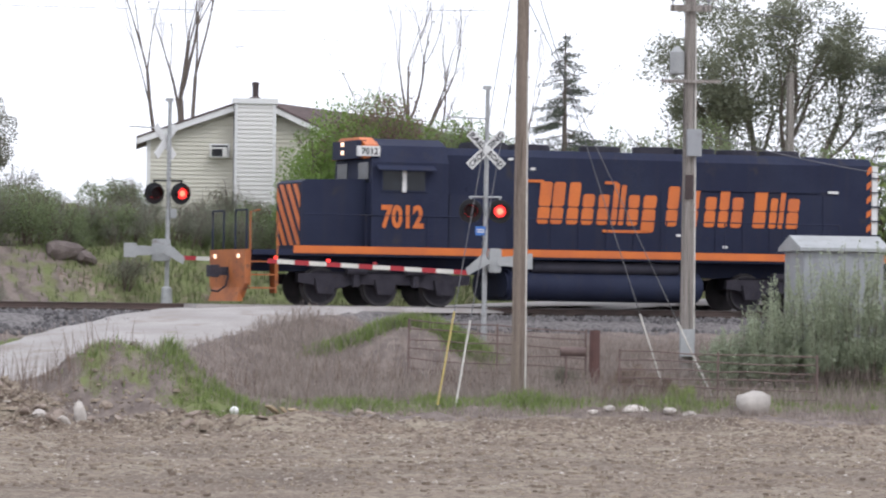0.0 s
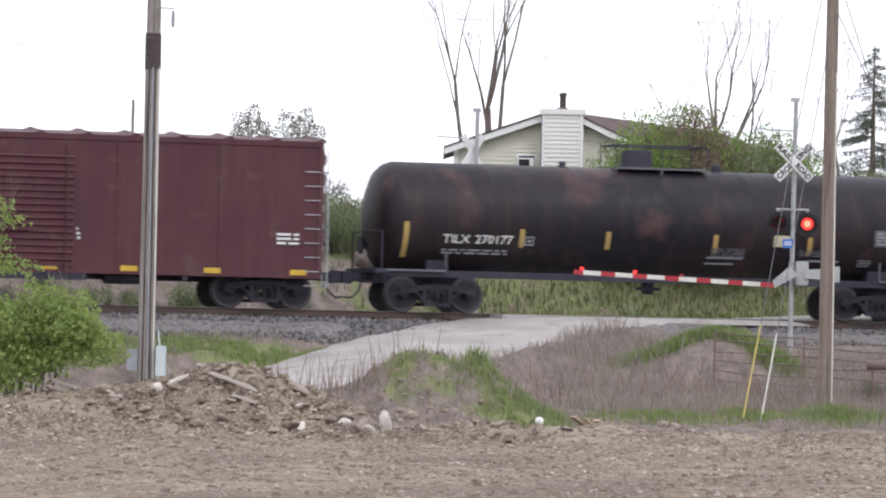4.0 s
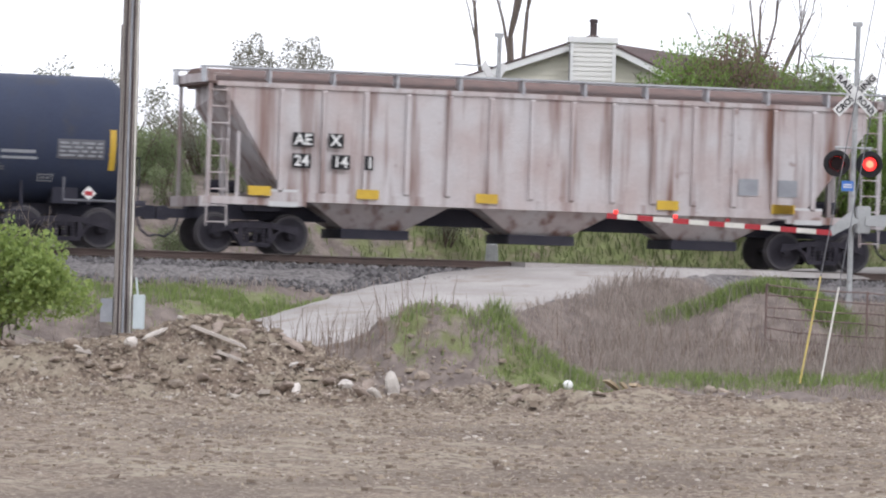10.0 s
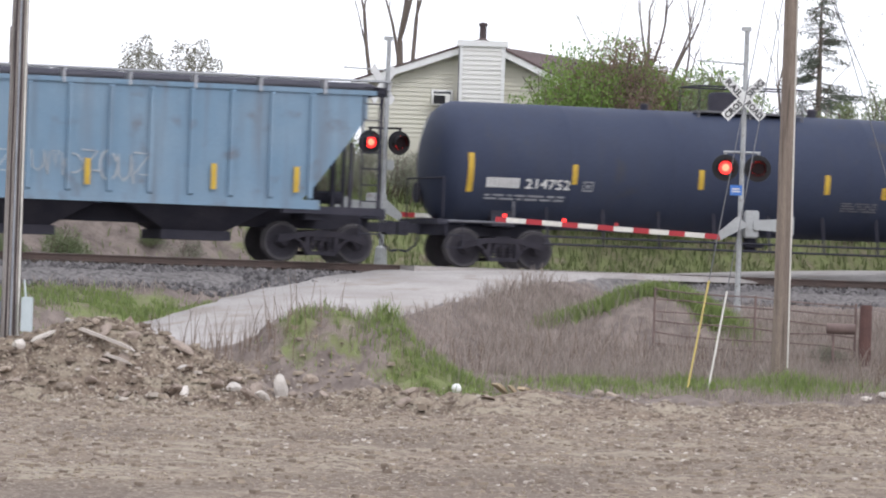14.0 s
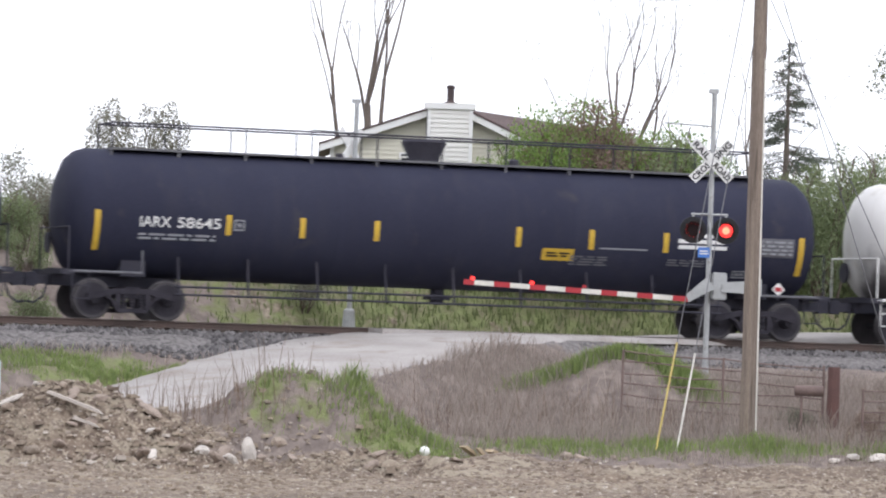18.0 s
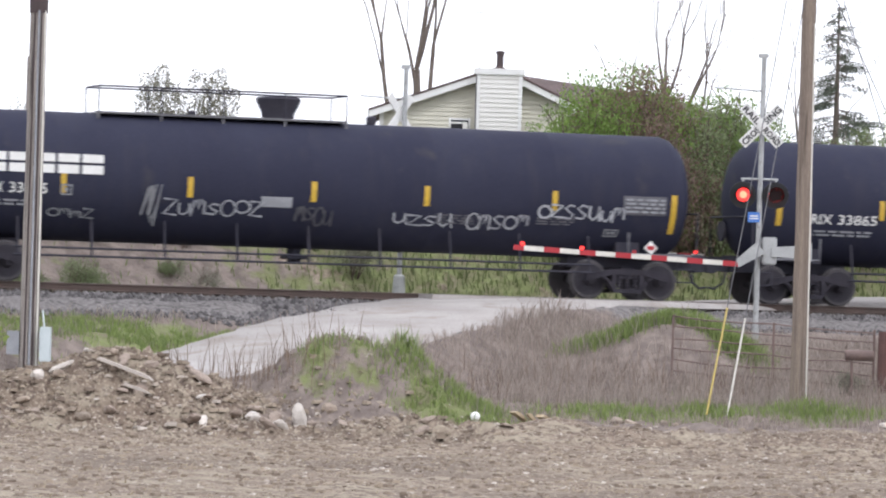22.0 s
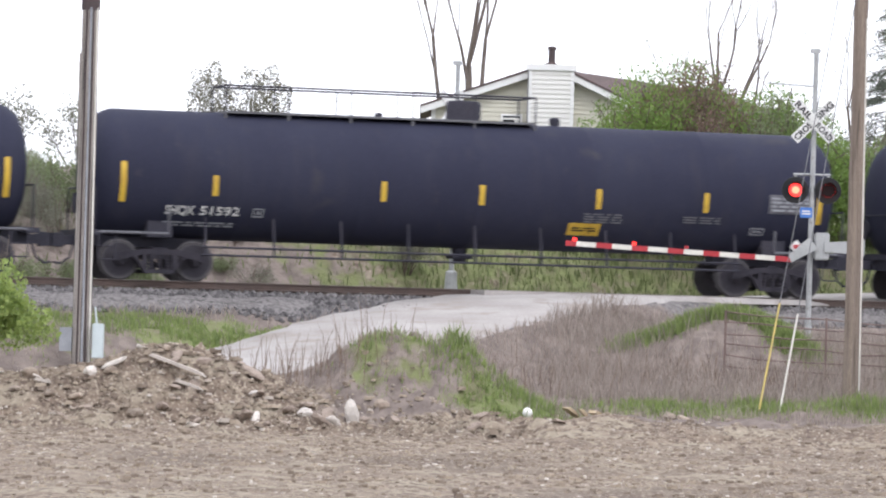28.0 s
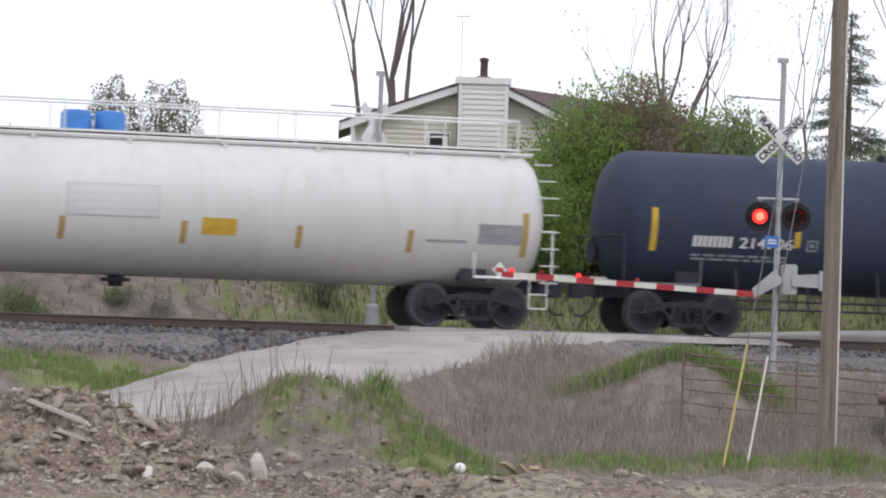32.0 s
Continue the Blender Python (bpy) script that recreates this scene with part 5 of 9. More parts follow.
def spray(car, x, z, w, h, y, fill, edge, halo=None, n=5, seed=1, lean=0.1):
    """A sprayed piece: fat rounded letter-like forms with an outline, on a soft cloud. No words."""
    rng = random.Random(seed)
    if halo:
        bm = bmnew()
        k = 40
        pts = []
        for i in range(k):
            a = 2 * math.pi * i / k
            rr = 1 + 0.10 * math.sin(5 * a + seed) + rng.uniform(-0.06, 0.06)
            c, s_ = math.cos(a), math.sin(a)
            pts.append((x + w / 2 + (abs(c) ** 0.6) * math.copysign(1, c) * w * 0.54 * rr, z + h / 2 + (abs(s_) ** 0.6) * math.copysign(1, s_) * h * 0.58 * rr))
        prism(bm, pts, y - 0.004, y)
        part("sprayed_cloud", bm, halo, car)
    step = w / n
    for grow, mat, dy in ((0.06, edge, 0.010), (0.0, fill, 0.016)):
        rng = random.Random(seed + 5)
        for i in range(n):
            cx, cz = x + step * (i + 0.5), z + h / 2 + rng.uniform(-0.06, 0.06) * h
            hw, hh = step * rng.uniform(0.50, 0.58), h * rng.uniform(0.42, 0.5)
            ph, lobes = rng.uniform(0, 6.28), rng.choice((3, 4, 5))
            pts = []
            for k in range(30):
                a = 2 * math.pi * k / 30
                rr = 1 + 0.13 * math.sin(lobes * a + ph)
                c, s_ = math.cos(a), math.sin(a)
                px = cx + math.copysign(abs(c) ** 0.7, c) * (hw * rr + grow)
                pz = cz + math.copysign(abs(s_) ** 0.7, s_) * (hh * rr + grow)
                pts.append((px + lean * (pz - z), pz))
            bm = bmnew()
            prism(bm, pts, y - dy - 0.0004 * i, y - dy + 0.005)
            part("sprayed_form", bm, mat, car)
            if grow == 0.0:
                bm = bmnew()
                sx, sz = cx + rng.uniform(-0.15, 0.15) * hw, cz - 0.1 * hh
                hook = []
                for k in range(9):
                    a = ph + 2.6 * k / 8
                    hook.append((sx + 0.42 * hw * math.cos(a), y - dy - 0.006, sz + 0.5 * hh * math.sin(a)))
                pipe(bm, hook, 0.035 + 0.02 * rng.random(), seg=5)
                part("sprayed_curl", bm, edge, car)


def stroke(bm, pts, t, y):
    """A flat brush line through points in x and z."""
    left, right = [], []
    for i, p in enumerate(pts):
        a, b = pts[max(0, i - 1)], pts[min(len(pts) - 1, i + 1)]
        d = Vector((b[0] - a[0], b[1] - a[1]))
        d = d.normalized() if d.length > 1e-6 else Vector((1, 0))
        left.append(bm.verts.new((p[0] - d.y * t, y - 0.006, p[1] + d.x * t)))
        right.append(bm.verts.new((p[0] + d.y * t, y - 0.006, p[1] - d.x * t)))
    for i in range(len(pts) - 1):
        bm.faces.new((left[i], right[i], right[i + 1], left[i + 1]))


def scribble(car, x, z, w, h, y, mat, seed, n=9, t=0.03, m=None):
    """A sprayed scrawl: loops, arches and slashes in a row, no words."""
    rng = random.Random(seed)
    n = max(2, n // 2)
    for i in range(n):
        bm = bmnew()
        cx, cw = x + w * (i + 0.5) / n, w / n * 0.62
        hh = h * rng.uniform(0.6, 1.0)
        z0 = z + rng.uniform(0, h - hh)
        kind = rng.randrange(5)
        if kind == 0:
            pts = [(cx + cw * math.cos(a) * 0.8 + 0.2 * cw * (a / 6.3), z0 + hh / 2 + hh / 2 * math.sin(a)) for a in [0.3 + 6.6 * k / 16 for k in range(17)]]
        elif kind == 1:
            pts = [(cx - cw * 0.7, z0), (cx - cw * 0.55, z0 + hh * 0.9), (cx - cw * 0.2, z0 + hh), (cx, z0 + hh * 0.35), (cx + cw * 0.25, z0 + hh), (cx + cw * 0.6, z0 + hh * 0.85), (cx + cw * 0.75, z0)]
        elif kind == 2:
            pts = [(cx + cw * 0.7, z0 + hh * 0.9), (cx, z0 + hh), (cx - cw * 0.5, z0 + hh * 0.75), (cx, z0 + hh * 0.5), (cx + cw * 0.6, z0 + hh * 0.3), (cx + cw * 0.2, z0), (cx - cw * 0.7, z0 + hh * 0.08)]
        elif kind == 3:
            pts = [(cx - cw * 0.8, z0 + hh), (cx + cw * 0.7, z0 + hh * 0.95), (cx - cw * 0.6, z0 + hh * 0.06), (cx + cw * 0.9, z0)]
        else:
            pts = [(cx - cw * 0.6, z0 + hh), (cx - cw * 0.5, z0 + hh * 0.2), (cx, z0), (cx + cw * 0.5, z0 + hh * 0.25), (cx + cw * 0.55, z0 + hh), (cx + cw * 0.9, z0 - hh * 0.1)]
        stroke(bm, pts, t * rng.uniform(0.8, 1.3), y)
        part("sprayed_stroke", bm, mat, car, m=m)


def sprayed_word(car, text, x, z, w, h, y, fill, edge, halo=None, seed=1, grow=0.11, lean=0.08):
    """Fat sprayed letters with an outline before a soft-edged cloud."""
    rng = random.Random(seed)
    if halo:
        for i in range(16):
            cx, cz = x + w * (i + 0.5) / 16, z + h * rng.uniform(0.35, 0.8)
            rx, rz = w / 16 * rng.uniform(1.0, 1.9), h * rng.uniform(0.4, 0.62)
            bm = bmnew()
            k = 18
            prism(bm, [(cx + rx * math.cos(6.283 * j / k) * rng.uniform(0.85, 1.1), cz + rz * math.sin(6.283 * j / k) * rng.uniform(0.85, 1.1)) for j in range(k)], y - 0.003 - 0.0003 * i, y)
            part("sprayed_cloud", bm, halo, car)
    step = w / len(text)
    for i, c in enumerate(text):
        dz, k = rng.uniform(-0.07, 0.07) * h, rng.uniform(0.98, 1.12)
        tilt = rng.uniform(-5, 5)
        for fat, mat, dy in ((0.11, edge, 0.014), (0.07, fill, 0.022)):
            me = text_mesh(c, h / 0.72, mat, fat=fat, deep=0.004)
            xs, zs = [v.co.x for v in me.vertices], [v.co.z for v in me.vertices]
            tall = h * k + (2 * grow if mat is edge else -0.5 * grow)
            wide = step * (0.55 if c == "i" else 1.02) + (1.7 * grow if mat is edge else -0.6 * grow)
            kx, kz = wide / (max(xs) - min(xs)), tall / (max(zs) - min(zs))
            for v in me.vertices:
                v.co.x = (v.co.x - (max(xs) + min(xs)) / 2) * kx
                v.co.z = (v.co.z - (max(zs) + min(zs)) / 2) * kz
                v.co.x += lean * v.co.z
            link("sprayed_letter", me, car, "", pose(x + step * (i + 0.5), y - dy - 0.0008 * i, z + h / 2 + dz, 0, tilt, 0))

M_PALECREAM = material("pale_cream_panel", (0.58, 0.52, 0.36), (0.5, 0.45, 0.32), rough=0.6, amount=0.2)
M_CREAMLABEL = material("tan_label", (0.52, 0.42, 0.24), (0.46, 0.38, 0.22), rough=0.6, amount=0.2)

def clip_z(poly, level, side):
    """The part of a polygon in (y, z) above (side 1) or below (side -1) a level."""
    out = []
    for p, q in zip(poly, poly[1:] + poly[:1]):
        a, b = side * (p[1] - level), side * (q[1] - level)
        if a >= 0:
            out.append(p)
        if a * b < 0:
            f = a / (a - b)
            out.append((p[0] + (q[0] - p[0]) * f, level))
    return out


def locomotive(start, length, front, number, label):
    """A six-axle road switcher; front is -1 for a cab at the low end of the track, +1 for the other."""
    car = thing("locomotive", pose(0, 0, 0), label, "locomotive", "pair of locomotives")
    f = front
    h = length / 2

    def X(d):
        """Metres behind the front coupler, in the thing's own x."""
        return f * (h - d)

    def bx(bm, d0, d1, *r, **k):
        box(bm, *sorted((X(d0), X(d1))), *r, **k)

    def px(bm, pts, y0, y1, mi=0):
        prism(bm, [(X(d), z) for d, z in pts], y0, y1, mi)

    # deck and sill
    bm = bmnew()
    bx(bm, 0.75, length - 0.75, -1.5, 1.5, 1.32, 1.46)
    bx(bm, 0.75, length - 0.75, -0.5, 0.5, 0.9, 1.32)
    part("deck", bm, M_LOCO, car)
    part("sill_stripe", bm_box((*sorted((X(1.9), X(length - 1.9))), -1.53, -1.50, 1.38, 1.58)), M_ORANGE, car, "orange sill stripe")
    # short hood
    bm = bmnew()
    px(bm, [(2.27, 1.46), (2.27, 3.28), (2.42, 3.36), (4.1, 3.4), (4.1, 1.46)], -1.0, 1.0)
    nose = part("short_hood", bm, M_LOCO, car)
    # cab
    bm = bmnew()
    prism_x(bm, [(-1.46, 1.46), (-1.46, 3.85), (-1.25, 4.3), (-0.7, 4.5), (0.7, 4.5), (1.25, 4.3), (1.46, 3.85), (1.46, 1.46)], *sorted((X(4.1), X(6.3))))
    bx(bm, 3.85, 4.1, -1.0, 1.0, 3.95, 4.44)
    cab = part("cab", bm, M_LOCO, car)
    bm = bmnew()
    prism_x(bm, [(-1.35, 3.95), (-1.27, 4.32), (-0.7, 4.53), (0.7, 4.53), (1.27, 4.32), (1.35, 3.95)], *sorted((X(3.97), X(4.35))))
    part("cab_front", bm, M_ORANGE if f < 0 else M_LOCO, cab)
    # side windows with frames and sunshade
    for d0, d1 in ((4.41, 4.98), (5.06, 5.61)):
        part("window_frame", bm_box((*sorted((X(d0 - 0.06), X(d1 + 0.06))), -1.485, -1.455, 3.06, 3.66)), M_LOCO, cab)
        part("window_pane", bm_box((*sorted((X(d0), X(d1))), -1.492, -1.47, 3.1, 3.62)), M_GLASS, cab, "dark cab window")
    part("window_post", bm_box((*sorted((X(4.96), X(5.08))), -1.50, -1.46, 3.05, 3.68)), M_WHITEPAINT, cab)
    bm = bmnew()
    prism_x(bm, [(-1.47, 3.72), (-1.75, 3.62), (-1.75, 3.65), (-1.47, 3.78)], *sorted((X(4.21), X(5.86))))
    part("sunshade", bm, M_LOCO, cab)
    for s in (-1, 1):
        part("windscreen", bm_box((*sorted((X(4.075), X(4.1))), *sorted((s * 0.45, s * 1.25)), 3.3, 3.85)), M_GLASS, cab)
    # number boards and headlights
    if f < 0:
        bm = bm_box((*sorted((X(3.72), X(4.32))), -1.49, -1.30, 4.0, 4.27))
        nb = part("number_board", bm, M_WHITEPAINT, cab, "white number board")
        me = text_mesh(number, 0.24, M_BLACKPAINT, fat=0.004)
        wd = max(v.co.x for v in me.vertices)
        link("board_number", me, nb, "", pose(X(4.02) - wd / 2, -1.498, 4.05))
    for z in (4.12, 4.34):
        bm = bmnew()
        lathe(bm, [(0, 0.06), (-0.05 if f < 0 else 0.05, 0.055)], "x", 14, (X(3.80), 0.0, z))
        part("headlight", bm, M_HEADLIGHT if f < 0 else M_GLASS, cab)
    # long hood with doors, roof fans and exhaust
    bm = bmnew()
    d1 = length - 2.55
    prism_x(bm, [(-0.98, 1.46), (-0.98, 4.1), (-0.8, 4.3), (0.8, 4.3), (0.98, 4.1), (0.98, 1.46)], *sorted((X(6.3), X(d1))))
    hood = part("long_hood", bm, M_LOCO, car)
    bm = bmnew()
    prism_x(bm, [(-1.03, 3.3), (-1.03, 4.08), (-0.82, 4.32), (0.82, 4.32), (1.03, 4.08), (1.03, 3.3)], *sorted((X(d1 - 5.6), X(d1 - 1.6))))
    part("radiator", bm, M_LOCO, hood)
    for i in range(14):
        d = 7.0 + i * 0.82
        part("engine_door", bm_box((*sorted((X(d), X(d + 0.74))), -1.0, -0.98, 1.6, 3.25)), M_LOCO, hood)
    for k, d in enumerate((d1 - 5.0, d1 - 3.7, d1 - 2.4, 9.2, 11.3)):
        bm = bmnew()
        lathe(bm, [(4.26, 0.58), (4.46, 0.58), (4.48, 0.5), (4.49, 0.1)], "z", 20, (X(d), 0, 0))
        part("roof_fan", bm, M_UNDER, hood)
    bm = bmnew()
    bx(bm, 7.3, 8.4, -0.5, 0.5, 4.26, 4.5, bevel=0.05)
    part("dynamic_brake_hatch", bm, M_UNDER, hood)
    bm = bmnew()
    bx(bm, 12.4, 13.4, -0.3, 0.3, 4.28, 4.5)
    part("exhaust", bm, M_UNDER, hood)
    # blower duct and air cleaner
    bm = bmnew()
    bx(bm, 6.3, 8.1, -1.3, -0.98, 1.5, 3.1, bevel=0.08)
    part("blower_duct", bm, M_LOCO, hood)
    # slanted warning stripes on both ends
    for d, hw, z0, z1, sgn in ((2.26, 0.94, 1.6, 3.24, -1), (d1 + 0.005, 0.97, 1.6, 4.05, 1)):
        rise, pitch = 2.1, 0.62
        z = z0 - rise
        while z < z1:
            quad = [(-hw, z), (-hw, z + pitch * 0.55), (hw, z + rise + pitch * 0.55), (hw, z + rise)]
            quad = clip_z(clip_z(quad, z0, 1), z1, -1)
            if len(quad) > 2:
                bm = bmnew()
                prism_x(bm, quad, *sorted((X(d), X(d + sgn * 0.012))))
                part("warning_stripe", bm, M_ORANGE, nose if sgn < 0 else hood)
            z += pitch
    # plain slanted slabs in place of the maker's lettering along the hood, parted by a hairline
    t0, t1 = (9.02, 16.9) if f < 0 else (9.3, 17.1)
    t0, t1 = sorted((X(t0), X(t1)))
    W = t1 - t0
    plan = [(0.0, 0.052, 1.25), (0.05, 0.052, 1.25), (0.109, 0.05, 1.25), (0.164, 0.051, 0.91), (0.223, 0.047, 0.91), (0.278, 0.024, 1.25), (0.306, 0.022, 1.2), (0.336, 0.048, 0.91), (0.392, 0.058, 0.91),
            (0.484, 0.05, 1.2), (0.574, 0.036, 1.25), (0.630, 0.048, 0.91), (0.684, 0.042, 1.25), (0.733, 0.048, 0.91), (0.817, 0.056, 1.25), (0.881, 0.032, 0.91), (0.918, 0.022, 1.2), (0.947, 0.052, 0.91)]
    zb, sl = 2.3, 0.11
    for k, (p, w, hh) in enumerate(plan):
        x0, x1, z0, z1 = t0 + (p + 0.06 * w) * W, t0 + (p + 0.90 * w) * W, zb - (0.18 if k == 8 else 0), zb + hh * 0.92
        mid = zb + 0.47
        for lo, hi in ((z0, mid - 0.012), (mid + 0.012, z1)):
            bm = bmnew()
            c = min(0.05, 0.2 * (x1 - x0))
            pts = [(x0 + c, lo), (x1 - c, lo), (x1, lo + c), (x1, hi - c), (x1 - c, hi), (x0 + c, hi), (x0, hi - c), (x0, lo + c)]
            prism(bm, [(a + sl * (b - zb), b) for a, b in pts], -1.016, -1.001)
            part("side_lettering", bm, M_ORANGE, hood, "orange slanted block shape")
        if k in (0, 5, 10, 12, 14, 16):
            part("side_lettering", bm_box((x0 + 0.13 - (0.45 if k in (0, 14) else 0.3), x0 + 0.2, -1.016, -1.001, z1 - 0.03, z1 + 0.045)), M_ORANGE, hood)
    part("side_lettering", bm_box((t0 + 0.25 * W, t0 + 0.42 * W, -1.016, -1.001, zb - 0.2, zb - 0.13)), M_ORANGE, hood)
    # pale ladder strip and orange flashes down the rear corner of the hood
    if f < 0:
        strip = part("corner_strip", bm_box((*sorted((X(d1 + 0.02), X(d1 + 0.2))), -1.0, -0.94, 1.5, 4.1)), M_WHITEPAINT, hood, "white strip down the hood corner")
        for i in range(6):
            z = 1.75 + 0.4 * i
            part("rung", bm_box((*sorted((X(d1 - 0.02), X(d1 + 0.26))), -1.06, -1.0, z, z + 0.03)), M_LOCO, strip)
            bm = bmnew()
            px(bm, [(d1 - 0.14, z + 0.08), (d1 + 0.0, z + 0.2), (d1 + 0.0, z + 0.36), (d1 - 0.14, z + 0.24)], -1.0, -0.985)
            part("corner_flash", bm, M_ORANGE, hood)
        bm = bmnew()
        lathe(bm, [(0, 0.02), (0.02, 0.09), (0.1, 0.1), (0.12, 0.03)], "x", 12, (X(d1 + 0.2), -0.75, 3.75))
        part("marker_lamp", bm, M_ORANGE, hood)
    if f > 0:
        for i in range(9):
            z = 1.62 + 0.29 * i
            bm = bmnew()
            px(bm, [(d1 - 0.005, z), (d1 - 0.005, z + 0.16), (d1 - 0.24, min(4.08, z + 0.43)), (d1 - 0.24, min(4.0, z + 0.27))], -0.996, -0.982)
            part("corner_flash", bm, M_ORANGE, hood)
        part("number_board", bm_box((*sorted((X(d1 + 0.02), X(d1 - 0.3))), -1.03, -0.99, 3.3, 3.52)), M_DATAPALE, hood)
    for d, z in ((8.85, 3.75), (8.2, 4.0), (13.2, 2.02), (17.8, 3.3), (5.9, 1.9), (14.6, 1.72)):
        part("stencil_plate", bm_box((*sorted((X(d), X(d + (0.32 if d > 17 else 0.14)))), -1.025, -1.0, z, z + 0.07)), M_WHITEPAINT, hood)
    # cab number
    me = text_mesh(number, 0.82, M_ORANGE, fat=0.03, squeeze=0.74)
    wd = max(v.co.x for v in me.vertices)
    link("cab_number", me, cab, "orange road number", pose(X(4.98) - wd / 2, -1.475, 2.12))
    # pilots, steps, railings
    for e, d in ((0, 0.55), (1, length - 0.55)):
        s = -1 if e == 0 else 1
        bm = bmnew()
        xa, xb = sorted((X(d), X(d - s * 0.12)))
        prism_x(bm, [(-1.5, 1.46), (1.5, 1.46), (1.5, 0.55), (1.1, 0.16), (-1.1, 0.16), (-1.5, 0.55)], xa, xb)
        part("pilot", bm, M_ORANGESHADEDIRTY, car, "orange pilot plate")
        bm = bmnew()
        for k, z in enumerate((0.42, 0.77, 1.12)):
            bx(bm, d - s * 0.15, d - s * 0.85, -1.5, -1.1, z, z + 0.035)
        bx(bm, d - s * 0.85, d - s * 0.9, -1.5, -1.05, 0.3, 1.46)
        part("step", bm, M_ORANGESHADEDIRTY, car)
        rail_mat = M_LOCO if e == 0 and f < 0 else M_ORANGESHADEDIRTY
        for y in (-1.45, -0.5, 0.5, 1.45):
            bm = bmnew()
            tube(bm, (X(d - s * 0.06), y, 1.46), (X(d - s * 0.06), y, 2.52), 0.025, seg=6)
            part("railing_post", bm, rail_mat, car)
        for y in (-1.45, 0.5):
            bm = bmnew()
            tube(bm, (X(d - s * 0.06), y, 2.5), (X(d - s * 0.06), y + 0.95, 2.5), 0.022, seg=6)
            part("end_railing", bm, rail_mat, car)
        bm = bmnew()
        pipe(bm, [(X(d - s * 0.14), -1.51, 0.5), (X(d - s * 0.14), -1.51, 2.45), (X(d - s * 0.4), -1.51, 2.5)], 0.026)
        part("grab_rail", bm, M_ORANGESHADEDIRTY, car)
        bm = bmnew()
        pipe(bm, [(X(d - s * 0.9), -1.51, 0.5), (X(d - s * 0.9), -1.51, 2.4)], 0.026)
        part("grab_rail", bm, M_ORANGESHADEDIRTY, car)
        bm = bmnew()
        px(bm, [(d + s * 0.0, 0.45), (d + s * 0.12, 0.1), (d + s * 0.13, 0.08), (d - s * 0.05, 0.08)], -1.2, 1.2)
        part("snow_plough", bm, M_ORANGESHADEDIRTY, car)
        if e == 0:
            for y in (-1.0, 1.0):
                bm = bmnew()
                lathe(bm, [(0, 0.065), (-0.04 * (1 if f < 0 else -1), 0.055)], "x", 12, (X(d), y, 1.28))
                part("ditch_light", bm, M_HEADLIGHT if f < 0 else M_GLASS, car)
    bm = bmnew()
    ds = [2.2 + 1.75 * i for i in range(10)]
    for d in ds:
        tube(bm, (X(d), -1.47, 1.46), (X(d), -1.47, 2.42), 0.018, seg=5)
    tube(bm, (X(ds[0]), -1.47, 2.42), (X(ds[-1]), -1.47, 2.42), 0.018, seg=5)
    part("side_handrail", bm, M_LOCO, car)
    # fuel tank, air reservoirs
    bm = bmnew()
    ring = []
    for side in (1, -1):
        for i in range(9):
            a = radians(-90 + 22.5 * i)
            ring.append((side * (0.98 + 0.42 * math.cos(a)), side * 0.42 * math.sin(a) + 0.62))
    prism_x(bm, ring, *sorted((X(8.1), X(13.9))))
    bmesh.ops.bevel(bm, geom=[e for e in bm.edges if abs(e.verts[0].co.x - e.verts[1].co.x) < 0.01], offset=0.09, segments=3, affect="EDGES")
    part("fuel_tank", bm, M_LOCO, car, smooth=True)
    bm = bmnew()
    a, b = sorted((X(8.8), X(13.2)))
    lathe(bm, [(a, 0.1), (a + 0.08, 0.17), (b - 0.08, 0.17), (b, 0.1)], "x", 12, (0, -1.2, 1.12))
    part("air_reservoir", bm, M_UNDER, car, smooth=True)
    couplers(car, length)
    sets = []
    for d in (4.6, length - 4.6):
        bm = bmnew()
        r = 0.508
        for s in (-1, 1):
            y0, y1 = sorted((1.02 * s, 1.2 * s))
            prism(bm, [(-2.45, r + 0.1), (-2.45, r + 0.34), (2.45, r + 0.34), (2.45, r + 0.1), (1.9, r + 0.02), (1.3, r - 0.06), (0.9, r + 0.06), (-0.9, r + 0.06), (-1.3, r - 0.06), (-1.9, r + 0.02)], y0, y1)
            for k in (-1.7, 0, 1.7):
                prism(bm, [(k - 0.3, r + 0.2), (k + 0.3, r + 0.2), (k + 0.22, r - 0.2), (k - 0.22, r - 0.2)], *sorted((1.16 * s, 1.28 * s)))
            for k in (-0.85, 0.85):
                tube(bm, (k, 1.25 * s, r + 0.0), (k, 1.25 * s, r + 0.5), 0.11, seg=8)
                lathe(bm, [(-0.28, 0.12), (0.28, 0.12)], "x", 10, (k, 1.3 * s, r + 0.42))
        box(bm, -1.9, 1.9, -0.9, 0.9, r + 0.1, r + 0.4)
        truck = part("truck", bm, M_TRUCK, car, "grimy three-axle truck", m=pose(X(d), 0, 0))
        for k in (-1.7, 0, 1.7):
            w = link("wheelset", WHEELSET_LOCO, truck, "", pose(k, 0, r))
            sets.append((w, k, r))
    CARS.append((car, start, sets, length))


locomotive(2.1, 21.7, -1, "7012", "black and orange six-axle diesel locomotive with cab leading")
locomotive(23.8, 21.4, 1, "7015", "black and orange six-axle diesel locomotive running backwards")


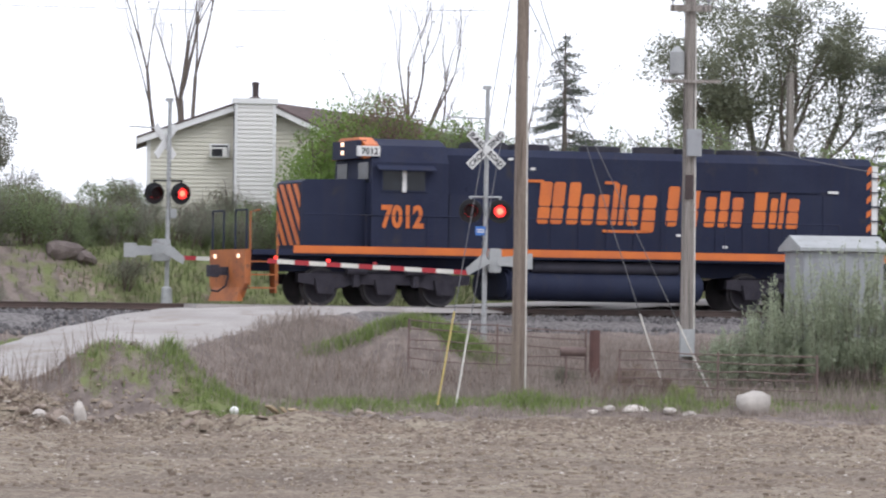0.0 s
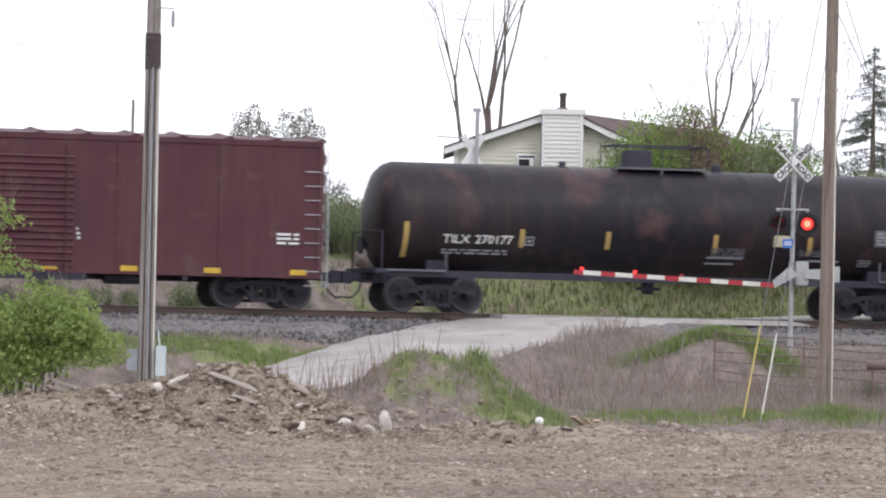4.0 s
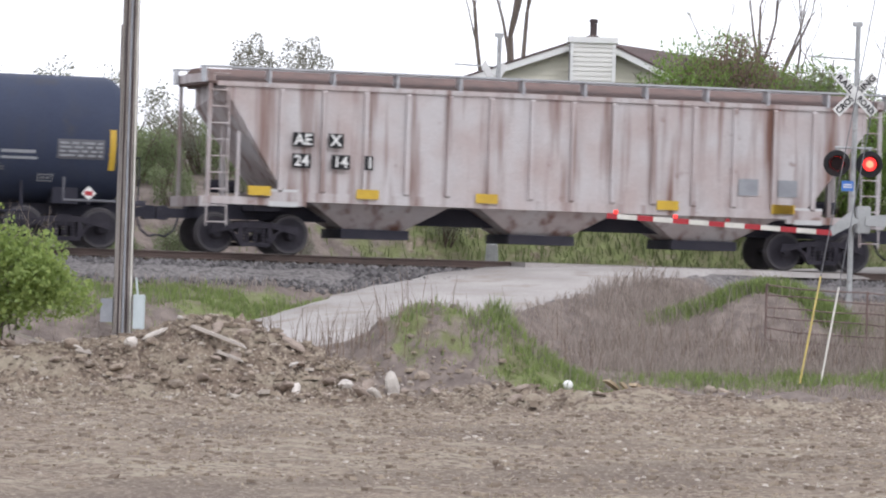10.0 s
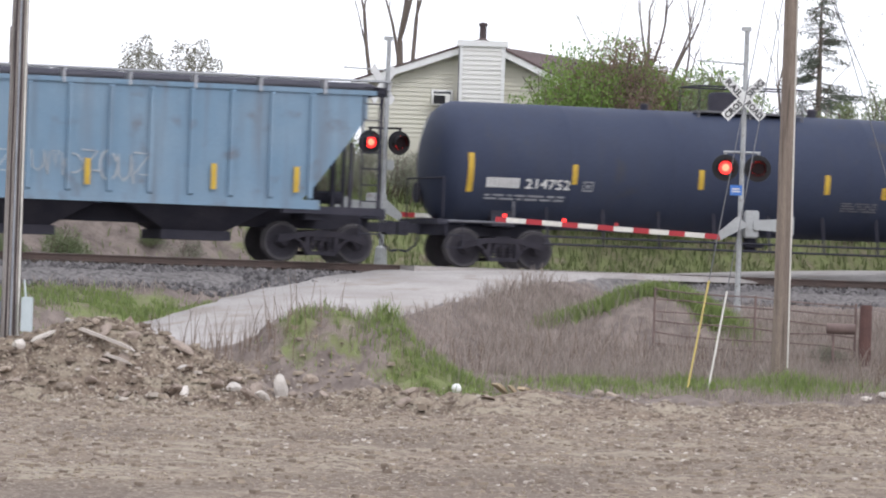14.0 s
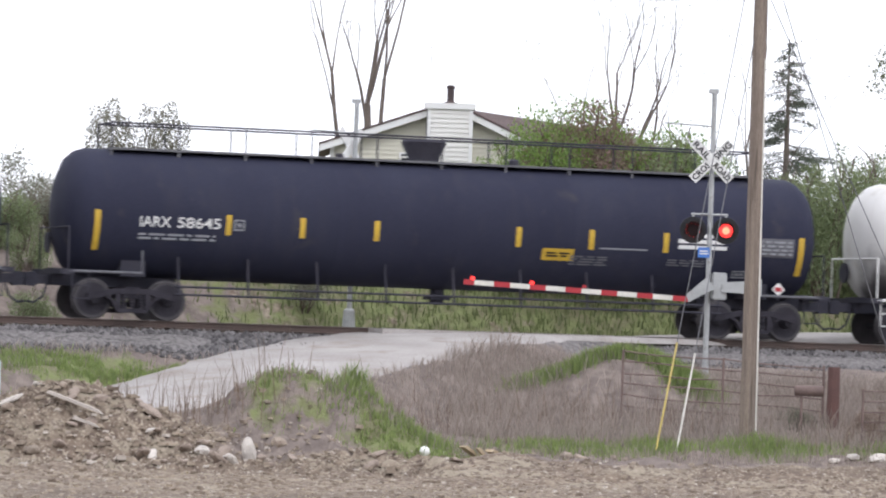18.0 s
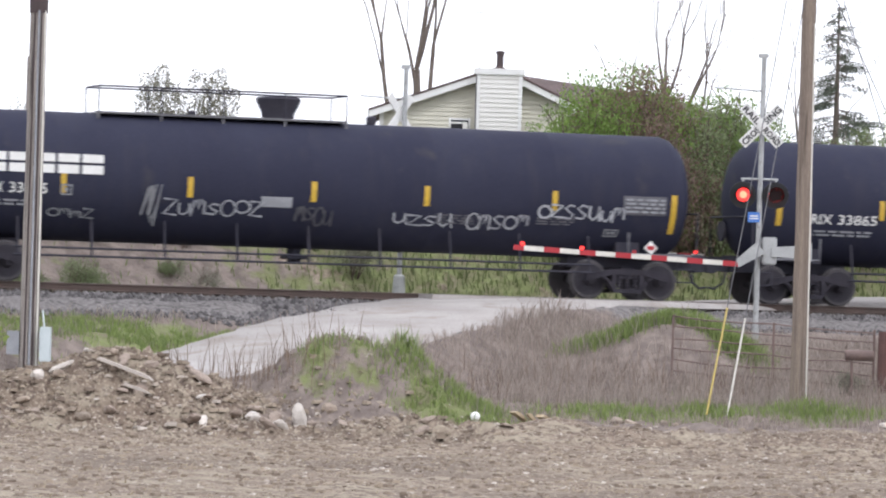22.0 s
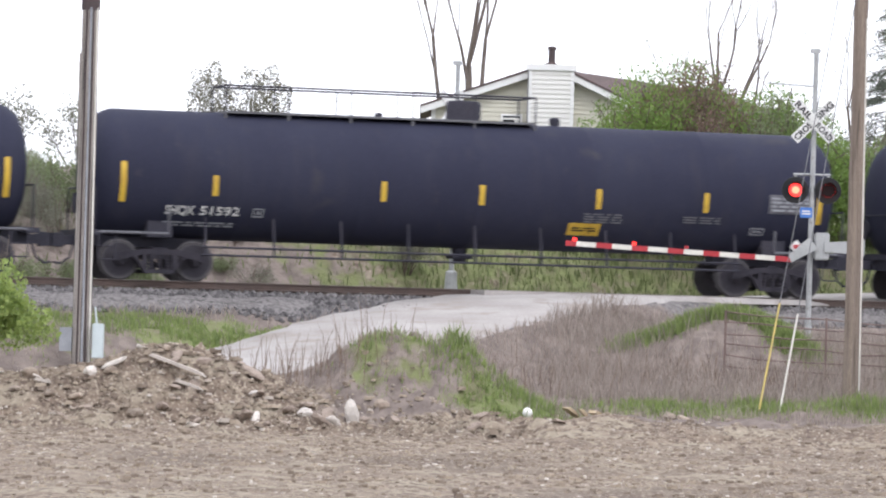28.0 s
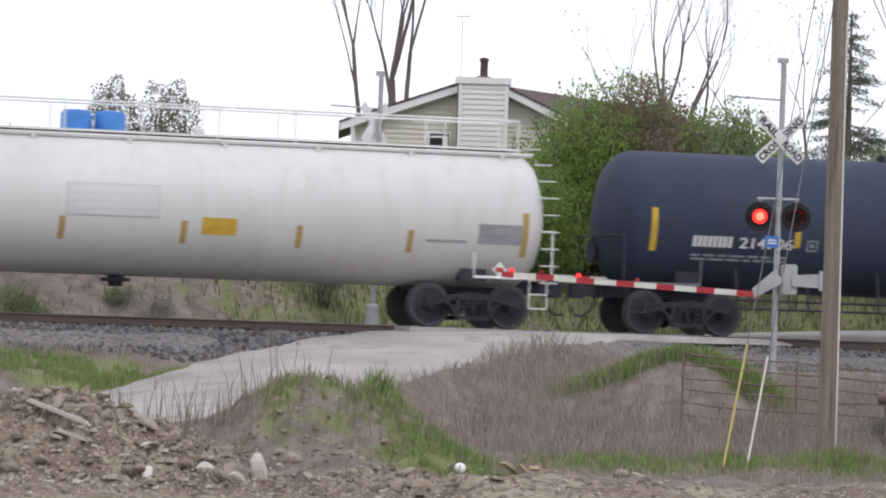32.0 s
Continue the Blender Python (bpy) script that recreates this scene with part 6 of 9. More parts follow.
def maroon_art(car, h, w, z0, top):
    y = -w - 0.05
    spray(car, -h + 0.7, 0.9, 6.4, 1.55, y, M_G_DEEP, M_G_CYAN, M_G_BLUE, n=4, seed=11, lean=0.0)
    scribble(car, -h + 0.1, 3.0, 0.7, 0.6, y, M_GREYPAINT, 3)
    for x in (-h + 0.8, -1.2, 1.1, h - 1.2):
        part("data_panel", bars(3, 0.6, 0.06, int(x * 9)), M_WHITEPAINT, car, m=pose(x, -w - 0.05, 1.9))


boxcar(45.2, 18.1, M_MAROON, "dark maroon boxcar with blue sprayed lettering shapes", M_MAROON, ((0.15, "17"), (1.05, "23"), (1.9, "45")), ((0.05, "CO"), (1.05, "ER")), M_WHITEPAINT, extra=maroon_art, end_mat=M_ENDMAROON)
tank_car(63.3, 17.2, M_TILX, "sooty black tank car with a reddish faded top", marks=("TILX", "270177", -6.23, -4.3, 1.84), stripes=(-4.05, -1.65, 1.39, 4.09), stripe_z=2.0, bar_z=1.9, platform=(-1.2, 1.4), dome=-0.4, dome_style="can", under_rail=False, frame=True, bar_mat=M_DULLGOLD, boards=((3.05, 1.96, 0.56, 0.3, M_PALECREAM), (1.2, 1.6, 1.05, 0.05, M_GREYPAINT), (1.2, 1.45, 0.8, 0.04, M_GREYPAINT), (4.1, 1.58, 0.9, 0.05, M_GREYPAINT)))


def utlx_band(car, half, r, zc):
    bm = bmnew()
    lathe(bm, [(-1.6, r - 0.02), (-1.6, r + 0.012), (0.82, r + 0.012), (0.82, r - 0.02)], "x", 56, (0, 0, zc))
    part("dark_band", bm, M_BLACK, car, "black painted middle band", smooth=True)
    bm = bmnew()
    arc_patch(bm, -3.72, -1.61, 1.28, 1.88, r, zc, n=3)
    part("dark_patch", bm, M_BLACK, car)
    bm = bmnew()
    for x in (-0.85, -0.45):
        pipe(bm, [(x, -r * 0.45, zc + r * 0.95), (x, -r - 0.12, zc + 0.5), (x, -r - 0.12, zc - 1.0)], 0.025)
    for k in range(6):
        tube(bm, (-0.85, -r - 0.12, zc - 0.9 + 0.28 * k), (-0.45, -r - 0.12, zc - 0.9 + 0.28 * k), 0.018, seg=5)
    part("ladder", bm, M_UNDER, car)


tank_car(80.5, 17.1, M_GREY, "faded grey tank car with a black middle band", r=1.48, zc=2.44, marks=("UTLX", "642405", -6.08, -3.99, 1.84), mark_mat=M_DULLGOLD, stripes=(-3.83, -1.68, 1.65, 3.9), stripe_z=2.24, bar_z=2.24, platform=(-1.3, 1.3), dome=0.35, dome_style="can", under_rail=False, frame=True, extra=utlx_band, bar_mat=M_DULLGOLD, boards=((1.75, 1.6, 0.52, 0.14, M_BLACKPAINT), (5.55, 1.42, 0.4, 0.22, M_BLACKPAINT)))


def navy_art(car, h, w, z0, top):
    y = -w - 0.04
    for x, wd in ((4.58, 0.5), (5.55, 0.44), (6.33, 0.6)):
        bm = bmnew()
        c = 0.1
        prism(bm, [(x + c, 2.97), (x + wd - c, 2.97), (x + wd, 2.97 + c), (x + wd, 3.58 - c), (x + wd - c, 3.58), (x + c, 3.58), (x, 3.58 - c), (x, 2.97 + c)], y - 0.006, y)
        part("side_lettering", bm, M_YELLOW, car, "bold yellow block shape")
        part("side_lettering", bm_box((x, x + wd, y - 0.006, y, 2.81, 2.88)), M_YELLOW, car)
    sprayed_word(car, "ARUA", -5.45, 0.84, 4.2, 1.05, y, M_WHITEPAINT, M_BLACKPAINT, None, seed=21, grow=0.03, lean=0.15)
    spray(car, 1.35, 1.0, 0.8, 0.55, y - 0.02, M_G_PINK, M_G_PINK, None, n=1, seed=2)
    sprayed_word(car, "SEARG", 1.75, 0.84, 4.5, 1.15, y - 0.095, M_G_GREEN, M_G_PALETEAL, None, seed=33, grow=0.07, lean=0.05)
    spray(car, 6.7, 1.05, 1.2, 0.6, y, M_G_PINK, M_G_PURPLE, None, n=2, seed=4)
    scribble(car, -h + 0.85, 2.85, 1.0, 0.5, y, M_WHITEPAINT, 5)
    scribble(car, -h + 1.1, 2.25, 0.6, 0.25, y, M_WHITEPAINT, 8, n=4)
    scribble(car, 7.05, 2.4, 0.55, 0.75, y - 0.01, M_WHITEPAINT, 6, n=8, t=0.018)
    rng = random.Random(2)
    for _ in range(16):
        x, z = rng.choice([-6.2, -1.2]) + rng.uniform(-0.5, 0.5), rng.uniform(1.4, 2.1)
        part("sprayed_dot", bm_box((x, x + 0.1, y - 0.008, y, z, z + 0.08)), M_WHITEPAINT, car)
    for x in (-2.6, -1.45):
        part("white_plate", bm_box((x, x + 0.35, y - 0.08, y - 0.07, 3.0, 3.1)), M_WHITEPAINT, car)


boxcar(97.6, 17.5, M_NAVY, "dark navy boxcar with yellow letter shapes and sprayed art", M_GALV, ((0.1, "14"), (1.0, "10"), (1.8, "44")), ((0.0, "CS"), (0.95, "XT")), M_DULLYELLOW, extra=navy_art, end_mat=M_ENDNAVY)


def white_hopper_art(car, h, w, low, top):
    y = -w - 0.012
    stencil(car, "PINX", -h + 1.6, y, 2.62, 0.3, M_BLACKPAINT, plate=M_GREYPAINT)
    stencil(car, "462786", -h + 1.55, y, 2.2, 0.34, M_BLACKPAINT, "car_number")
    part("small_print", bars(2, 1.6, 0.06, 4), M_BLACKPAINT, car, m=pose(-h + 1.55, y, 1.9))
    sprayed_word(car, "SiON", -h + 3.1, 0.98, 5.0, 1.2, y, M_G_CYAN, M_G_BLUE, None, seed=41, grow=0.06)
    for x in (-h + 3.5, -h + 5.3, -h + 6.2, -h + 7.2):
        scribble(car, x, 2.15, 0.5, 0.4, y, M_GREYPAINT, int(x * 10), n=4, t=0.05)
    sprayed_word(car, "SEEF", -h + 8.5, 1.0, 5.0, 1.4, y, M_G_PURPLE, M_G_PALEGREEN, M_G_DEEP, seed=52, grow=0.08)
    spray(car, -h + 14.9, 1.1, 2.2, 0.9, y, M_HOPWHITE, M_GREYPAINT, None, n=4, seed=61)
    scribble(car, -h + 13.9, 1.3, 0.9, 0.9, y, M_G_DEEP, 9, n=14, t=0.02)
    reflectors(car, (-h + 1.2, -h + 4.6, -h + 7.8, -h + 11.4, -h + 15.1), w, 1.5)


hopper_car(115.1, 21.5, M_HOPWHITE, "white smooth-sided covered hopper with large sprayed art", ribs=0, smooth=True, outlets=4, top=4.28, low=0.98, extra=white_hopper_art, bay_mat=M_UNDER, sill=True)
tank_car(136.6, 21.1, M_BLUEBLACK, "long blue-black pressure tank car", marks=("NATX", "400562", -8.36, -6.24, 2.08), stripes=(-6.01, -2.84, 0.5, 2.83, 5.26), stripe_z=2.24, platform=(-6.0, 0.55), dome=-0.71, yellow_panel=(2.17, 1.92), boards=((6.6, 2.12, 0.8, 0.07, M_GREYPAINT), (6.6, 1.98, 0.85, 0.06, M_GREYPAINT), (5.4, 1.86, 0.8, 0.03, M_GREYPAINT)))


def rusty_art(car, h, w, low, top):
    y = -w - 0.012
    for t, x in (("AE", 0), ("X", 0.92)):
        stencil(car, t, -h + 2.15 + 0.94 * x, y - 0.085, 2.55, 0.36, M_WHITEPAINT, plate=M_BLACKPAINT)
    for t, x in (("24", 0), ("14", 1.0), ("1", 1.85)):
        stencil(car, t, -h + 2.15 + 0.94 * x, y - 0.085, 2.06, 0.36, M_WHITEPAINT, "car_number", plate=M_BLACKPAINT)
    for x in (-h + 1.35, -h + 3.95, -h + 6.85, 0.9 + 2, 5.8, h - 2.6):
        part("reflector", bm_box((x - 0.27, x + 0.27, -w - 0.105, -w - 0.09, low - 0.02, low + 0.2)), M_YELLOW, car)
    for x in (4.7, 5.7):
        part("data_panel", bm_box((x, x + 0.5, -w - 0.02, -w - 0.004, 1.75, 2.15)), M_GREYPAINT, car)
    for s in (-1, 1):
        part("jacking_pad", bm_box((*sorted((s * (h - 1.6), s * (h - 2.3))), -w - 0.03, -w + 0.05, 1.1, 1.5)), M_HOPWHITE, car)


hopper_car(157.7, 18.4, M_HOPPINK, "weathered pinkish-grey ribbed covered hopper with rust streaks", ribs=14, outlets=3, extra=rusty_art, trough_mat=M_BOARD, gap=0.2)


def paleblue_art(car, h, w, low, top):
    y = -w - 0.012
    part("dark_patch", bm_box((-h + 3.05, -h + 3.6, y - 0.006, y, 1.72, 2.08)), M_BLACKPAINT, car)
    part("dark_patch", bm_box((-h + 1.55, -h + 1.95, y - 0.006, y, 2.72, 3.02)), M_RUSTPATCH, car)
    part("mark_plate", bm_box((-h + 1.95, -h + 3.0, y - 0.004, y, 2.3, 2.68)), M_GREYPAINT, car)
    stencil(car, "AEX", -h + 2.15, y - 0.006, 2.36, 0.34, M_BLACKPAINT, plate=M_WHITEPAINT)
    stencil(car, "22931", -h + 1.95, y, 1.86, 0.34, M_BLACKPAINT, "car_number", plate=M_WHITEPAINT)
    reflectors(car, (-h + 1.40, -h + 4.90, -h + 7.80, 0.7, 3.0, 5.4, h - 2.0), w, 1.3, tall=0.5)
    scribble(car, -0.5, 1.35, 3.0, 0.5, y, M_GREYPAINT, 12, n=16, t=0.02)
    for x in range(6):
        part("sill_pad", bm_box((-h + 1.90 + 2.6 * x, -h + 2.50 + 2.6 * x, -w - 0.06, -w - 0.04, low - 0.1, low + 0.06)), M_UNDER, car)
    part("data_panel", bm_box((h - 3.4, h - 2.8, y - 0.006, y, 1.25, 1.5)), M_WHITEPAINT, car)


hopper_car(176.1, 18.9, M_HOPBLUEGREY, "pale blue-grey smooth-sided covered hopper, soot-smudged", ribs=0, smooth=True, outlets=4, extra=paleblue_art, bay_mat=M_UNDER, sill=True, top=4.22, low=1.0)


def grey_art(car, h, w, low, top):
    y = -w - 0.10
    stencil(car, "AEX", -h + 2.95, y, 1.86, 0.31, M_BLACKPAINT, plate=M_WHITEPAINT)
    stencil(car, "10437", -h + 3.72, y, 1.86, 0.31, M_BLACKPAINT, "car_number", plate=M_WHITEPAINT)
    reflectors(car, (-h + 0.85, -h + 3.85, -0.4, 3.0, 6.4, h - 2.1), w + 0.09, 1.65, tall=0.55, mat=M_DULLGOLD)
    part("data_panel", bm_box((6.7, 7.25, -w - 0.02, -w - 0.004, 1.75, 2.1)), M_WHITEPAINT, car)
    rng = random.Random(6)
    for x in (-h + 4.15, -h + 5.7, -h + 6.6, -h + 7.8, -h + 8.9, -h + 13.9, -h + 16.2):
        for k in range(15):
            bm = bmnew()
            cx, tall = x + rng.gauss(0, 0.22), rng.uniform(0.1, 0.55) * rng.uniform(0.4, 1.0)
            wd, top_z = rng.uniform(0.012, 0.05), 3.93 - rng.uniform(0.0, 0.1)
            prism(bm, [(cx - wd, top_z), (cx + wd, top_z - 0.03), (cx + wd * 0.8, top_z - tall * 0.6), (cx + wd * 0.1, top_z - tall), (cx - wd * 0.7, top_z - tall * 0.5)], -w - 0.006 - 0.0005 * k, -w - 0.002)
            part("rust_streak", bm, M_RUSTPATCH if k % 3 else M_BOARD, car)


hopper_car(195.0, 18.6, M_HOPGREY, "grey ribbed covered hopper with rust patches", ribs=15, outlets=3, extra=grey_art)


def blue_art(car, h, w, low, top):
    y = -w - 0.10
    stencil(car, "AE", -h + 1.60, y, 2.55, 0.36, M_BLACKPAINT, plate=M_WHITEPAINT)
    stencil(car, "X", -h + 2.50, y, 2.55, 0.36, M_BLACKPAINT, plate=M_WHITEPAINT)
    stencil(car, "16", -h + 1.60, y, 2.2, 0.36, M_BLACKPAINT, "car_number", plate=M_WHITEPAINT)
    stencil(car, "339", -h + 2.35, y, 2.2, 0.36, M_BLACKPAINT, "car_number", plate=M_WHITEPAINT)
    part("white_panel", bm_box((-h + 2.7, -h + 3.2, -w - 0.02, -w - 0.004, 2.24, 2.5)), M_WHITEPAINT, car)
    for x in (1.95, 2.65):
        part("blue_panel", bm_box((-h + x, -h + x + 0.55, -w - 0.02, -w - 0.004, 1.5, 2.2)), M_G_BLUE, car)
    part("grey_panel", bm_box((-h + 2.6, -h + 3.25, -w - 0.014, -w - 0.002, 2.22, 3.0)), M_HOPBLUEGREY, car)
    part("grey_panel", bm_box((-h + 3.4, -h + 4.2, -w - 0.014, -w - 0.002, 1.9, 2.95)), M_HOPBLUEGREY, car)
    reflectors(car, (-h + 1.30, -h + 4.00, -h + 6.70, 1.4, 4.4, h - 2.2), w + 0.09, 1.6, tall=0.6)
    scribble(car, -1.6, 1.7, 4.5, 0.7, y + 0.08, M_HOPBLUEGREY, 14, n=22, t=0.02)
    for x in (-h + 1.50, -h + 2.50):
        part("rust_patch", bm_box((x, x + 0.55, -w - 0.02, -w - 0.004, 3.12, 3.22)), M_RUSTPATCH, car)


hopper_car(213.6, 18.7, M_HOPBLUE, "faded blue ribbed covered hopper with patched panels", ribs=15, outlets=3, extra=blue_art, bay_mat=M_UNDER, ladder_mat=M_UNDER)
tank_car(232.3, 18.2, M_BLUEBLACK, "blue-black tank car with white lettering", marks=("", "214752", -7.33, -5.23, 1.92), blocks=True, stripes=(-5.13, -1.9, 1.38, 4.42), platform=(-1.7, 1.0), dome=-0.78, dome_style="can", yellow_panel=(3.23, 2.13))
tank_car(250.5, 19.8, M_BLUEBLACK, "blue-black tank car with white lettering", marks=("", "214799", -7.8, -5.63, 2.01), blocks=True, stripes=(-5.47, -2.18, 1.18, 4.5), stripe_z=2.34, platform=(-1.7, 1.0), dome=-0.8, dome_style="can", yellow_panel=(2.98, 2.16))
tank_car(270.3, 19.7, M_BLUEBLACK, "blue-black tank car with a yellow panel", stripes=(-5.0, -1.6, 1.82), stripe_z=2.1, bar_z=1.98, platform=(-1.7, 1.0), dome=-0.6, yellow_panel=(5.43, 2.11), boards=((5.9, 1.98, 1.2, 0.06, M_GREYPAINT), (5.85, 1.86, 1.1, 0.06, M_GREYPAINT)))
tank_car(290.0, 20.3, M_BLACK, "black pressure tank car with yellow reflectors", marks=("IARX", "58645", -7.8, -5.85, 2.17), stripes=(-5.65, -3.85, -2.03, 1.51, 3.36, 5.27), stripe_z=2.27, bar_z=2.05, platform=(-8.3, 7.9), rail_tall=0.6, dome=-0.45, yellow_panel=(2.54, 1.89), boards=((5.7, 2.42, 0.8, 0.09, M_WHITEPAINT), (5.58, 2.28, 1.2, 0.09, M_WHITEPAINT), (5.6, 2.14, 1.25, 0.09, M_WHITEPAINT), (3.6, 2.06, 1.2, 0.03, M_GREYPAINT)))


def white_marks(car, half, r, zc):
    bm = bmnew()
    arc_patch(bm, -8.14, -7.06, 1.80, 2.12, r, zc, n=2)
    part("mark_plate", bm, M_BLACKPAINT, car)
    link("reporting_mark", fitted("IARX", 0.98, 0.24, M_WHITEPAINT), car, "", on_tank(-8.09, 1.84, r, zc, 0.02))
    link("car_number", fitted("57178", 0.78, 0.24, M_BLACKPAINT, 0.004), car, "", on_tank(-7.06, 1.84, r, zc, 0.014))
    part("small_print", bars(3, 1.6, 0.04, 4), M_GREYPAINT, car, m=on_tank(-8.1, 1.62, r, zc))


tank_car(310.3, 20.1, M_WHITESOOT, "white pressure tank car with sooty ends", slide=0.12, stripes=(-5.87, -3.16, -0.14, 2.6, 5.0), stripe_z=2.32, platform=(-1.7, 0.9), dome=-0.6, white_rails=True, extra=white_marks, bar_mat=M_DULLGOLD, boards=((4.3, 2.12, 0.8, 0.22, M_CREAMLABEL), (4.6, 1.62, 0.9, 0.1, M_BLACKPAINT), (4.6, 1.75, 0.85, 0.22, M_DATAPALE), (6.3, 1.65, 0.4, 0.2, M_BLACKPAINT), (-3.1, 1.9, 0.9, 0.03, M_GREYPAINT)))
tank_car(330.4, 20.6, M_BLACK, "black pressure tank car with yellow reflectors", marks=("SRIX", "33862", -8.09, -6.2, 1.97), stripes=(-6.05, -2.55, 0.18, 2.87, 5.78), stripe_z=2.32, platform=(-5.87, 0.9), dome=-0.48)


def graffiti_tank(seed, tags, logo_z=2.5):
    def add(car, half, r, zc):
        for i, (x, z, w, h, n, mat) in enumerate(tags):
            scribble(car, 0, 0, w, h, 0, mat, seed + i, n=n, t=0.026, m=on_tank(x, z, r, zc, 0.012))
        # six bold plain shapes, each parted at mid height
        for i in range(6):
            bm = bmnew()
            w, h = 0.5, 0.45
            box(bm, 0, w, -0.006, 0, 0.26, h)
            box(bm, 0, w, -0.006, 0, 0, 0.20)
            part("side_lettering", bm, M_WHITEPAINT, car, "bold white block shape", m=on_tank(-half + 1.25 + 0.57 * i, logo_z, r, zc, 0.014))
    return add


M_TAG = material("faded_white_spray", (0.50, 0.52, 0.55), (0.36, 0.37, 0.40), rough=0.6, scale=2, amount=0.3)
tank_car(351.0, 20.7, M_BLACK, "black tank car with bold white shapes and grey scrawls", marks=("PROX", "33875", -8.02, -6.35, 2.03), stripes=(-5.97, -2.97, 0.01, 2.78, 5.97), bar_z=2.06, platform=(-5.0, 1.0), dome=-0.5, extra=graffiti_tank(70, ((-3.6, 1.65, 2.4, 0.45, 14, M_TAG), (-6.3, 1.5, 1.1, 0.3, 8, M_GREYPAINT), (-4.1, 1.4, 0.35, 1.5, 2, M_TAG), (1.95, 1.6, 1.5, 0.4, 8, M_TAG), (3.8, 1.55, 1.55, 0.5, 10, M_TAG), (5.55, 1.85, 2.2, 0.4, 14, M_TAG), (-0.4, 1.5, 0.9, 0.6, 8, M_DATA))), boards=((-1.25, 1.9, 0.75, 0.24, M_GREYPAINT),))
tank_car(371.7, 20.9, M_BLACK, "black pressure tank car with yellow reflectors", marks=("SRIX", "33865", -8.45, -6.52, 1.98), stripes=(-6.4, -3.21, -0.78, 2.3, 5.51), stripe_z=2.34, bar_z=2.36, yellow_panel=(-0.17, 1.64), platform=(-1.57, 5.28), dome=-0.68)
tank_car(392.6, 19.6, M_DARKGREY, "dusty dark-grey tank car with yellow reflectors", marks=("IARX", "58727", -7.77, -5.85, 1.81), stripes=(-5.05, -2.73, -1.14, 1.71, 4.76, 7.2), stripe_z=2.04, bar_z=1.86, platform=(-8.0, 7.8), rail_tall=0.6, dome=0.35, boards=((-7.8, 1.77, 1.0, 0.32, M_BLACKPAINT), (2.2, 1.79, 0.85, 0.33, M_BLACKPAINT), (5.17, 1.84, 2.28, 0.24, M_BLACKPAINT), (5.3, 1.62, 0.7, 0.22, M_BLACKPAINT), (1.2, 2.5, 0.35, 0.05, M_GREYPAINT), (0.6, 1.8, 0.7, 0.04, M_GREYPAINT)))
tank_car(412.5, 20.2, M_BLACK, "black pressure tank car with bold white letter shapes", slide=0.1, marks=("PROX", "93058", -8.02, -6.4, 1.94), stripes=(-5.25, -2.29, 0.54, 2.86, 5.18), stripe_z=2.21, bar_z=2.0, yellow_panel=(-1.79, 1.85), platform=(-5.24, 1.0), dome=-0.45, extra=graffiti_tank(90, ((0.31, 1.55, 4.0, 0.4, 22, M_GREYPAINT), (-6.6, 1.6, 0.5, 0.25, 4, M_TAG)), 2.42))
tank_car(432.7, 20.5, M_BLACK, "black pressure tank car with yellow reflectors", stripes=(-5.9, -3.4, -0.4, 2.66, 5.71), stripe_z=2.23, platform=(-1.5, 5.3), dome=-0.6)
tank_car(453.2, 19.9, M_BLACK, "black tank car with long pale top walkway", marks=("SHQX", "51592", -7.54, -5.77, 1.55), stripes=(-6.4, -2.35, 0.06, 2.97, 5.69), stripe_z=2.22, yellow_panel=(2.71, 1.5), platform=(-6.0, 1.6), dome=0.0, dome_style="can")
tank_car(473.1, 20.0, M_BLACK, "black tank car with bold white shapes, long scrawl", slide=-0.1, marks=("PROX", "94551", -7.6, -6.0, 1.81), stripes=(-5.05, -1.95, 2.8, 5.15), stripe_z=2.08, bar_z=1.95, yellow_panel=(1.99, 1.78), platform=(-1.37, 4.79), dome=-0.6, extra=graffiti_tank(110, ((-4.85, 1.6, 6.3, 0.55, 34, M_TAG), (1.5, 1.35, 1.9, 0.4, 10, M_GREYPAINT), (3.4, 1.45, 5.0, 0.25, 28, M_GREYPAINT), (-6.7, 1.4, 0.7, 0.4, 6, M_TAG)), 2.28))


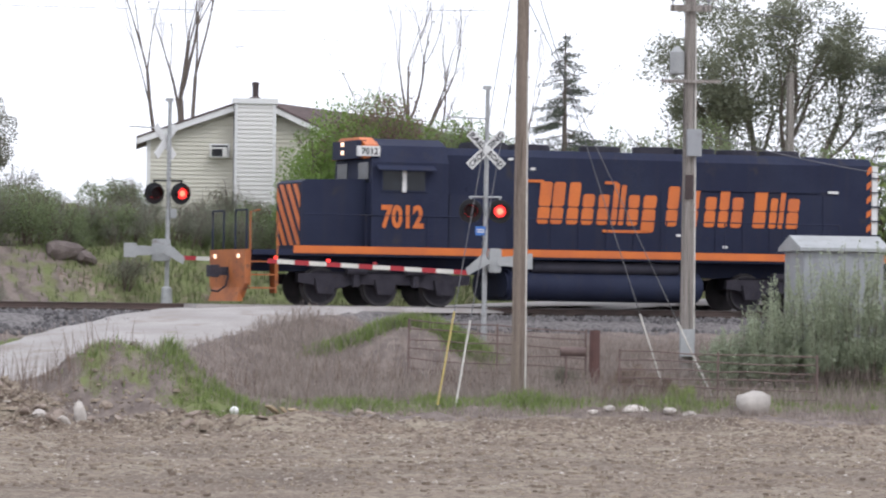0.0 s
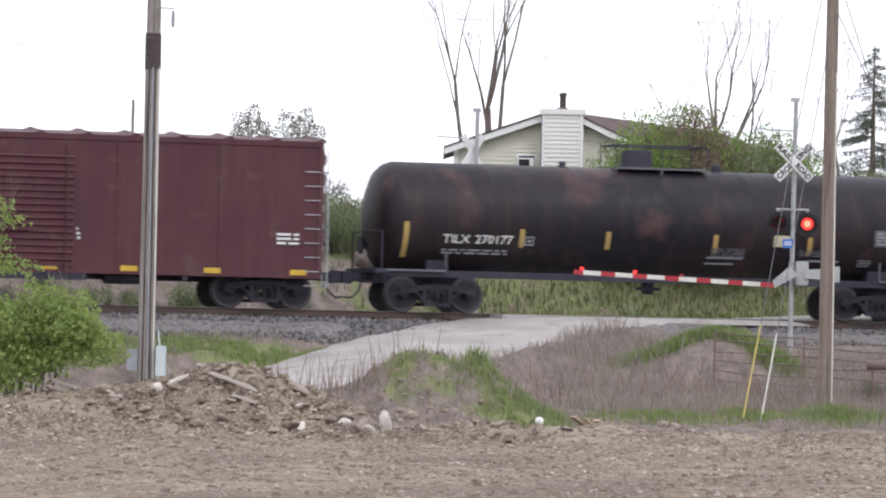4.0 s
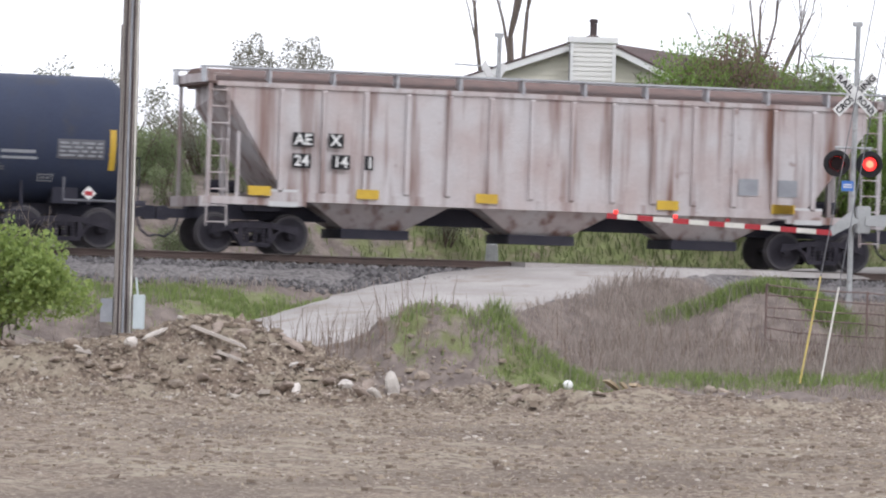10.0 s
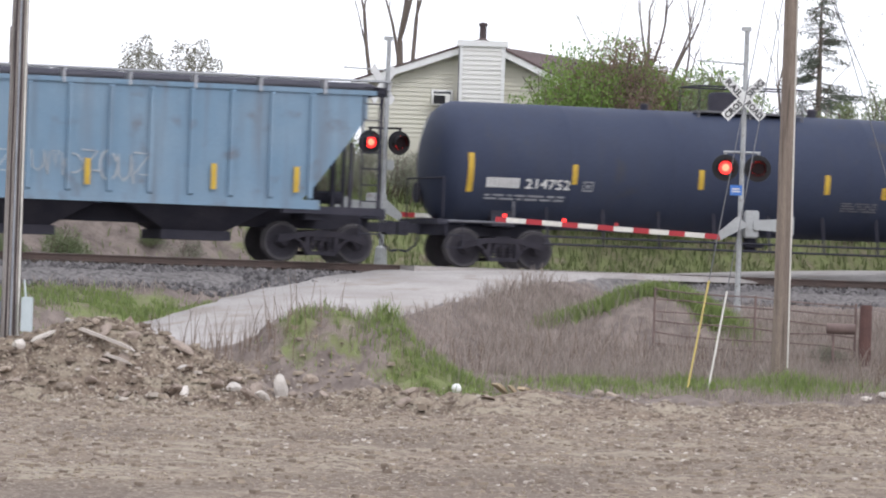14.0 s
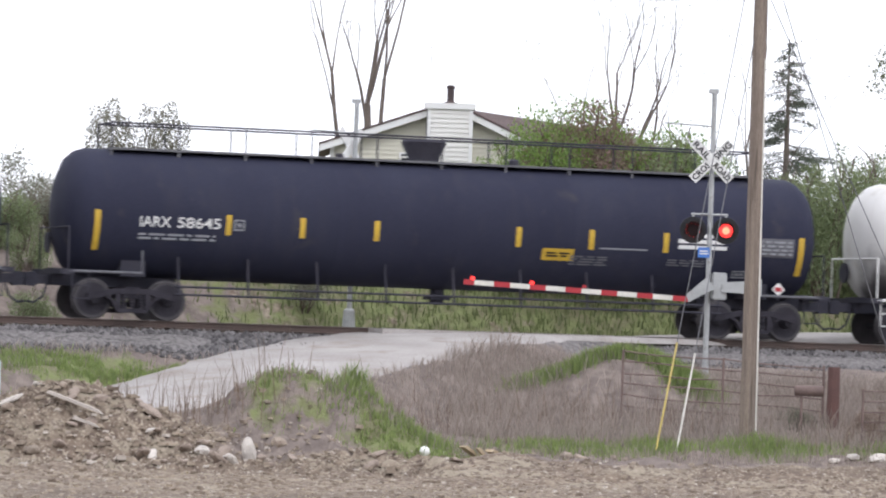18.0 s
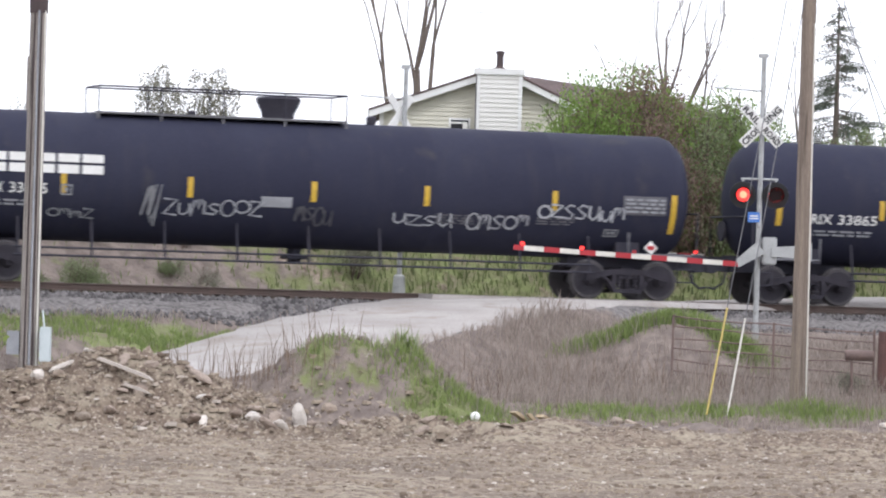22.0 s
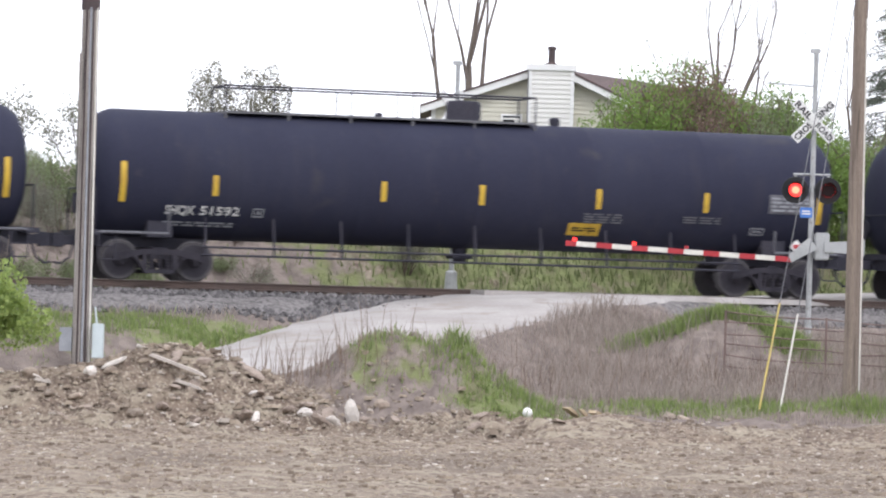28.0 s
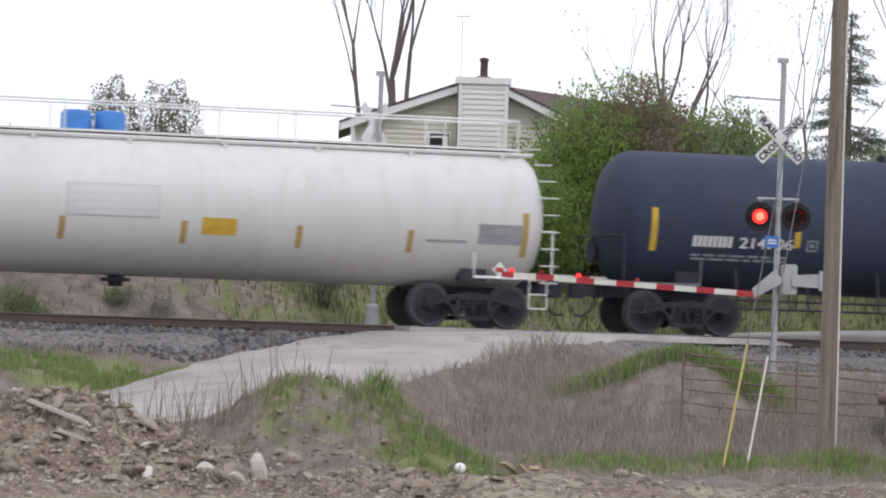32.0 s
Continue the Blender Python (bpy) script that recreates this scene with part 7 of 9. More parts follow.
def brown_marks(car, half, r, zc):
    bm = bmnew()
    arc_patch(bm, -2.5, -1.7, 1.58, 1.92, r, zc, n=2)
    part("sprayed_cloud", bm, M_G_TURQ, car)
    scribble(car, 0, 0, 1.6, 0.3, 0, M_G_DKTEAL, 31, n=10, t=0.02, m=on_tank(-2.5, 1.62, r, zc, 0.012))
    scribble(car, 0, 0, 1.6, 0.25, 0, M_RUSTPALE, 37, n=12, t=0.02, m=on_tank(-4.9, 1.85, r, zc, 0.012))
    for x, z, w, h, mat in ((3.1, 1.57, 0.82, 0.25, M_YELLOW), (0.67, 1.32, 0.9, 0.22, M_BLACKPAINT), (3.0, 1.83, 1.6, 0.25, M_BLACKPAINT), (4.57, 1.6, 0.7, 0.26, M_BLACKPAINT), (6.7, 1.88, 0.68, 0.15, M_BLACKPAINT), (6.72, 1.74, 0.62, 0.12, M_GREYPAINT)):
        bm = bmnew()
        arc_patch(bm, x, x + w, z, z + h, r, zc, n=2)
        part("painted_patch", bm, mat, car)
    scribble(car, 0, 0, 0.7, 0.35, 0, M_TAG, 33, n=8, t=0.02, m=on_tank(4.6, 1.75, r, zc, 0.014))
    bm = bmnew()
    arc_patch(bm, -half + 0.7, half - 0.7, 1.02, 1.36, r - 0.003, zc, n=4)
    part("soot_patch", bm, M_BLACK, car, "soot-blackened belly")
    bm = bmnew()
    box(bm, -half + 0.6, half - 0.6, -0.75, -0.45, zc + r * 0.885, zc + r * 0.93)
    part("top_walkway", bm, M_HOPPINK, car, "pale grating along the top")


M_G_TURQ = material("paint_turquoise", (0.05, 0.20, 0.28), (0.05, 0.075, 0.10), rough=0.6, scale=3, amount=0.4)
M_RUSTPALE = material("pale_rust_smear", (0.26, 0.17, 0.14), (0.2, 0.12, 0.1), rough=0.8, scale=3, amount=0.4)
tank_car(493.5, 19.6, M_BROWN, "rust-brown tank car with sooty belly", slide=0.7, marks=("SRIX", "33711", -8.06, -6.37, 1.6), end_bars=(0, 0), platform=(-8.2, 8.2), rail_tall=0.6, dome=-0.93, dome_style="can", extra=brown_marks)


def white2_marks(car, half, r, zc):
    tank_marks(car, "SHPX", "220683", -8.1, -5.85, 1.72, r, zc, M_BLACKPAINT, tall=0.25)
    bm = bmnew()
    arc_patch(bm, -1.45, 0.52, 2.05, 2.72, r + 0.004, zc, n=4)
    part("white_panel", bm, M_DATAPALE, car)
    bm = bmnew()
    arc_patch(bm, -1.43, 0.50, 2.07, 2.70, r + 0.01, zc, n=4)
    part("white_panel", bm, M_HOPWHITE, car)
    bm = bmnew()
    arc_patch(bm, 1.45, 2.2, 1.75, 2.1, r, zc, n=2)
    part("yellow_panel", bm, M_YELLOW, car)
    bm = bmnew()
    tube(bm, (-half + 0.3, -r * 0.45, zc + r * 0.93), (half - 0.3, -r * 0.45, zc + r * 0.93), 0.05, seg=6)
    for i in range(9):
        x = -half + 1 + (2 * half - 2) * i / 8
        box(bm, x - 0.05, x + 0.05, -r * 0.55, -r * 0.35, zc + r * 0.78, zc + r * 0.93)
    part("top_rail", bm, M_WHITE, car)
    bm = bmnew()
    for k in range(9):
        z = 1.0 + 0.36 * k
        s = max(-1, min(1, (z - zc) / r))
        y = -math.sqrt(1 - min(0.99, s * s)) * r if z > zc else -r
        tube(bm, (half - 0.35, y - 0.1, z), (half + 0.05, y - 0.1, z), 0.016, seg=5)
    part("ladder", bm, M_WHITE, car)


tank_car(513.4, 19.8, M_WHITE, "white tank car with blue valve housings on top", r=1.49, zc=2.33, slide=-0.2, stripes=(-6.02, -3.84, -1.32, 1.27, 3.76, 6.2), stripe_z=1.78, bar_z=2.0, platform=(-8.0, 8.6), dome=-0.6, dome_style="blue", white_rails=True, under_rail=False, bar_mat=M_DULLGOLD, extra=white2_marks, data=False, boards=((7.5, 1.78, 1.05, 0.42, M_GREYPAINT), (6.35, 1.78, 0.9, 0.06, M_GREYPAINT)))
tank_car(533.4, 20.1, M_BLUEBLACK, "blue-black tank car with white lettering", marks=("", "214706", -7.78, -5.46, 1.92), blocks=True, stripes=(-5.36, -2.1, 1.2, 4.5), stripe_z=2.2, platform=(-1.7, 1.0), dome=-0.7, dome_style="can", yellow_panel=(3.0, 2.1))
tank_car(553.5, 20.1, M_BLUEBLACK, "blue-black tank car beyond the crossing", stripes=(-5.4, -2.1, 1.2, 4.5), platform=(-1.7, 1.0), dome=-0.7, dome_style="can")

# ---- crossing signals ----
LAMPS = []  # (lens disc, home pose in its head, lit in the first phase)


def lamp_head(parent, x, y, z, first, turn=0):
    """A black disc with visor; its lens drum shows a lit or a dark face."""
    bm = bmnew()
    lathe(bm, [(0.0, 0.30), (0.03, 0.305), (0.035, 0.27), (0.04, 0.05)], "y", 28)
    head = part("signal_head", bm, M_BLACKPAINT, parent, "black round signal background", m=pose(x, y, z, 0, 0, turn))
    bm = bmnew()
    seg = 14
    for i in range(seg):
        a0, a1 = math.pi * (-0.15 + 1.3 * i / seg), math.pi * (-0.15 + 1.3 * (i + 1) / seg)
        q = []
        for a, d in ((a0, 0.0), (a1, 0.0), (a1, -0.26 + 0.08 * abs(math.cos(a1))), (a0, -0.26 + 0.08 * abs(math.cos(a0)))):
            q.append(bm.verts.new((0.185 * math.cos(a), d, 0.185 * math.sin(a))))
        bm.faces.new(q)
    part("visor", bm, M_BLACKPAINT, head)
    bm = bmnew()
    lathe(bm, [(-0.022, 0.09), (-0.020, 0.150), (0.0, 0.155)], "y", 20, mi=0)
    lathe(bm, [(0.0, 0.154), (0.020, 0.150), (0.022, 0.09)], "y", 20, mi=1)
    lathe(bm, [(-0.026, 0.04), (-0.0215, 0.09)], "y", 16, mi=2)
    lens = part("lens", bm, [M_GLOW, M_DARKLENS, M_GLOWCORE], head, "red signal lens", m=pose(0, -0.05, 0))
    LAMPS.append((lens, first))
    return head


def crossing_signal(x, y, base_z, name_label, gate_to, top_z, lamp_z, buck_z, box_z, arm_z, toward, arm_lift, facing=1):
    sig = thing("crossing_signal", pose(x, y, 0), name_label, "crossing signal", "signals at the level crossing")
    bm = bmnew()
    tube(bm, (0, 0, base_z), (0.03, 0, top_z), 0.064, 0.055, seg=14)
    mast = part("mast", bm, M_ALU, sig, "aluminium mast")
    bm = bmnew()
    k = 1.0 if facing < 0 else 0.6
    box(bm, -0.2 * k, 0.2 * k, -0.2 * k, 0.2 * k, base_z - 0.6, base_z + 0.06, bevel=0.02)
    lathe(bm, [(base_z + 0.06, 0.17 * k), (base_z + 0.5 * k, 0.14 * k), (base_z + 0.55 * k, 0.09)], "z", 12)
    part("base", bm, M_ALU, sig)
    # crossbuck
    for k, (word1, word2, rot) in enumerate((("RAIL", "ROAD", 45), ("CROS", "SING", -45))):
        bm = bmnew()
        box(bm, -0.61, 0.61, -0.012, 0.012, -0.115, 0.115)
        b = part("crossbuck_board", bm, M_WHITEPAINT, sig, "white crossbuck blade", m=Matrix.Rotation(radians(0 if facing > 0 else 52), 4, "Z") @ pose(0, (-0.10 - 0.03 * (1 - k)) * facing, buck_z, 0, rot, 0))
        if facing > 0:
            for word, x0 in ((word1, -0.58), (word2, 0.09)):
                me = text_mesh(word, 0.195, M_BLACKPAINT, fat=0.005, squeeze=0.92, deep=0.003)
                me.transform(Matrix.Diagonal((0.49 / max(v.co.x for v in me.vertices), 1, 1, 1)))
                link("lettering", me, b, "", pose(x0, -0.017, -0.068))
    # lamps on their bar
    bm = bmnew()
    tube(bm, (-0.42, 0, lamp_z + 0.36), (0.42, 0, lamp_z + 0.36), 0.026, seg=8)
    for s in (-1, 1):
        tube(bm, (0.37 * s, 0, lamp_z + 0.36), (0.37 * s, 0, lamp_z + 0.2), 0.03, seg=8)
        tube(bm, (0.37 * s, 0.02, lamp_z), (0.37 * s, 0.26, lamp_z), 0.16, 0.11, seg=14)
    part("lamp_bar", bm, M_ALU if facing > 0 else M_BLACKPAINT, sig)
    for s in (-1, 1):
        lamp_head(sig, 0.37 * s, -0.06, lamp_z, s > 0, 0 if facing > 0 else 26)
    # gate machine and arm
    d = 1 if toward > 0 else -1
    bm = bmnew()
    box(bm, -d * 0.1 - 0.0 if d < 0 else -0.42, 0.42 if d < 0 else 0.1, -0.24, 0.24, box_z - 0.3, box_z + 0.32, bevel=0.03)
    part("gate_machine", bm, M_ALUBOX, sig, "pale aluminium gate machine case")
    bm = bmnew()
    prism(bm, [(d * -0.15, box_z - 0.05), (d * 0.45, box_z - 0.38), (d * 0.5, box_z - 0.2), (d * 0.05, box_z + 0.2)], -0.34, -0.28)
    prism(bm, [(-d * 0.3, box_z - 0.12), (-d * 1.15, box_z - 0.16), (-d * 1.15, box_z + 0.16), (-d * 0.3, box_z + 0.1)], -0.30, -0.26)
    box(bm, *sorted((-d * 0.85, -d * 1.2)), -0.36, -0.2, box_z - 0.2, box_z + 0.2)
    part("counterweight", bm, M_ALUBOX, sig)
    length = gate_to
    arm = part("gate_arm", bm_box((0, length, -0.02, 0.02, -0.056, 0.056)), M_GUARDW, sig, "red and white striped gate arm",
               m=pose(d * 0.4, -0.31, arm_z, 0, -arm_lift if d > 0 else -180 + arm_lift, 0))
    up = 1 if d > 0 else -1
    k = 0.05
    while k < length - 0.1:
        part("red_stripe", bm_box((k, min(length, k + 0.36), -0.024, 0.024, -0.059, 0.059)), M_RED, arm)
        k += 0.81
    for at, lit in ((length - 0.2, True), (length * 0.70, True), (length * 0.47, False)):
        bm = bm_box((at - 0.05, at + 0.05, -0.04, 0.04, *sorted((up * 0.059, up * 0.135))), bevel=0.012)
        part("arm_lamp", bm, M_GLOW if lit else M_RED, arm)
    # vane / small cross arm near the mast's head
    bm = bmnew()
    tube(bm, (-1.1, 0, top_z - 0.75), (0, 0, top_z - 0.8), 0.018, seg=6)
    part("wire_bracket", bm, M_ALU, sig)
    part("mast_cap", bm_box((-0.1, 0.12, -0.06, 0.06, top_z - 0.05, top_z + 0.05)), M_ALU, sig)
    return sig


near = crossing_signal(8.98, 115.0, 1.62, "aluminium crossing signal with crossbuck, red lamps and lowered gate", 5.15, 8.12, 4.96, 6.53, 3.69, 3.38, -1, 2.6)
part("blue_notice", bm_box((-0.25, 0.02, -0.08, -0.07, 4.34, 4.57)), M_BLUESIGN, near, "small blue notice plate")
part("notice_writing", bars(2, 0.2, 0.03, 3), M_WHITEPAINT, near, m=pose(-0.21, -0.082, 4.47))
far = crossing_signal(0.97, 126.0, 2.45, "aluminium crossing signal beyond the track, gate lowered", 7.2, 8.2, 5.59, 7.05, 4.0, 3.8, 1, -1.0, facing=-1)
part("junction_box", bm_box((0.07, 0.25, -0.1, 0.08, 4.9, 5.16), bevel=0.02), M_ALUBOX, far, "small grey junction box on the mast")


def flash():
    """Wig-wag: the two lens drums of each signal turn over in turn, every six tenths of a second."""
    for lens, first in LAMPS:
        rows = [(0.0, pose(0, -0.05, 0, 0, 0, 0 if first else 180))]
        angle = 0 if first else 180
        t = 0.595
        while t < 32.0:
            late = 0.09 if abs(t - 13.05) < 0.1 or abs(t - 29.08) < 0.1 else 0.0
            for k in range(4):
                tt = (round((t + late) * FPS) + k - 3) / FPS
                rows.append((tt, pose(0, -0.05, 0, 0, 0, angle + 60 * k)))
            angle += 180
            t += 0.5935
        rows.append((32.0, pose(0, -0.05, 0, 0, 0, angle)))
        rows = [r for i, r in enumerate(rows) if i == 0 or r[0] > rows[i - 1][0] + 1e-4 and r[0] <= 32.0]
        walk(lens, rows)


# ---- poles and wires ----
def wood_pole(name_label, x, y, z0, z1, r0, r1, mat, lean=0.0):
    pole = thing("utility_pole", pose(x, y, z0, 0, lean), name_label, "utility pole", "wooden utility poles")
    bm = bmnew()
    seg, n = 18, 14
    rng = random.Random(int(x * 10))
    rings = []
    for i in range(n + 1):
        s = i / n
        r = r0 + (r1 - r0) * s
        rings.append([bm.verts.new((r * (1 + rng.uniform(-0.035, 0.035)) * math.cos(2 * math.pi * k / seg), r * (1 + rng.uniform(-0.035, 0.035)) * math.sin(2 * math.pi * k / seg), (z1 - z0 + 0.5) * s - 0.5)) for k in range(seg)])
    for a, b in zip(rings, rings[1:]):
        for k in range(seg):
            bm.faces.new((a[k], a[(k + 1) % seg], b[(k + 1) % seg], b[k]))
    bm.faces.new(rings[-1])
    part("shaft", bm, mat, pole, smooth=True)
    return pole


def insulator(parent, x, z, y=0.0):
    bm = bmnew()
    lathe(bm, [(0, 0.02), (0.08, 0.02), (0.1, 0.06), (0.14, 0.065), (0.16, 0.04), (0.2, 0.045), (0.24, 0.02)], "z", 10, (x, y, z))
    part("insulator", bm, M_GREYPAINT, parent, smooth=True)


right_pole = wood_pole("tall brown wooden utility pole with a single crossarm", 9.12, 106.0, 0.1, 11.8, 0.185, 0.13, M_POLE)
h0 = 10.98 - 0.1
part("crossarm", bm_box((-1.3, 1.3, -0.2, -0.1, h0 - 0.06, h0 + 0.06)), M_POLEGREY, right_pole)
bm = bmnew()
for s in (-1, 1):
    prism(bm, [(s * 0.8, h0 - 0.02), (s * 0.86, h0 - 0.02), (s * 0.12, h0 - 0.5), (s * 0.06, h0 - 0.5)], -0.22, -0.2)
part("crossarm_brace", bm, M_POLEGREY, right_pole)
for x in (-1.15, -0.35, 0.4, 1.15):
    insulator(right_pole, x, h0 + 0.06, -0.15)
part("pole_cable", (lambda b: (tube(b, (0.15, -0.12, 0.0), (0.115, -0.1, 8.2), 0.018, seg=6), b)[1])(bmnew()), M_GUARDW, right_pole)

left_pole = wood_pole("grey weathered utility pole with transformer and meter box", -6.93, 108.0, 0.4, 12.2, 0.21, 0.155, M_POLEGREY)
bm = bmnew()
lathe(bm, [(7.75, 0.185), (7.76, 0.195), (8.6, 0.19), (8.61, 0.175)], "z", 20)
part("dark_band", bm, M_BAND, left_pole, "dark tarred band", smooth=True)
for a, k, m in ((-1.95, 0.020, M_BAND), (-1.45, 0.026, M_GREYPAINT), (-1.15, 0.018, M_BAND), (-0.62, 0.022, M_GUARDW)):
    bm = bmnew()
    tube(bm, (0.215 * math.cos(a), 0.215 * math.sin(a), 0), (0.18 * math.cos(a), 0.18 * math.sin(a), 7.8), k, seg=6)
    part("riser_conduit", bm, m, left_pole, "conduit up the pole")
part("crossarm", bm_box((-0.95, 0.35, -0.26, -0.17, 10.8, 10.93)), M_POLEGREY, left_pole)
for x in (-0.85, -0.45, 0.25):
    insulator(left_pole, x, 10.93, -0.21)
bm = bmnew()
lathe(bm, [(9.95, 0.19), (9.98, 0.22), (10.5, 0.22), (10.56, 0.18), (10.6, 0.05)], "z", 18, (-0.38, -0.12, 0))
part("transformer", bm, M_ALUBOX, left_pole, "grey can transformer", smooth=True)
bm = bmnew()
box(bm, 0.24, 0.48, -0.32, -0.06, 0.42, 1.15, bevel=0.02)
tube(bm, (0.33, -0.2, 0.0), (0.33, -0.2, 0.45), 0.035, seg=8)
tube(bm, (0.33, -0.16, 1.1), (0.28, -0.1, 1.5), 0.02, seg=8)
part("meter_box", bm, M_PALEBOX, left_pole, "pale blue-grey meter box")
part("rear_box", bm_box((-0.46, -0.2, -0.1, 0.15, 0.55, 1.05)), M_GREYPAINT, left_pole)
bm = bmnew()
tube(bm, (0.0, -0.2, 9.22), (0.48, -0.22, 9.2), 0.016, seg=6)
lathe(bm, [(8.75, 0.03), (8.9, 0.045), (9.15, 0.03)], "z", 8, (0.47, -0.22, 0))
part("cutout", bm, M_GREYPAINT, left_pole)

tpole = wood_pole("wooden utility pole carrying a transformer and boxes", 13.58, 110.0, 0.6, 10.35, 0.175, 0.135, M_POLEGREY)
part("crossarm", bm_box((-0.52, 0.5, -0.22, -0.13, 9.2, 9.36)), M_POLEGREY, tpole)
part("crossarm", bm_box((-0.72, 0.75, -0.22, -0.14, 7.45, 7.53)), M_POLEGREY, tpole)
for x in (-0.45, 0.42):
    insulator(tpole, x, 9.36, -0.17)
bm = bmnew()
lathe(bm, [(7.65, 0.15), (7.68, 0.18), (8.2, 0.18), (8.26, 0.12), (8.35, 0.05)], "z", 16, (-0.33, -0.1, 0))
part("transformer", bm, M_ALUBOX, tpole, "grey can transformer", smooth=True)
part("service_box", bm_box((-0.08, 0.28, -0.32, -0.16, 5.65, 6.32), bevel=0.015), M_BUNGALOW, tpole, "pale grey service box")
part("service_box", bm_box((-0.2, 0.16, -0.36, -0.16, 0.75, 1.42), bevel=0.015), M_ALUBOX, tpole)
part("dark_plate", bm_box((-0.1, 0.1, -0.19, -0.16, 4.6, 5.2)), M_BAND, tpole)
bm = bmnew()
tube(bm, (0.17, -0.05, 0), (0.14, -0.05, 9.0), 0.022, seg=6)
part("riser_conduit", bm, M_GUARDW, tpole)

for x, y, z0, z1, r in ((21.9, 150.0, 5.0, 10.6, 0.16), (-10.25, 150.0, 5.0, 9.44, 0.06)):
    p = wood_pole("distant grey utility pole among trees", x, y, z0, z1, r, r * 0.8, M_POLEGREY)


def guy(a, b, guard_from, mat, label):
    """A guy wire from a pole's head to the ground, its foot sleeved by a plastic guard."""
    g = thing("guy_wire", pose(0, 0, 0), label, "guy wire", "guy wires of the poles")
    a, b = Vector(a), Vector(b)
    bm = bmnew()
    tube(bm, a, b, 0.011, seg=5)
    part("cable", bm, M_WIRE, g)
    bm = bmnew()
    tube(bm, b + (a - b) * guard_from, b - (a - b) * 0.01, 0.020, seg=8)
    part("guard", bm, mat, g)


guy((9.05, 106.0, 11.2), (7.11, 104.2, 0.30), 0.19, M_GUARDY, "guy wire with a yellow plastic guard")
guy((9.05, 106.0, 9.0), (7.52, 104.2, 0.24), 0.22, M_GUARDW, "guy wire with a white plastic guard")
guy((9.2, 106.0, 10.7), (12.76, 107.6, 0.55), 0.18, M_GUARDW, "guy wire with a cream plastic guard")
guy((9.2, 106.0, 9.8), (14.0, 107.8, 0.30), 0.20, M_GUARDW, "guy wire with a cream plastic guard")


def span(a, b, sag, r=0.012):
    a, b = Vector(a), Vector(b)
    bm = bmnew()
    pts = [a.lerp(b, i / 16) - Vector((0, 0, sag * 4 * (i / 16) * (1 - i / 16))) for i in range(17)]
    pipe(bm, pts, r, seg=5)
    tagged(part("overhead_wire", bm, M_WIRE), "thin dark overhead wire slung between poles", "wire", "overhead wires")


span((10.27, 105.85, 11.2), (13.9, 109.8, 10.1), 0.3, 0.008)
span((-6.45, 107.78, 9.6), (8.95, 105.95, 9.5), 0.12, 0.006)
span((-6.9, 107.8, 8.9), (-34, 110, 8.8), 0.5, 0.007)
span((13.6, 110.0, 6.9), (30.0, 118.0, 6.2), 0.8)
span((13.6, 110.0, 10.0), (40.0, 118.0, 10.2), 0.8)


# ---- signal case, fences and yard ----
def signal_case():
    c = thing("signal_case", pose(17.7, 113.2, 1.3, 0, 0, 8), "pale grey metal signal equipment case with pitched roof", "equipment case")
    part("body", bm_box((-1.05, 1.05, -0.85, 0.85, 0.0, 2.72), bevel=0.02), M_BUNGALOW, c)
    bm = bmnew()
    prism_x(bm, [(-1.0, 2.72), (-1.0, 2.8), (0, 3.12), (1.0, 2.8), (1.0, 2.72)], -1.18, 1.18)
    part("roof", bm, M_ALUBOX, c, "pale low-pitched metal roof")
    door = part("door", bm_box((-0.45, 0.45, -0.88, -0.853, 0.15, 2.2)), M_BUNGALOW, c)
    part("handle", bm_box((0.3, 0.36, -0.93, -0.88, 1.0, 1.2)), M_GALV, door)


signal_case()


def pipe_fence(x0, y0, x1, y1, heights, label, posts=2):
    f = thing("pipe_fence", pose(0, 0, 0), label, "fence", "rusty pipe fences")
    g0, g1 = ground_z(x0, y0, False), ground_z(x1, y1, False)
    rng = random.Random(int(x0 * 7))
    for h in heights:
        bm = bmnew()
        n = 6
        pts = [(x0 + (x1 - x0) * i / n, y0 + (y1 - y0) * i / n, g0 + (g1 - g0) * i / n + h + rng.uniform(-0.03, 0.03)) for i in range(n + 1)]
        pipe(bm, pts, 0.016)
        part("rail", bm, M_PINKPIPE, f)
    for i in range(posts):
        s = i / (posts - 1)
        bm = bmnew()
        z = g0 + (g1 - g0) * s
        px, py = x0 + (x1 - x0) * s, y0 + (y1 - y0) * s
        tube(bm, (px, py, z - 0.2), (px, py, z + heights[-1] + 0.05), 0.026, seg=8)
        part("post", bm, M_PINKPIPE, f)

pipe_fence(11.6, 106.9, 16.2, 106.0, (0.15, 0.36, 0.56, 0.76, 0.96, 1.18), "rusty red tubular gate section in the verge", 3)
pipe_fence(6.7, 109.0, 11.0, 109.0, (0.10, 0.34, 0.58, 0.82, 1.06, 1.26), "rusty pipe fence behind the pole", 3)
post = thing("fence_post", pose(11.2, 108.9, ground_z(11.2, 108.9, False)), "thick red-brown wooden fence post", "fence post")
bm = bmnew()
tube(bm, (0, 0, -0.3), (0.01, 0, 1.3), 0.14, 0.13, seg=12)
part("shaft", bm, M_POSTWOOD, post)
pipe_end = thing("steel_pipe", pose(10.35, 108.2, 1.45), "short rusty steel pipe lying on the fence", "pipe")
bm = bmnew()
lathe(bm, [(-0.05, 0.10), (-0.02, 0.115), (0.55, 0.115), (0.55, 0.09)], "x", 16)
part("tube", bm, M_PINKPIPE, pipe_end)
bm = bmnew()
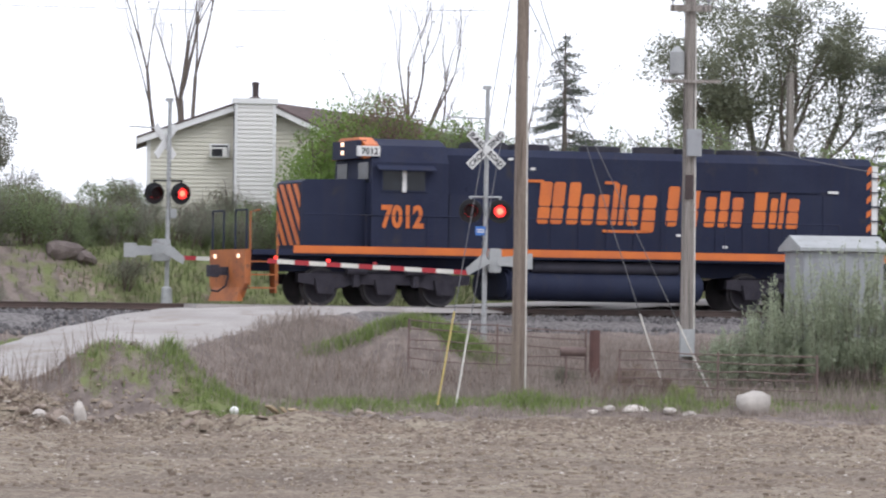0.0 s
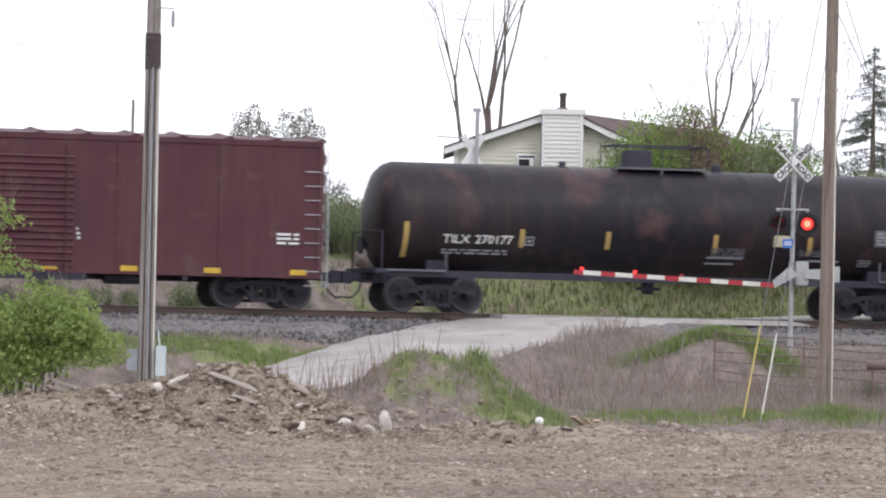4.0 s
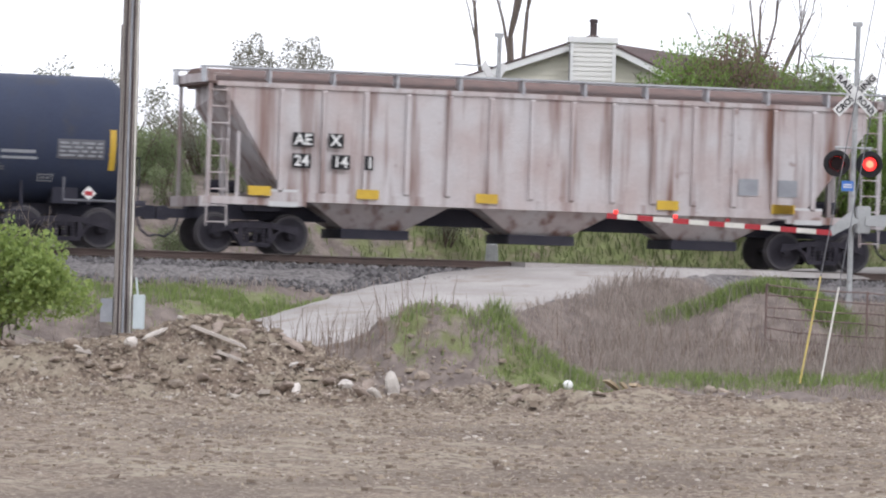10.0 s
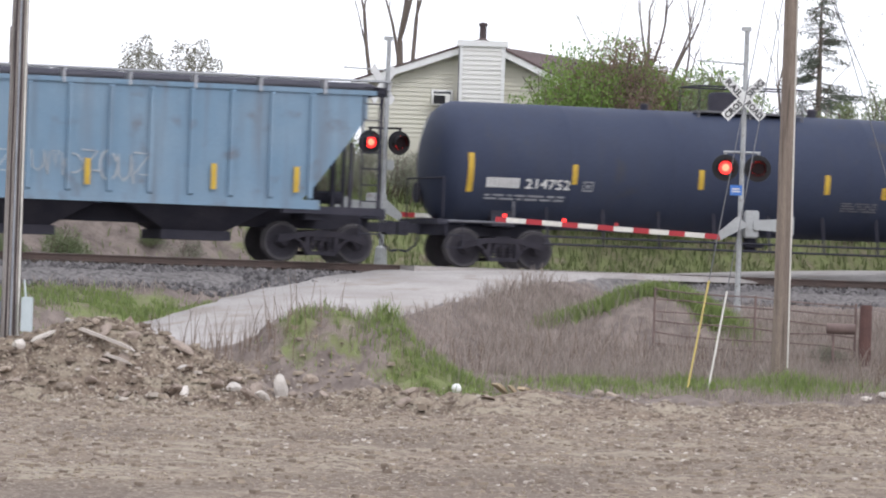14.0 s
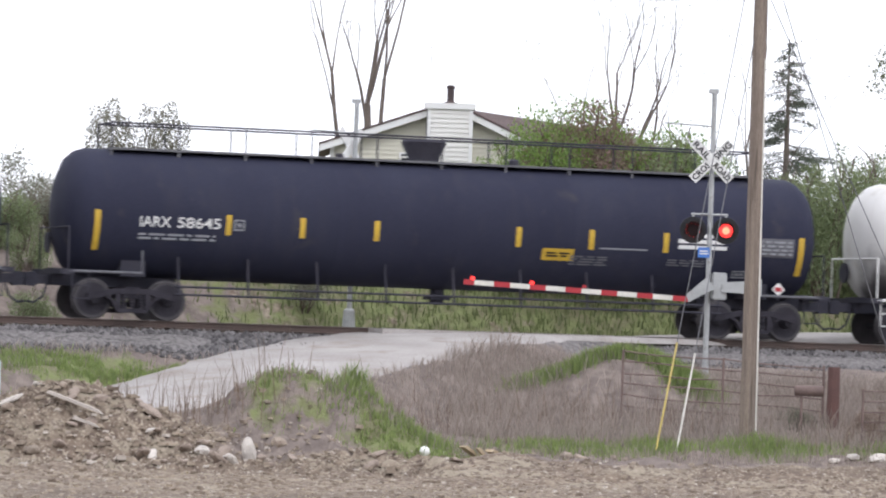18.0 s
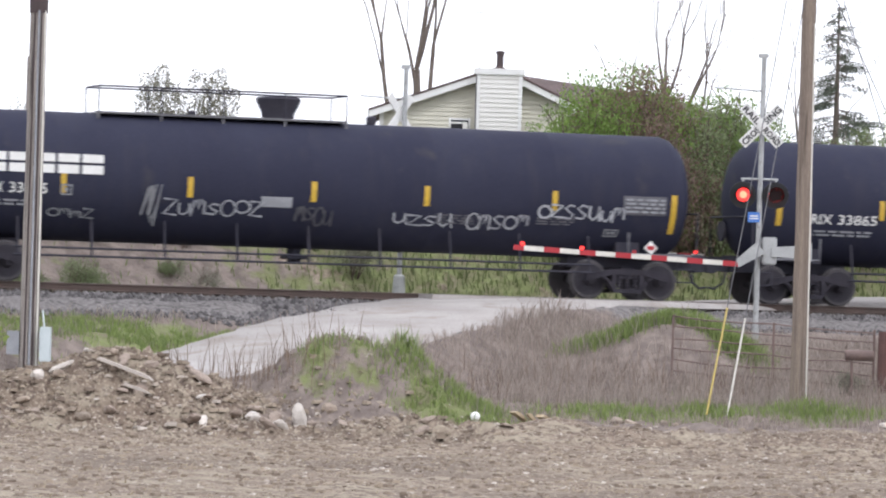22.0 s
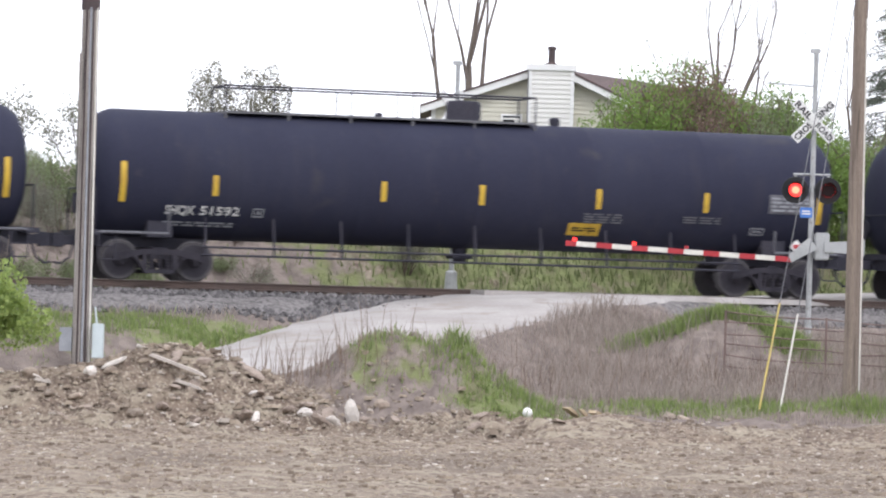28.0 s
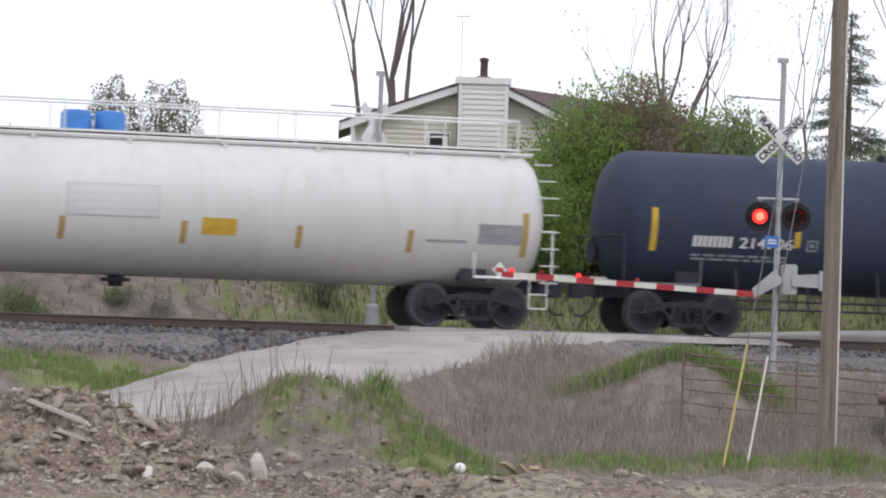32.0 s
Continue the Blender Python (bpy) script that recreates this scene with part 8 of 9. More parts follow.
tube(bm, (0.1, 0, -0.75), (0.1, 0, -0.1), 0.03, seg=8)
part("prop", bm, M_PINKPIPE, pipe_end)


M_BOULDER = material("bank_boulder", (0.20, 0.165, 0.15), (0.13, 0.105, 0.095), rough=0.95, scale=3, amount=0.5, bump=0.02)
M_SLAB = material("earth_slab", (0.33, 0.27, 0.225), (0.25, 0.2, 0.165), rough=0.95, scale=5, amount=0.4, bump=0.01)


def rock_mesh(seed, sub=2):
    bm = bmnew()
    bmesh.ops.create_icosphere(bm, subdivisions=sub, radius=1.0)
    rng = random.Random(seed)
    o = Vector((rng.uniform(-9, 9), rng.uniform(-9, 9), rng.uniform(-9, 9)))
    for v in bm.verts:
        v.co *= 1 + 0.35 * noise.noise(v.co * 1.1 + o) + 0.12 * noise.noise(v.co * 3 + o)
    me = bpy.data.meshes.new("stone")
    bm.to_mesh(me)
    bm.free()
    return me


def stone(x, y, sx, sy, sz, mat, label, seed, turn=0, tilt=0, sink=0.35, name="stone", flat=True):
    me = rock_mesh(seed)
    me.transform(Matrix.Diagonal((sx, sy, sz, 1)))
    me.materials.append(mat)
    if not flat:
        me.shade_smooth()
    ob = new(name, me)
    ob.matrix_basis = pose(x, y, ground_z(x, y) + sz * (1 - sink), 0, tilt, turn)
    return tagged(ob, label, "stone", "stones along the field edge")


stone(14.4, 104.0, 0.43, 0.36, 0.36, M_PALESTONE, "large pale rounded boulder at the field edge", 3, sink=0.25, flat=False)
stone(-1.95, 128.6, 0.62, 0.45, 0.30, M_BOULDER, "long grey-brown boulder half buried in the far bank", 7, turn=8, tilt=10, sink=0.8)
stone(-1.35, 128.55, 0.36, 0.35, 0.22, M_BOULDER, "low grey-brown boulder half buried in the far bank", 21, turn=40, tilt=12, sink=0.8)
stone(-1.1, 100.6, 0.14, 0.1, 0.30, M_PALESTONE, "pale upright slab of stone in the dirt", 4, tilt=-8, sink=0.3)
stone(-0.55, 101.6, 0.16, 0.12, 0.14, M_STONE, "tan stone in the dirt bank", 5)
for i, (x, y, s) in enumerate(((11.6, 103.6, 0.3), (11.0, 103.4, 0.16), (12.4, 103.4, 0.2), (12.9, 103.8, 0.22), (10.6, 103.2, 0.12), (11.4, 103.1, 0.12))):
    stone(x, y, s, s * 0.8, s * 0.45, M_PALESTONE, "pale flat stone in the grass verge", 10 + i, turn=i * 40, sink=0.4)
rng = random.Random(12)
for i in range(44):
    if i < 34:
        x, y = rng.uniform(-9.5, -0.5), rng.uniform(99.6, 102.8)
    else:
        x, y = rng.uniform(0, 8), rng.uniform(101.6, 103.4)
    s = rng.choice((0.05, 0.06, 0.08, 0.1, 0.14))
    stone(x, y, s * rng.uniform(0.8, 1.4), s, s * rng.uniform(0.5, 0.9), rng.choice((M_STONE, M_STONE, M_STONE, M_STONE, M_PALESTONE)), "tan fieldstone half buried in the dirt", 30 + i, turn=rng.uniform(0, 180), tilt=rng.uniform(-20, 20))
for i in range(44):
    x, y = rng.gauss(-4.2, 2.6), rng.uniform(99.4, 101.4)
    s = rng.uniform(0.06, 0.19)
    stone(x, y, s * rng.uniform(0.8, 1.7), s * 0.8, s * rng.uniform(0.25, 0.6), rng.choice((M_SLAB, M_SLAB, M_SLAB, M_PALESTONE)), "broken slab of earth and stone on the dirt pile", 130 + i, turn=rng.uniform(0, 180), tilt=rng.uniform(-35, 35), sink=0.45)
ball = thing("plastic_ball", pose(2.35, 102.0, ground_z(2.35, 102.0) + 0.08), "small white ball lying in the grass", "ball")
bm = bmnew()
bmesh.ops.create_uvsphere(bm, u_segments=20, v_segments=12, radius=0.10)
part("shell", bm, M_BALLWHITE, ball, smooth=True)


def board(x, y, length, w, turn, tilt, label, mat=M_PLANK, lift=0.05):
    b = thing("broken_board", pose(x, y, ground_z(x, y) + lift, 0, tilt, turn), label, "board", "broken boards in the dirt")
    bm = bmnew()
    prism(bm, [(-length / 2, -0.03), (length / 2, -0.03), (length / 2 - 0.12, 0.02), (length / 2 - 0.3, 0.03), (-length / 2 + 0.05, 0.03)], -w / 2, w / 2)
    part("plank", bm, mat, b)


board(-4.5, 100.55, 1.2, 0.16, -8, 19, "splintered grey board lying on the dirt pile", lift=0.24)
board(-4.25, 100.4, 0.6, 0.1, -3, 17, "splintered grey board lying on the dirt pile", lift=0.12)
board(-8.2, 101.0, 0.9, 0.14, -10, 18, "splintered grey board on the dirt bank", lift=0.15)
board(-7.0, 100.6, 0.6, 0.1, 10, 12, "splintered grey board on the dirt bank", lift=0.1)
M_LOG = material("split_tan_wood", (0.47, 0.375, 0.25), (0.36, 0.275, 0.18), rough=0.9, scale=4, amount=0.4)
board(3.3, 102.9, 0.5, 0.22, 30, 32, "split tan log end in the grass", M_LOG, 0.14)
board(3.55, 102.8, 0.42, 0.2, 10, 48, "split tan log end in the grass", M_LOG, 0.12)
board(3.75, 103.0, 0.4, 0.18, 60, 12, "split tan log end in the grass", M_LOG, 0.1)


# ---- the house on the rise ----
def house():
    base = 4.6
    h = thing("house", pose(0, 0, 0), "cream lap-sided house with white chimney chase, brown roof", "house")
    x0, xr, x1, y0, y1 = 0.45, 3.66, 5.75, 137.0, 146.0
    zl, za, zr = 7.60, 8.74, 7.80
    # lapped boards of the gable
    def top_at(x):
        return zl + (za - zl) * (x - x0) / (xr - x0) if x < xr else za + (zr - za) * (x - xr) / (x1 - xr)
    bm = bmnew()
    prism(bm, [(x0, base), (x1, base), (x1, zr - 0.1), (xr, za - 0.1), (x0, zl - 0.1)], y0 + 0.03, y1)
    part("wall", bm, M_SIDING, h)
    z = base
    step = 0.125
    while z < za - 0.2:
        a, b = x0, x1
        if z + step > zl - 0.1:
            a = x0 + (z + step - zl + 0.1) / (za - zl) * (xr - x0)
        if z + step > zr - 0.1:
            b = x1 - (z + step - zr + 0.1) / (za - zr) * (x1 - xr)
        if b - a > 0.3:
            bm = bmnew()
            prism_x(bm, [(y0 + 0.03, z), (y0 - 0.012, z), (y0 + 0.018, z + step), (y0 + 0.03, z + step)], a, b)
            part("siding_board", bm, M_SIDING, h)
        z += step
    for x in (x0, x1):
        part("corner_trim", bm_box((x - 0.06, x + 0.06, y0 - 0.03, y0 + 0.1, base, top_at(x) - 0.1)), M_TRIM, h)
    # rakes
    bm = bmnew()
    prism(bm, [(x0 - 0.35, zl - 0.24), (x0 - 0.35, zl - 0.05), (xr, za + 0.07), (x1 + 0.4, zr - 0.12), (x1 + 0.4, zr - 0.3), (xr, za - 0.11)], y0 - 0.34, y0 - 0.28)
    part("fascia", bm, M_TRIM, h, "white rake fascia")
    bm = bmnew()
    prism(bm, [(x0 - 0.37, zl - 0.06), (x0 - 0.37, zl + 0.0), (xr, za + 0.14), (x1 + 0.42, zr - 0.07), (x1 + 0.42, zr - 0.13), (xr, za + 0.07)], y0 - 0.36, y1 + 0.3)
    part("roof", bm, M_SHINGLE, h, "brown shingle roof")
    # chimney chase
    bm = bmnew()
    box(bm, 3.02, 4.28, y0 - 0.62, y0 + 0.2, base, 8.62)
    chase = part("chimney_chase", bm, M_SIDINGW, h, "white sided chimney chase")
    z = base
    while z < 8.55:
        bm = bmnew()
        prism_x(bm, [(y0 - 0.62, z), (y0 - 0.65, z), (y0 - 0.625, z + 0.13), (y0 - 0.62, z + 0.13)], 3.12, 4.18)
        part("siding_board", bm, M_SIDINGW, chase)
        z += 0.13
    for x in (3.02, 4.18):
        part("corner_trim", bm_box((x, x + 0.1, y0 - 0.66, y0 - 0.6, base, 8.62)), M_TRIM, chase)
    part("cap", bm_box((2.96, 4.34, y0 - 0.7, y0 + 0.25, 8.62, 8.78)), M_TRIM, chase)
    bm = bmnew()
    lathe(bm, [(8.78, 0.095), (9.2, 0.095), (9.21, 0.12), (9.27, 0.12), (9.3, 0.06)], "z", 14, (3.66, y0 - 0.2, 0))
    part("flue", bm, M_BAND, chase, "dark metal flue pipe")
    part("cable", bm_box((3.0, 3.03, y0 - 0.68, y0 - 0.64, base, 8.6)), M_WIRE, chase)
    # window unit
    win = part("window", bm_box((2.3, 2.9, y0 - 0.03, y0 + 0.02, 7.0, 7.42)), M_TRIM, h)
    part("pane", bm_box((2.36, 2.84, y0 - 0.036, y0 - 0.03, 7.05, 7.37)), M_GLASS, win)
    ac = part("air_conditioner", bm_box((2.32, 2.82, y0 - 0.38, y0 - 0.03, 6.98, 7.30), bevel=0.02), M_SIDINGW, h, "window air conditioner")
    part("grille", bm_box((2.36, 2.68, y0 - 0.39, y0 - 0.38, 7.02, 7.25)), M_BLACKPAINT, ac, "dark intake grille")
    # rear wing with its brown roof
    bm = bmnew()
    box(bm, 5.0, 10.2, 142.0, 149.0, base, 7.9)
    part("wing_wall", bm, M_SIDING, h)
    bm = bmnew()
    v = [bm.verts.new(p) for p in ((4.0, 141.5, 7.95), (10.6, 141.5, 7.75), (9.0, 145.5, 8.55), (4.0, 145.5, 9.15), (4.0, 149.5, 7.95), (10.6, 149.5, 7.75))]
    for q in ((0, 1, 2, 3), (3, 2, 5, 4), (1, 5, 2), (0, 3, 4)):
        bm.faces.new([v[i] for i in q])
    bm.faces.new([v[i] for i in (0, 4, 5, 1)])
    bmesh.ops.recalc_face_normals(bm, faces=bm.faces)
    part("wing_roof", bm, M_SHINGLE, h)
    bm = bmnew()
    tube(bm, (3.2, 141.0, 8.7), (3.2, 141.0, 10.6), 0.007, seg=5)
    tube(bm, (3.05, 141.0, 10.6), (3.4, 141.0, 10.62), 0.01, seg=5)
    part("aerial", bm, M_WIRE, h)


house()


# ---- plants ----
def leaf_mesh(name, blobs, count, size, mat, seed, slim=0.6, droop=0.0, shell=0.35):
    """Single leaves strewn through a union of uneven blobs; each blob is (x, y, z, rx, ry, rz)."""
    rng = np.random.default_rng(seed)
    w = np.array([b[3] * b[4] * b[5] for b in blobs])
    pick = rng.choice(len(blobs), size=count, p=w / w.sum())
    b = np.array(blobs)[pick]
    d = rng.normal(size=(count, 3))
    d /= np.linalg.norm(d, axis=1, keepdims=True)
    rad = rng.uniform(shell ** 3, 1, size=(count, 1)) ** (1 / 3)
    lump = 1 + 0.22 * np.sin(7 * d[:, :1] + b[:, :1] * 3) * np.sin(6 * d[:, 2:3] + b[:, 1:2])
    c = b[:, :3] + d * rad * lump * b[:, 3:6]
    s = size * rng.uniform(0.55, 1.3, size=(count, 1))
    a = rng.normal(size=(count, 3))
    a[:, 2] -= droop
    a /= np.linalg.norm(a, axis=1, keepdims=True)
    e = np.cross(a, rng.normal(size=(count, 3)))
    e /= np.linalg.norm(e, axis=1, keepdims=True)
    p = np.stack([c - a * s, c + e * s * slim, c + a * s, c - e * s * slim], axis=1).reshape(-1, 3)
    f = np.arange(count * 4).reshape(-1, 4)
    me = bpy.data.meshes.new(name)
    me.from_pydata(p.tolist(), [], f.tolist())
    me.materials.append(mat)
    return me


def limb(bm, p, d, length, r, depth, rng, spread, tips, bend=0.12, up=0.15, splits=(2, 3), shrink=(0.62, 0.8)):
    """Grows a tapered limb in short bends and forks it."""
    n = 4
    q = Vector(p)
    d = Vector(d).normalized()
    for i in range(n):
        d = (d + Vector((rng.uniform(-bend, bend), rng.uniform(-bend, bend), rng.uniform(-bend, bend) + up * 0.25))).normalized()
        e = q + d * (length / n)
        r2 = r * (1 - 0.11)
        tube(bm, q, e, r, r2, seg=6 if r > 0.03 else 4, caps=False)
        q, r = e, r2
        if depth > 0 and i == 2 and rng.random() < 0.5:
            s = (d + Vector((rng.uniform(-1, 1), rng.uniform(-1, 1), rng.uniform(-0.2, 0.6))) * spread).normalized()
            limb(bm, q, s, length * rng.uniform(0.45, 0.65), r * 0.55, depth - 1, rng, spread, tips, bend, up, splits, shrink)
    tips.append(tuple(q))
    if depth > 0:
        for _ in range(rng.randint(*splits)):
            s = (d + Vector((rng.uniform(-1, 1), rng.uniform(-1, 1), rng.uniform(-0.3, 0.5))) * spread).normalized()
            limb(bm, q, s, length * rng.uniform(*shrink), r * rng.uniform(0.6, 0.75), depth - 1, rng, spread, tips, bend, up, splits, shrink)


def tree(x, y, z, label, stems, depth, seed, leaves=None, leaf_mat=None, leaf_size=0.1, leaf_count=0, spread=0.5, bark=M_BARK, clump=0.35, kind="tree", bend=0.12, shrink=(0.62, 0.8), group="trees behind the track"):
    """stems: (dx, dy, direction, length, radius) from the foot."""
    t = thing(kind, pose(x, y, z), label, "tree" if kind != "shrub" else "shrub", group)
    rng = random.Random(seed)
    bm = bmnew()
    tips = []
    for dx, dy, d, length, r in stems:
        limb(bm, (dx, dy, -0.3), d, length, r, depth, rng, spread, tips, bend=bend, shrink=shrink)
    part("trunk", bm, bark, t)
    if leaf_count:
        blobs = [(px, py, pz, clump, clump, clump * 0.8) for px, py, pz in tips if pz > 0.3]
        if leaves:
            blobs += leaves
        crown = link("crown", leaf_mesh("crown", blobs, leaf_count, leaf_size, leaf_mat, seed, shell=0.1), t)
    return t


# tall bare tree behind the house, three rising stems
tree(1.5, 150, 6.0, "tall bare tree with three rising stems", ((0.0, 0, (0.01, 0, 1), 3.7, 0.165), (-0.5, 0, (-0.07, 0.0, 1), 4.6, 0.085), (0.3, 0, (0.06, 0.0, 1), 4.5, 0.095)), 5, 19, leaf_mat=L_BUD, leaf_size=0.03, leaf_count=1400, spread=0.36, clump=0.3, bend=0.07, shrink=(0.48, 0.7))
# spreading half-bare tree
tree(9.25, 148, 6.3, "half-bare spreading tree with thin upright branches", ((0, 0, (-0.2, 0, 1), 2.6, 0.12), (0.25, 0, (0.05, 0, 1), 2.5, 0.11), (-0.3, 0, (-0.55, 0, 1), 2.0, 0.07), (0.6, 0, (0.25, 0.1, 1), 2.4, 0.09)), 4, 15, leaf_mat=L_SHRUB, leaf_size=0.034, leaf_count=1500, spread=0.40, clump=0.12,
     leaves=[(2.2, 0, 2.0, 1.2, 1, 0.9), (1.2, 0, 1.4, 1.3, 1, 0.8), (2.4, 0, 1.3, 1.3, 1, 0.8)], bend=0.14, shrink=(0.58, 0.82))
tree(16.1, 149, 6.2, "low thin tree in fresh spring leaf", ((0, 0, (-0.1, 0, 1), 0.95, 0.05), (0.3, 0, (0.25, 0, 1), 0.9, 0.045), (-0.4, 0, (-0.3, 0, 1), 0.8, 0.04)), 3, 27, leaf_mat=L_SHRUB, leaf_size=0.04, leaf_count=2600, spread=0.45, clump=0.28)
tree(11.3, 148.5, 6.2, "low thin tree in fresh spring leaf", ((0, 0, (0.0, 0, 1), 0.95, 0.05), (0.4, 0, (0.2, 0, 1), 0.85, 0.045)), 3, 28, leaf_mat=L_SHRUB, leaf_size=0.04, leaf_count=1800, spread=0.45, clump=0.28)
tree(13.2, 149, 6.3, "thin bare sapling with faint buds", ((0, 0, (0.05, 0, 1), 2.4, 0.06), (0.3, 0, (0.3, 0, 1), 2.2, 0.05)), 3, 25, leaf_mat=L_DULL, leaf_size=0.035, leaf_count=450, spread=0.45, clump=0.35)
# big grey-green tree
tree(21.3, 152, 5.6, "large grey-green broadleaf tree coming into leaf", ((-0.3, 0, (-0.25, 0, 1), 2.6, 0.2), (0.3, 0, (0.2, 0, 1), 2.7, 0.22), (0.8, 0, (0.55, 0, 1), 2.6, 0.17), (-0.6, 0, (-0.25, 0, 1), 1.7, 0.15), (0, 0, (0, 0.2, 1), 3.0, 0.2)), 4, 31, leaf_mat=L_MAPLE, leaf_size=0.055, leaf_count=46000, spread=0.5, clump=0.5,
     leaves=[(0, 0, 5.2, 1.9, 1.4, 1.9), (-1.9, 0, 4.2, 1.6, 1.2, 1.5), (1.9, 0, 4.2, 1.7, 1.2, 1.6), (0.2, 0, 3.2, 2.8, 1.2, 1.5), (2.8, 0, 3.2, 1.0, 1, 1.3), (-2.8, 0, 3.2, 0.9, 1, 1.3), (0.2, 0, 2.0, 2.6, 1.0, 0.9)])
tree(-6.1, 165, 5.5, "rounded twin-crowned tree in young leaf", ((-0.7, 0, (-0.12, 0, 1), 1.35, 0.12), (0.75, 0, (0.12, 0, 1), 1.3, 0.12)), 4, 41, leaf_mat=L_BUD, leaf_size=0.045, leaf_count=17000, spread=0.34, clump=0.2, shrink=(0.55, 0.72),
     leaves=[(-0.85, 0, 3.3, 0.85, 0.8, 1.25), (0.9, 0, 3.2, 1.0, 0.8, 1.3), (0, 0, 2.4, 1.7, 0.8, 0.7)])
for i, (x, y, s) in enumerate(((-10.2, 150, 0.95), (-12.5, 148, 1.0), (-14.5, 152, 0.9), (-9.0, 156, 0.7))):
    tree(x, y, 5.6, "small thin tree with sparse spring leaves", ((0, 0, (0.05, 0, 1), 1.05 * s, 0.06), (0.2, 0, (0.3, 0, 1), 0.9 * s, 0.04), (-0.2, 0, (-0.3, 0, 1), 0.9 * s, 0.04)), 3, 50 + i, leaf_mat=L_DULL, leaf_size=0.05, leaf_count=1300, spread=0.45, clump=0.4)


def spruce(x, y, z, tall, wide, seed, label):
    t = thing("spruce", pose(x, y, z), label, "spruce", "spruces behind the track")
    rng = random.Random(seed)
    bm = bmnew()
    tube(bm, (0, 0, -0.3), (0, 0, tall), 0.13, 0.015, seg=8)
    part("trunk", bm, M_BARK, t)
    blobs = []
    bm = bmnew()
    z = tall * 0.12
    while z < tall * 0.98:
        s = 1 - z / tall
        for k in range(rng.randint(2, 4)):
            a = rng.uniform(0, 2 * math.pi)
            L = wide * (s ** 0.75) * rng.uniform(0.35, 1.25) + 0.08
            tip = Vector((L * math.cos(a), L * math.sin(a), z + L * rng.uniform(-0.35, 0.05)))
            tube(bm, (0, 0, z), tip, 0.02, 0.008, seg=4)
            for j in range(4):
                f = 0.35 + 0.2 * j
                blobs.append((tip.x * f, tip.y * f, z + (tip.z - z) * f - 0.04, 0.07 + L * 0.14, 0.07 + L * 0.14, 0.08 + 0.03 * L))
        z += tall * rng.uniform(0.018, 0.04)
    part("branchwork", bm, M_BARK, t)
    link("foliage", leaf_mesh("foliage", blobs, 12500, 0.05, L_SPRUCE, seed, slim=0.28, droop=0.5, shell=0.0), t)


spruce(14.33, 150, 6.6, 5.2, 1.75, 3, "dark thin-topped spruce behind the track")
spruce(25.35, 150, 6.4, 6.0, 1.8, 5, "dark drooping spruce at the wood's edge")


def shrub_thing(seed, mat, label, count=1700, size=0.027, twigs=True):
    rng = random.Random(seed)
    t = thing("shrub", pose(0, 0, -60 - seed), label, "shrub", "shrubs along the bank")
    blobs = [(rng.uniform(-0.8, 0.8), rng.uniform(-0.5, 0.5), rng.uniform(0.35, 1.25), rng.uniform(0.3, 0.6), rng.uniform(0.3, 0.5), rng.uniform(0.25, 0.55)) for _ in range(9)]
    bm = bmnew()
    for _ in range(16):
        b = rng.choice(blobs)
        p = Vector((rng.uniform(-0.25, 0.25), rng.uniform(-0.2, 0.2), -0.1))
        q = Vector((b[0], b[1], b[2] + b[5] * rng.uniform(0.2, 1.3)))
        m = (p + q) / 2 + Vector((rng.uniform(-0.15, 0.15), 0, 0.1))
        tube(bm, p, m, 0.022, 0.014, seg=4, caps=False)
        tube(bm, m, q, 0.014, 0.006, seg=4, caps=False)
        for _k in range(3):
            f = m.lerp(q, rng.random())
            tube(bm, f, f + Vector((rng.uniform(-0.3, 0.3), rng.uniform(-0.3, 0.3), rng.uniform(0.1, 0.45))), 0.008, 0.003, seg=3, caps=False)
    part("branchwork", bm, M_TWIG, t)
    link("foliage", leaf_mesh("foliage", blobs, count, size, mat, seed, shell=0.15), t)
    return t


SHRUBS = {}
for key, mat, lab, cnt, size in (("green", L_SHRUB, "leafy green shrub on the bank", 5200, 0.030), ("olive", L_DULL, "olive-brown brushy shrub on the bank", 4600, 0.024), ("fresh", L_BUSH, "fresh green shrub on the bank", 5200, 0.030), ("red", L_RED, "russet-leaved shrub beside the house", 15000, 0.017),
                                 ("dense_green", L_SHRUB, "leafy green bush beyond the track", 17000, 0.019), ("dense_fresh", L_BRIGHT, "fresh green bush beyond the track", 17000, 0.019)):
    SHRUBS[key] = [shrub_thing(i + 10 * len(SHRUBS), mat, lab, cnt, size) for i in range(2)]


def plant(key, x, y, s, seed, sink=0.1, tall=1.0):
    """Moves the first of a kind into place, then adds copies."""
    rng = random.Random(seed)
    src = SHRUBS[key][seed % 2]
    m = pose(x, y, ground_z(x, y) - sink, 0, 0, rng.uniform(0, 360))
    ob = src if not src.get("used") else copy_thing(src, m)
    src["used"] = 1
    ob.matrix_basis = m @ Matrix.Diagonal((s, s, s * tall, 1))


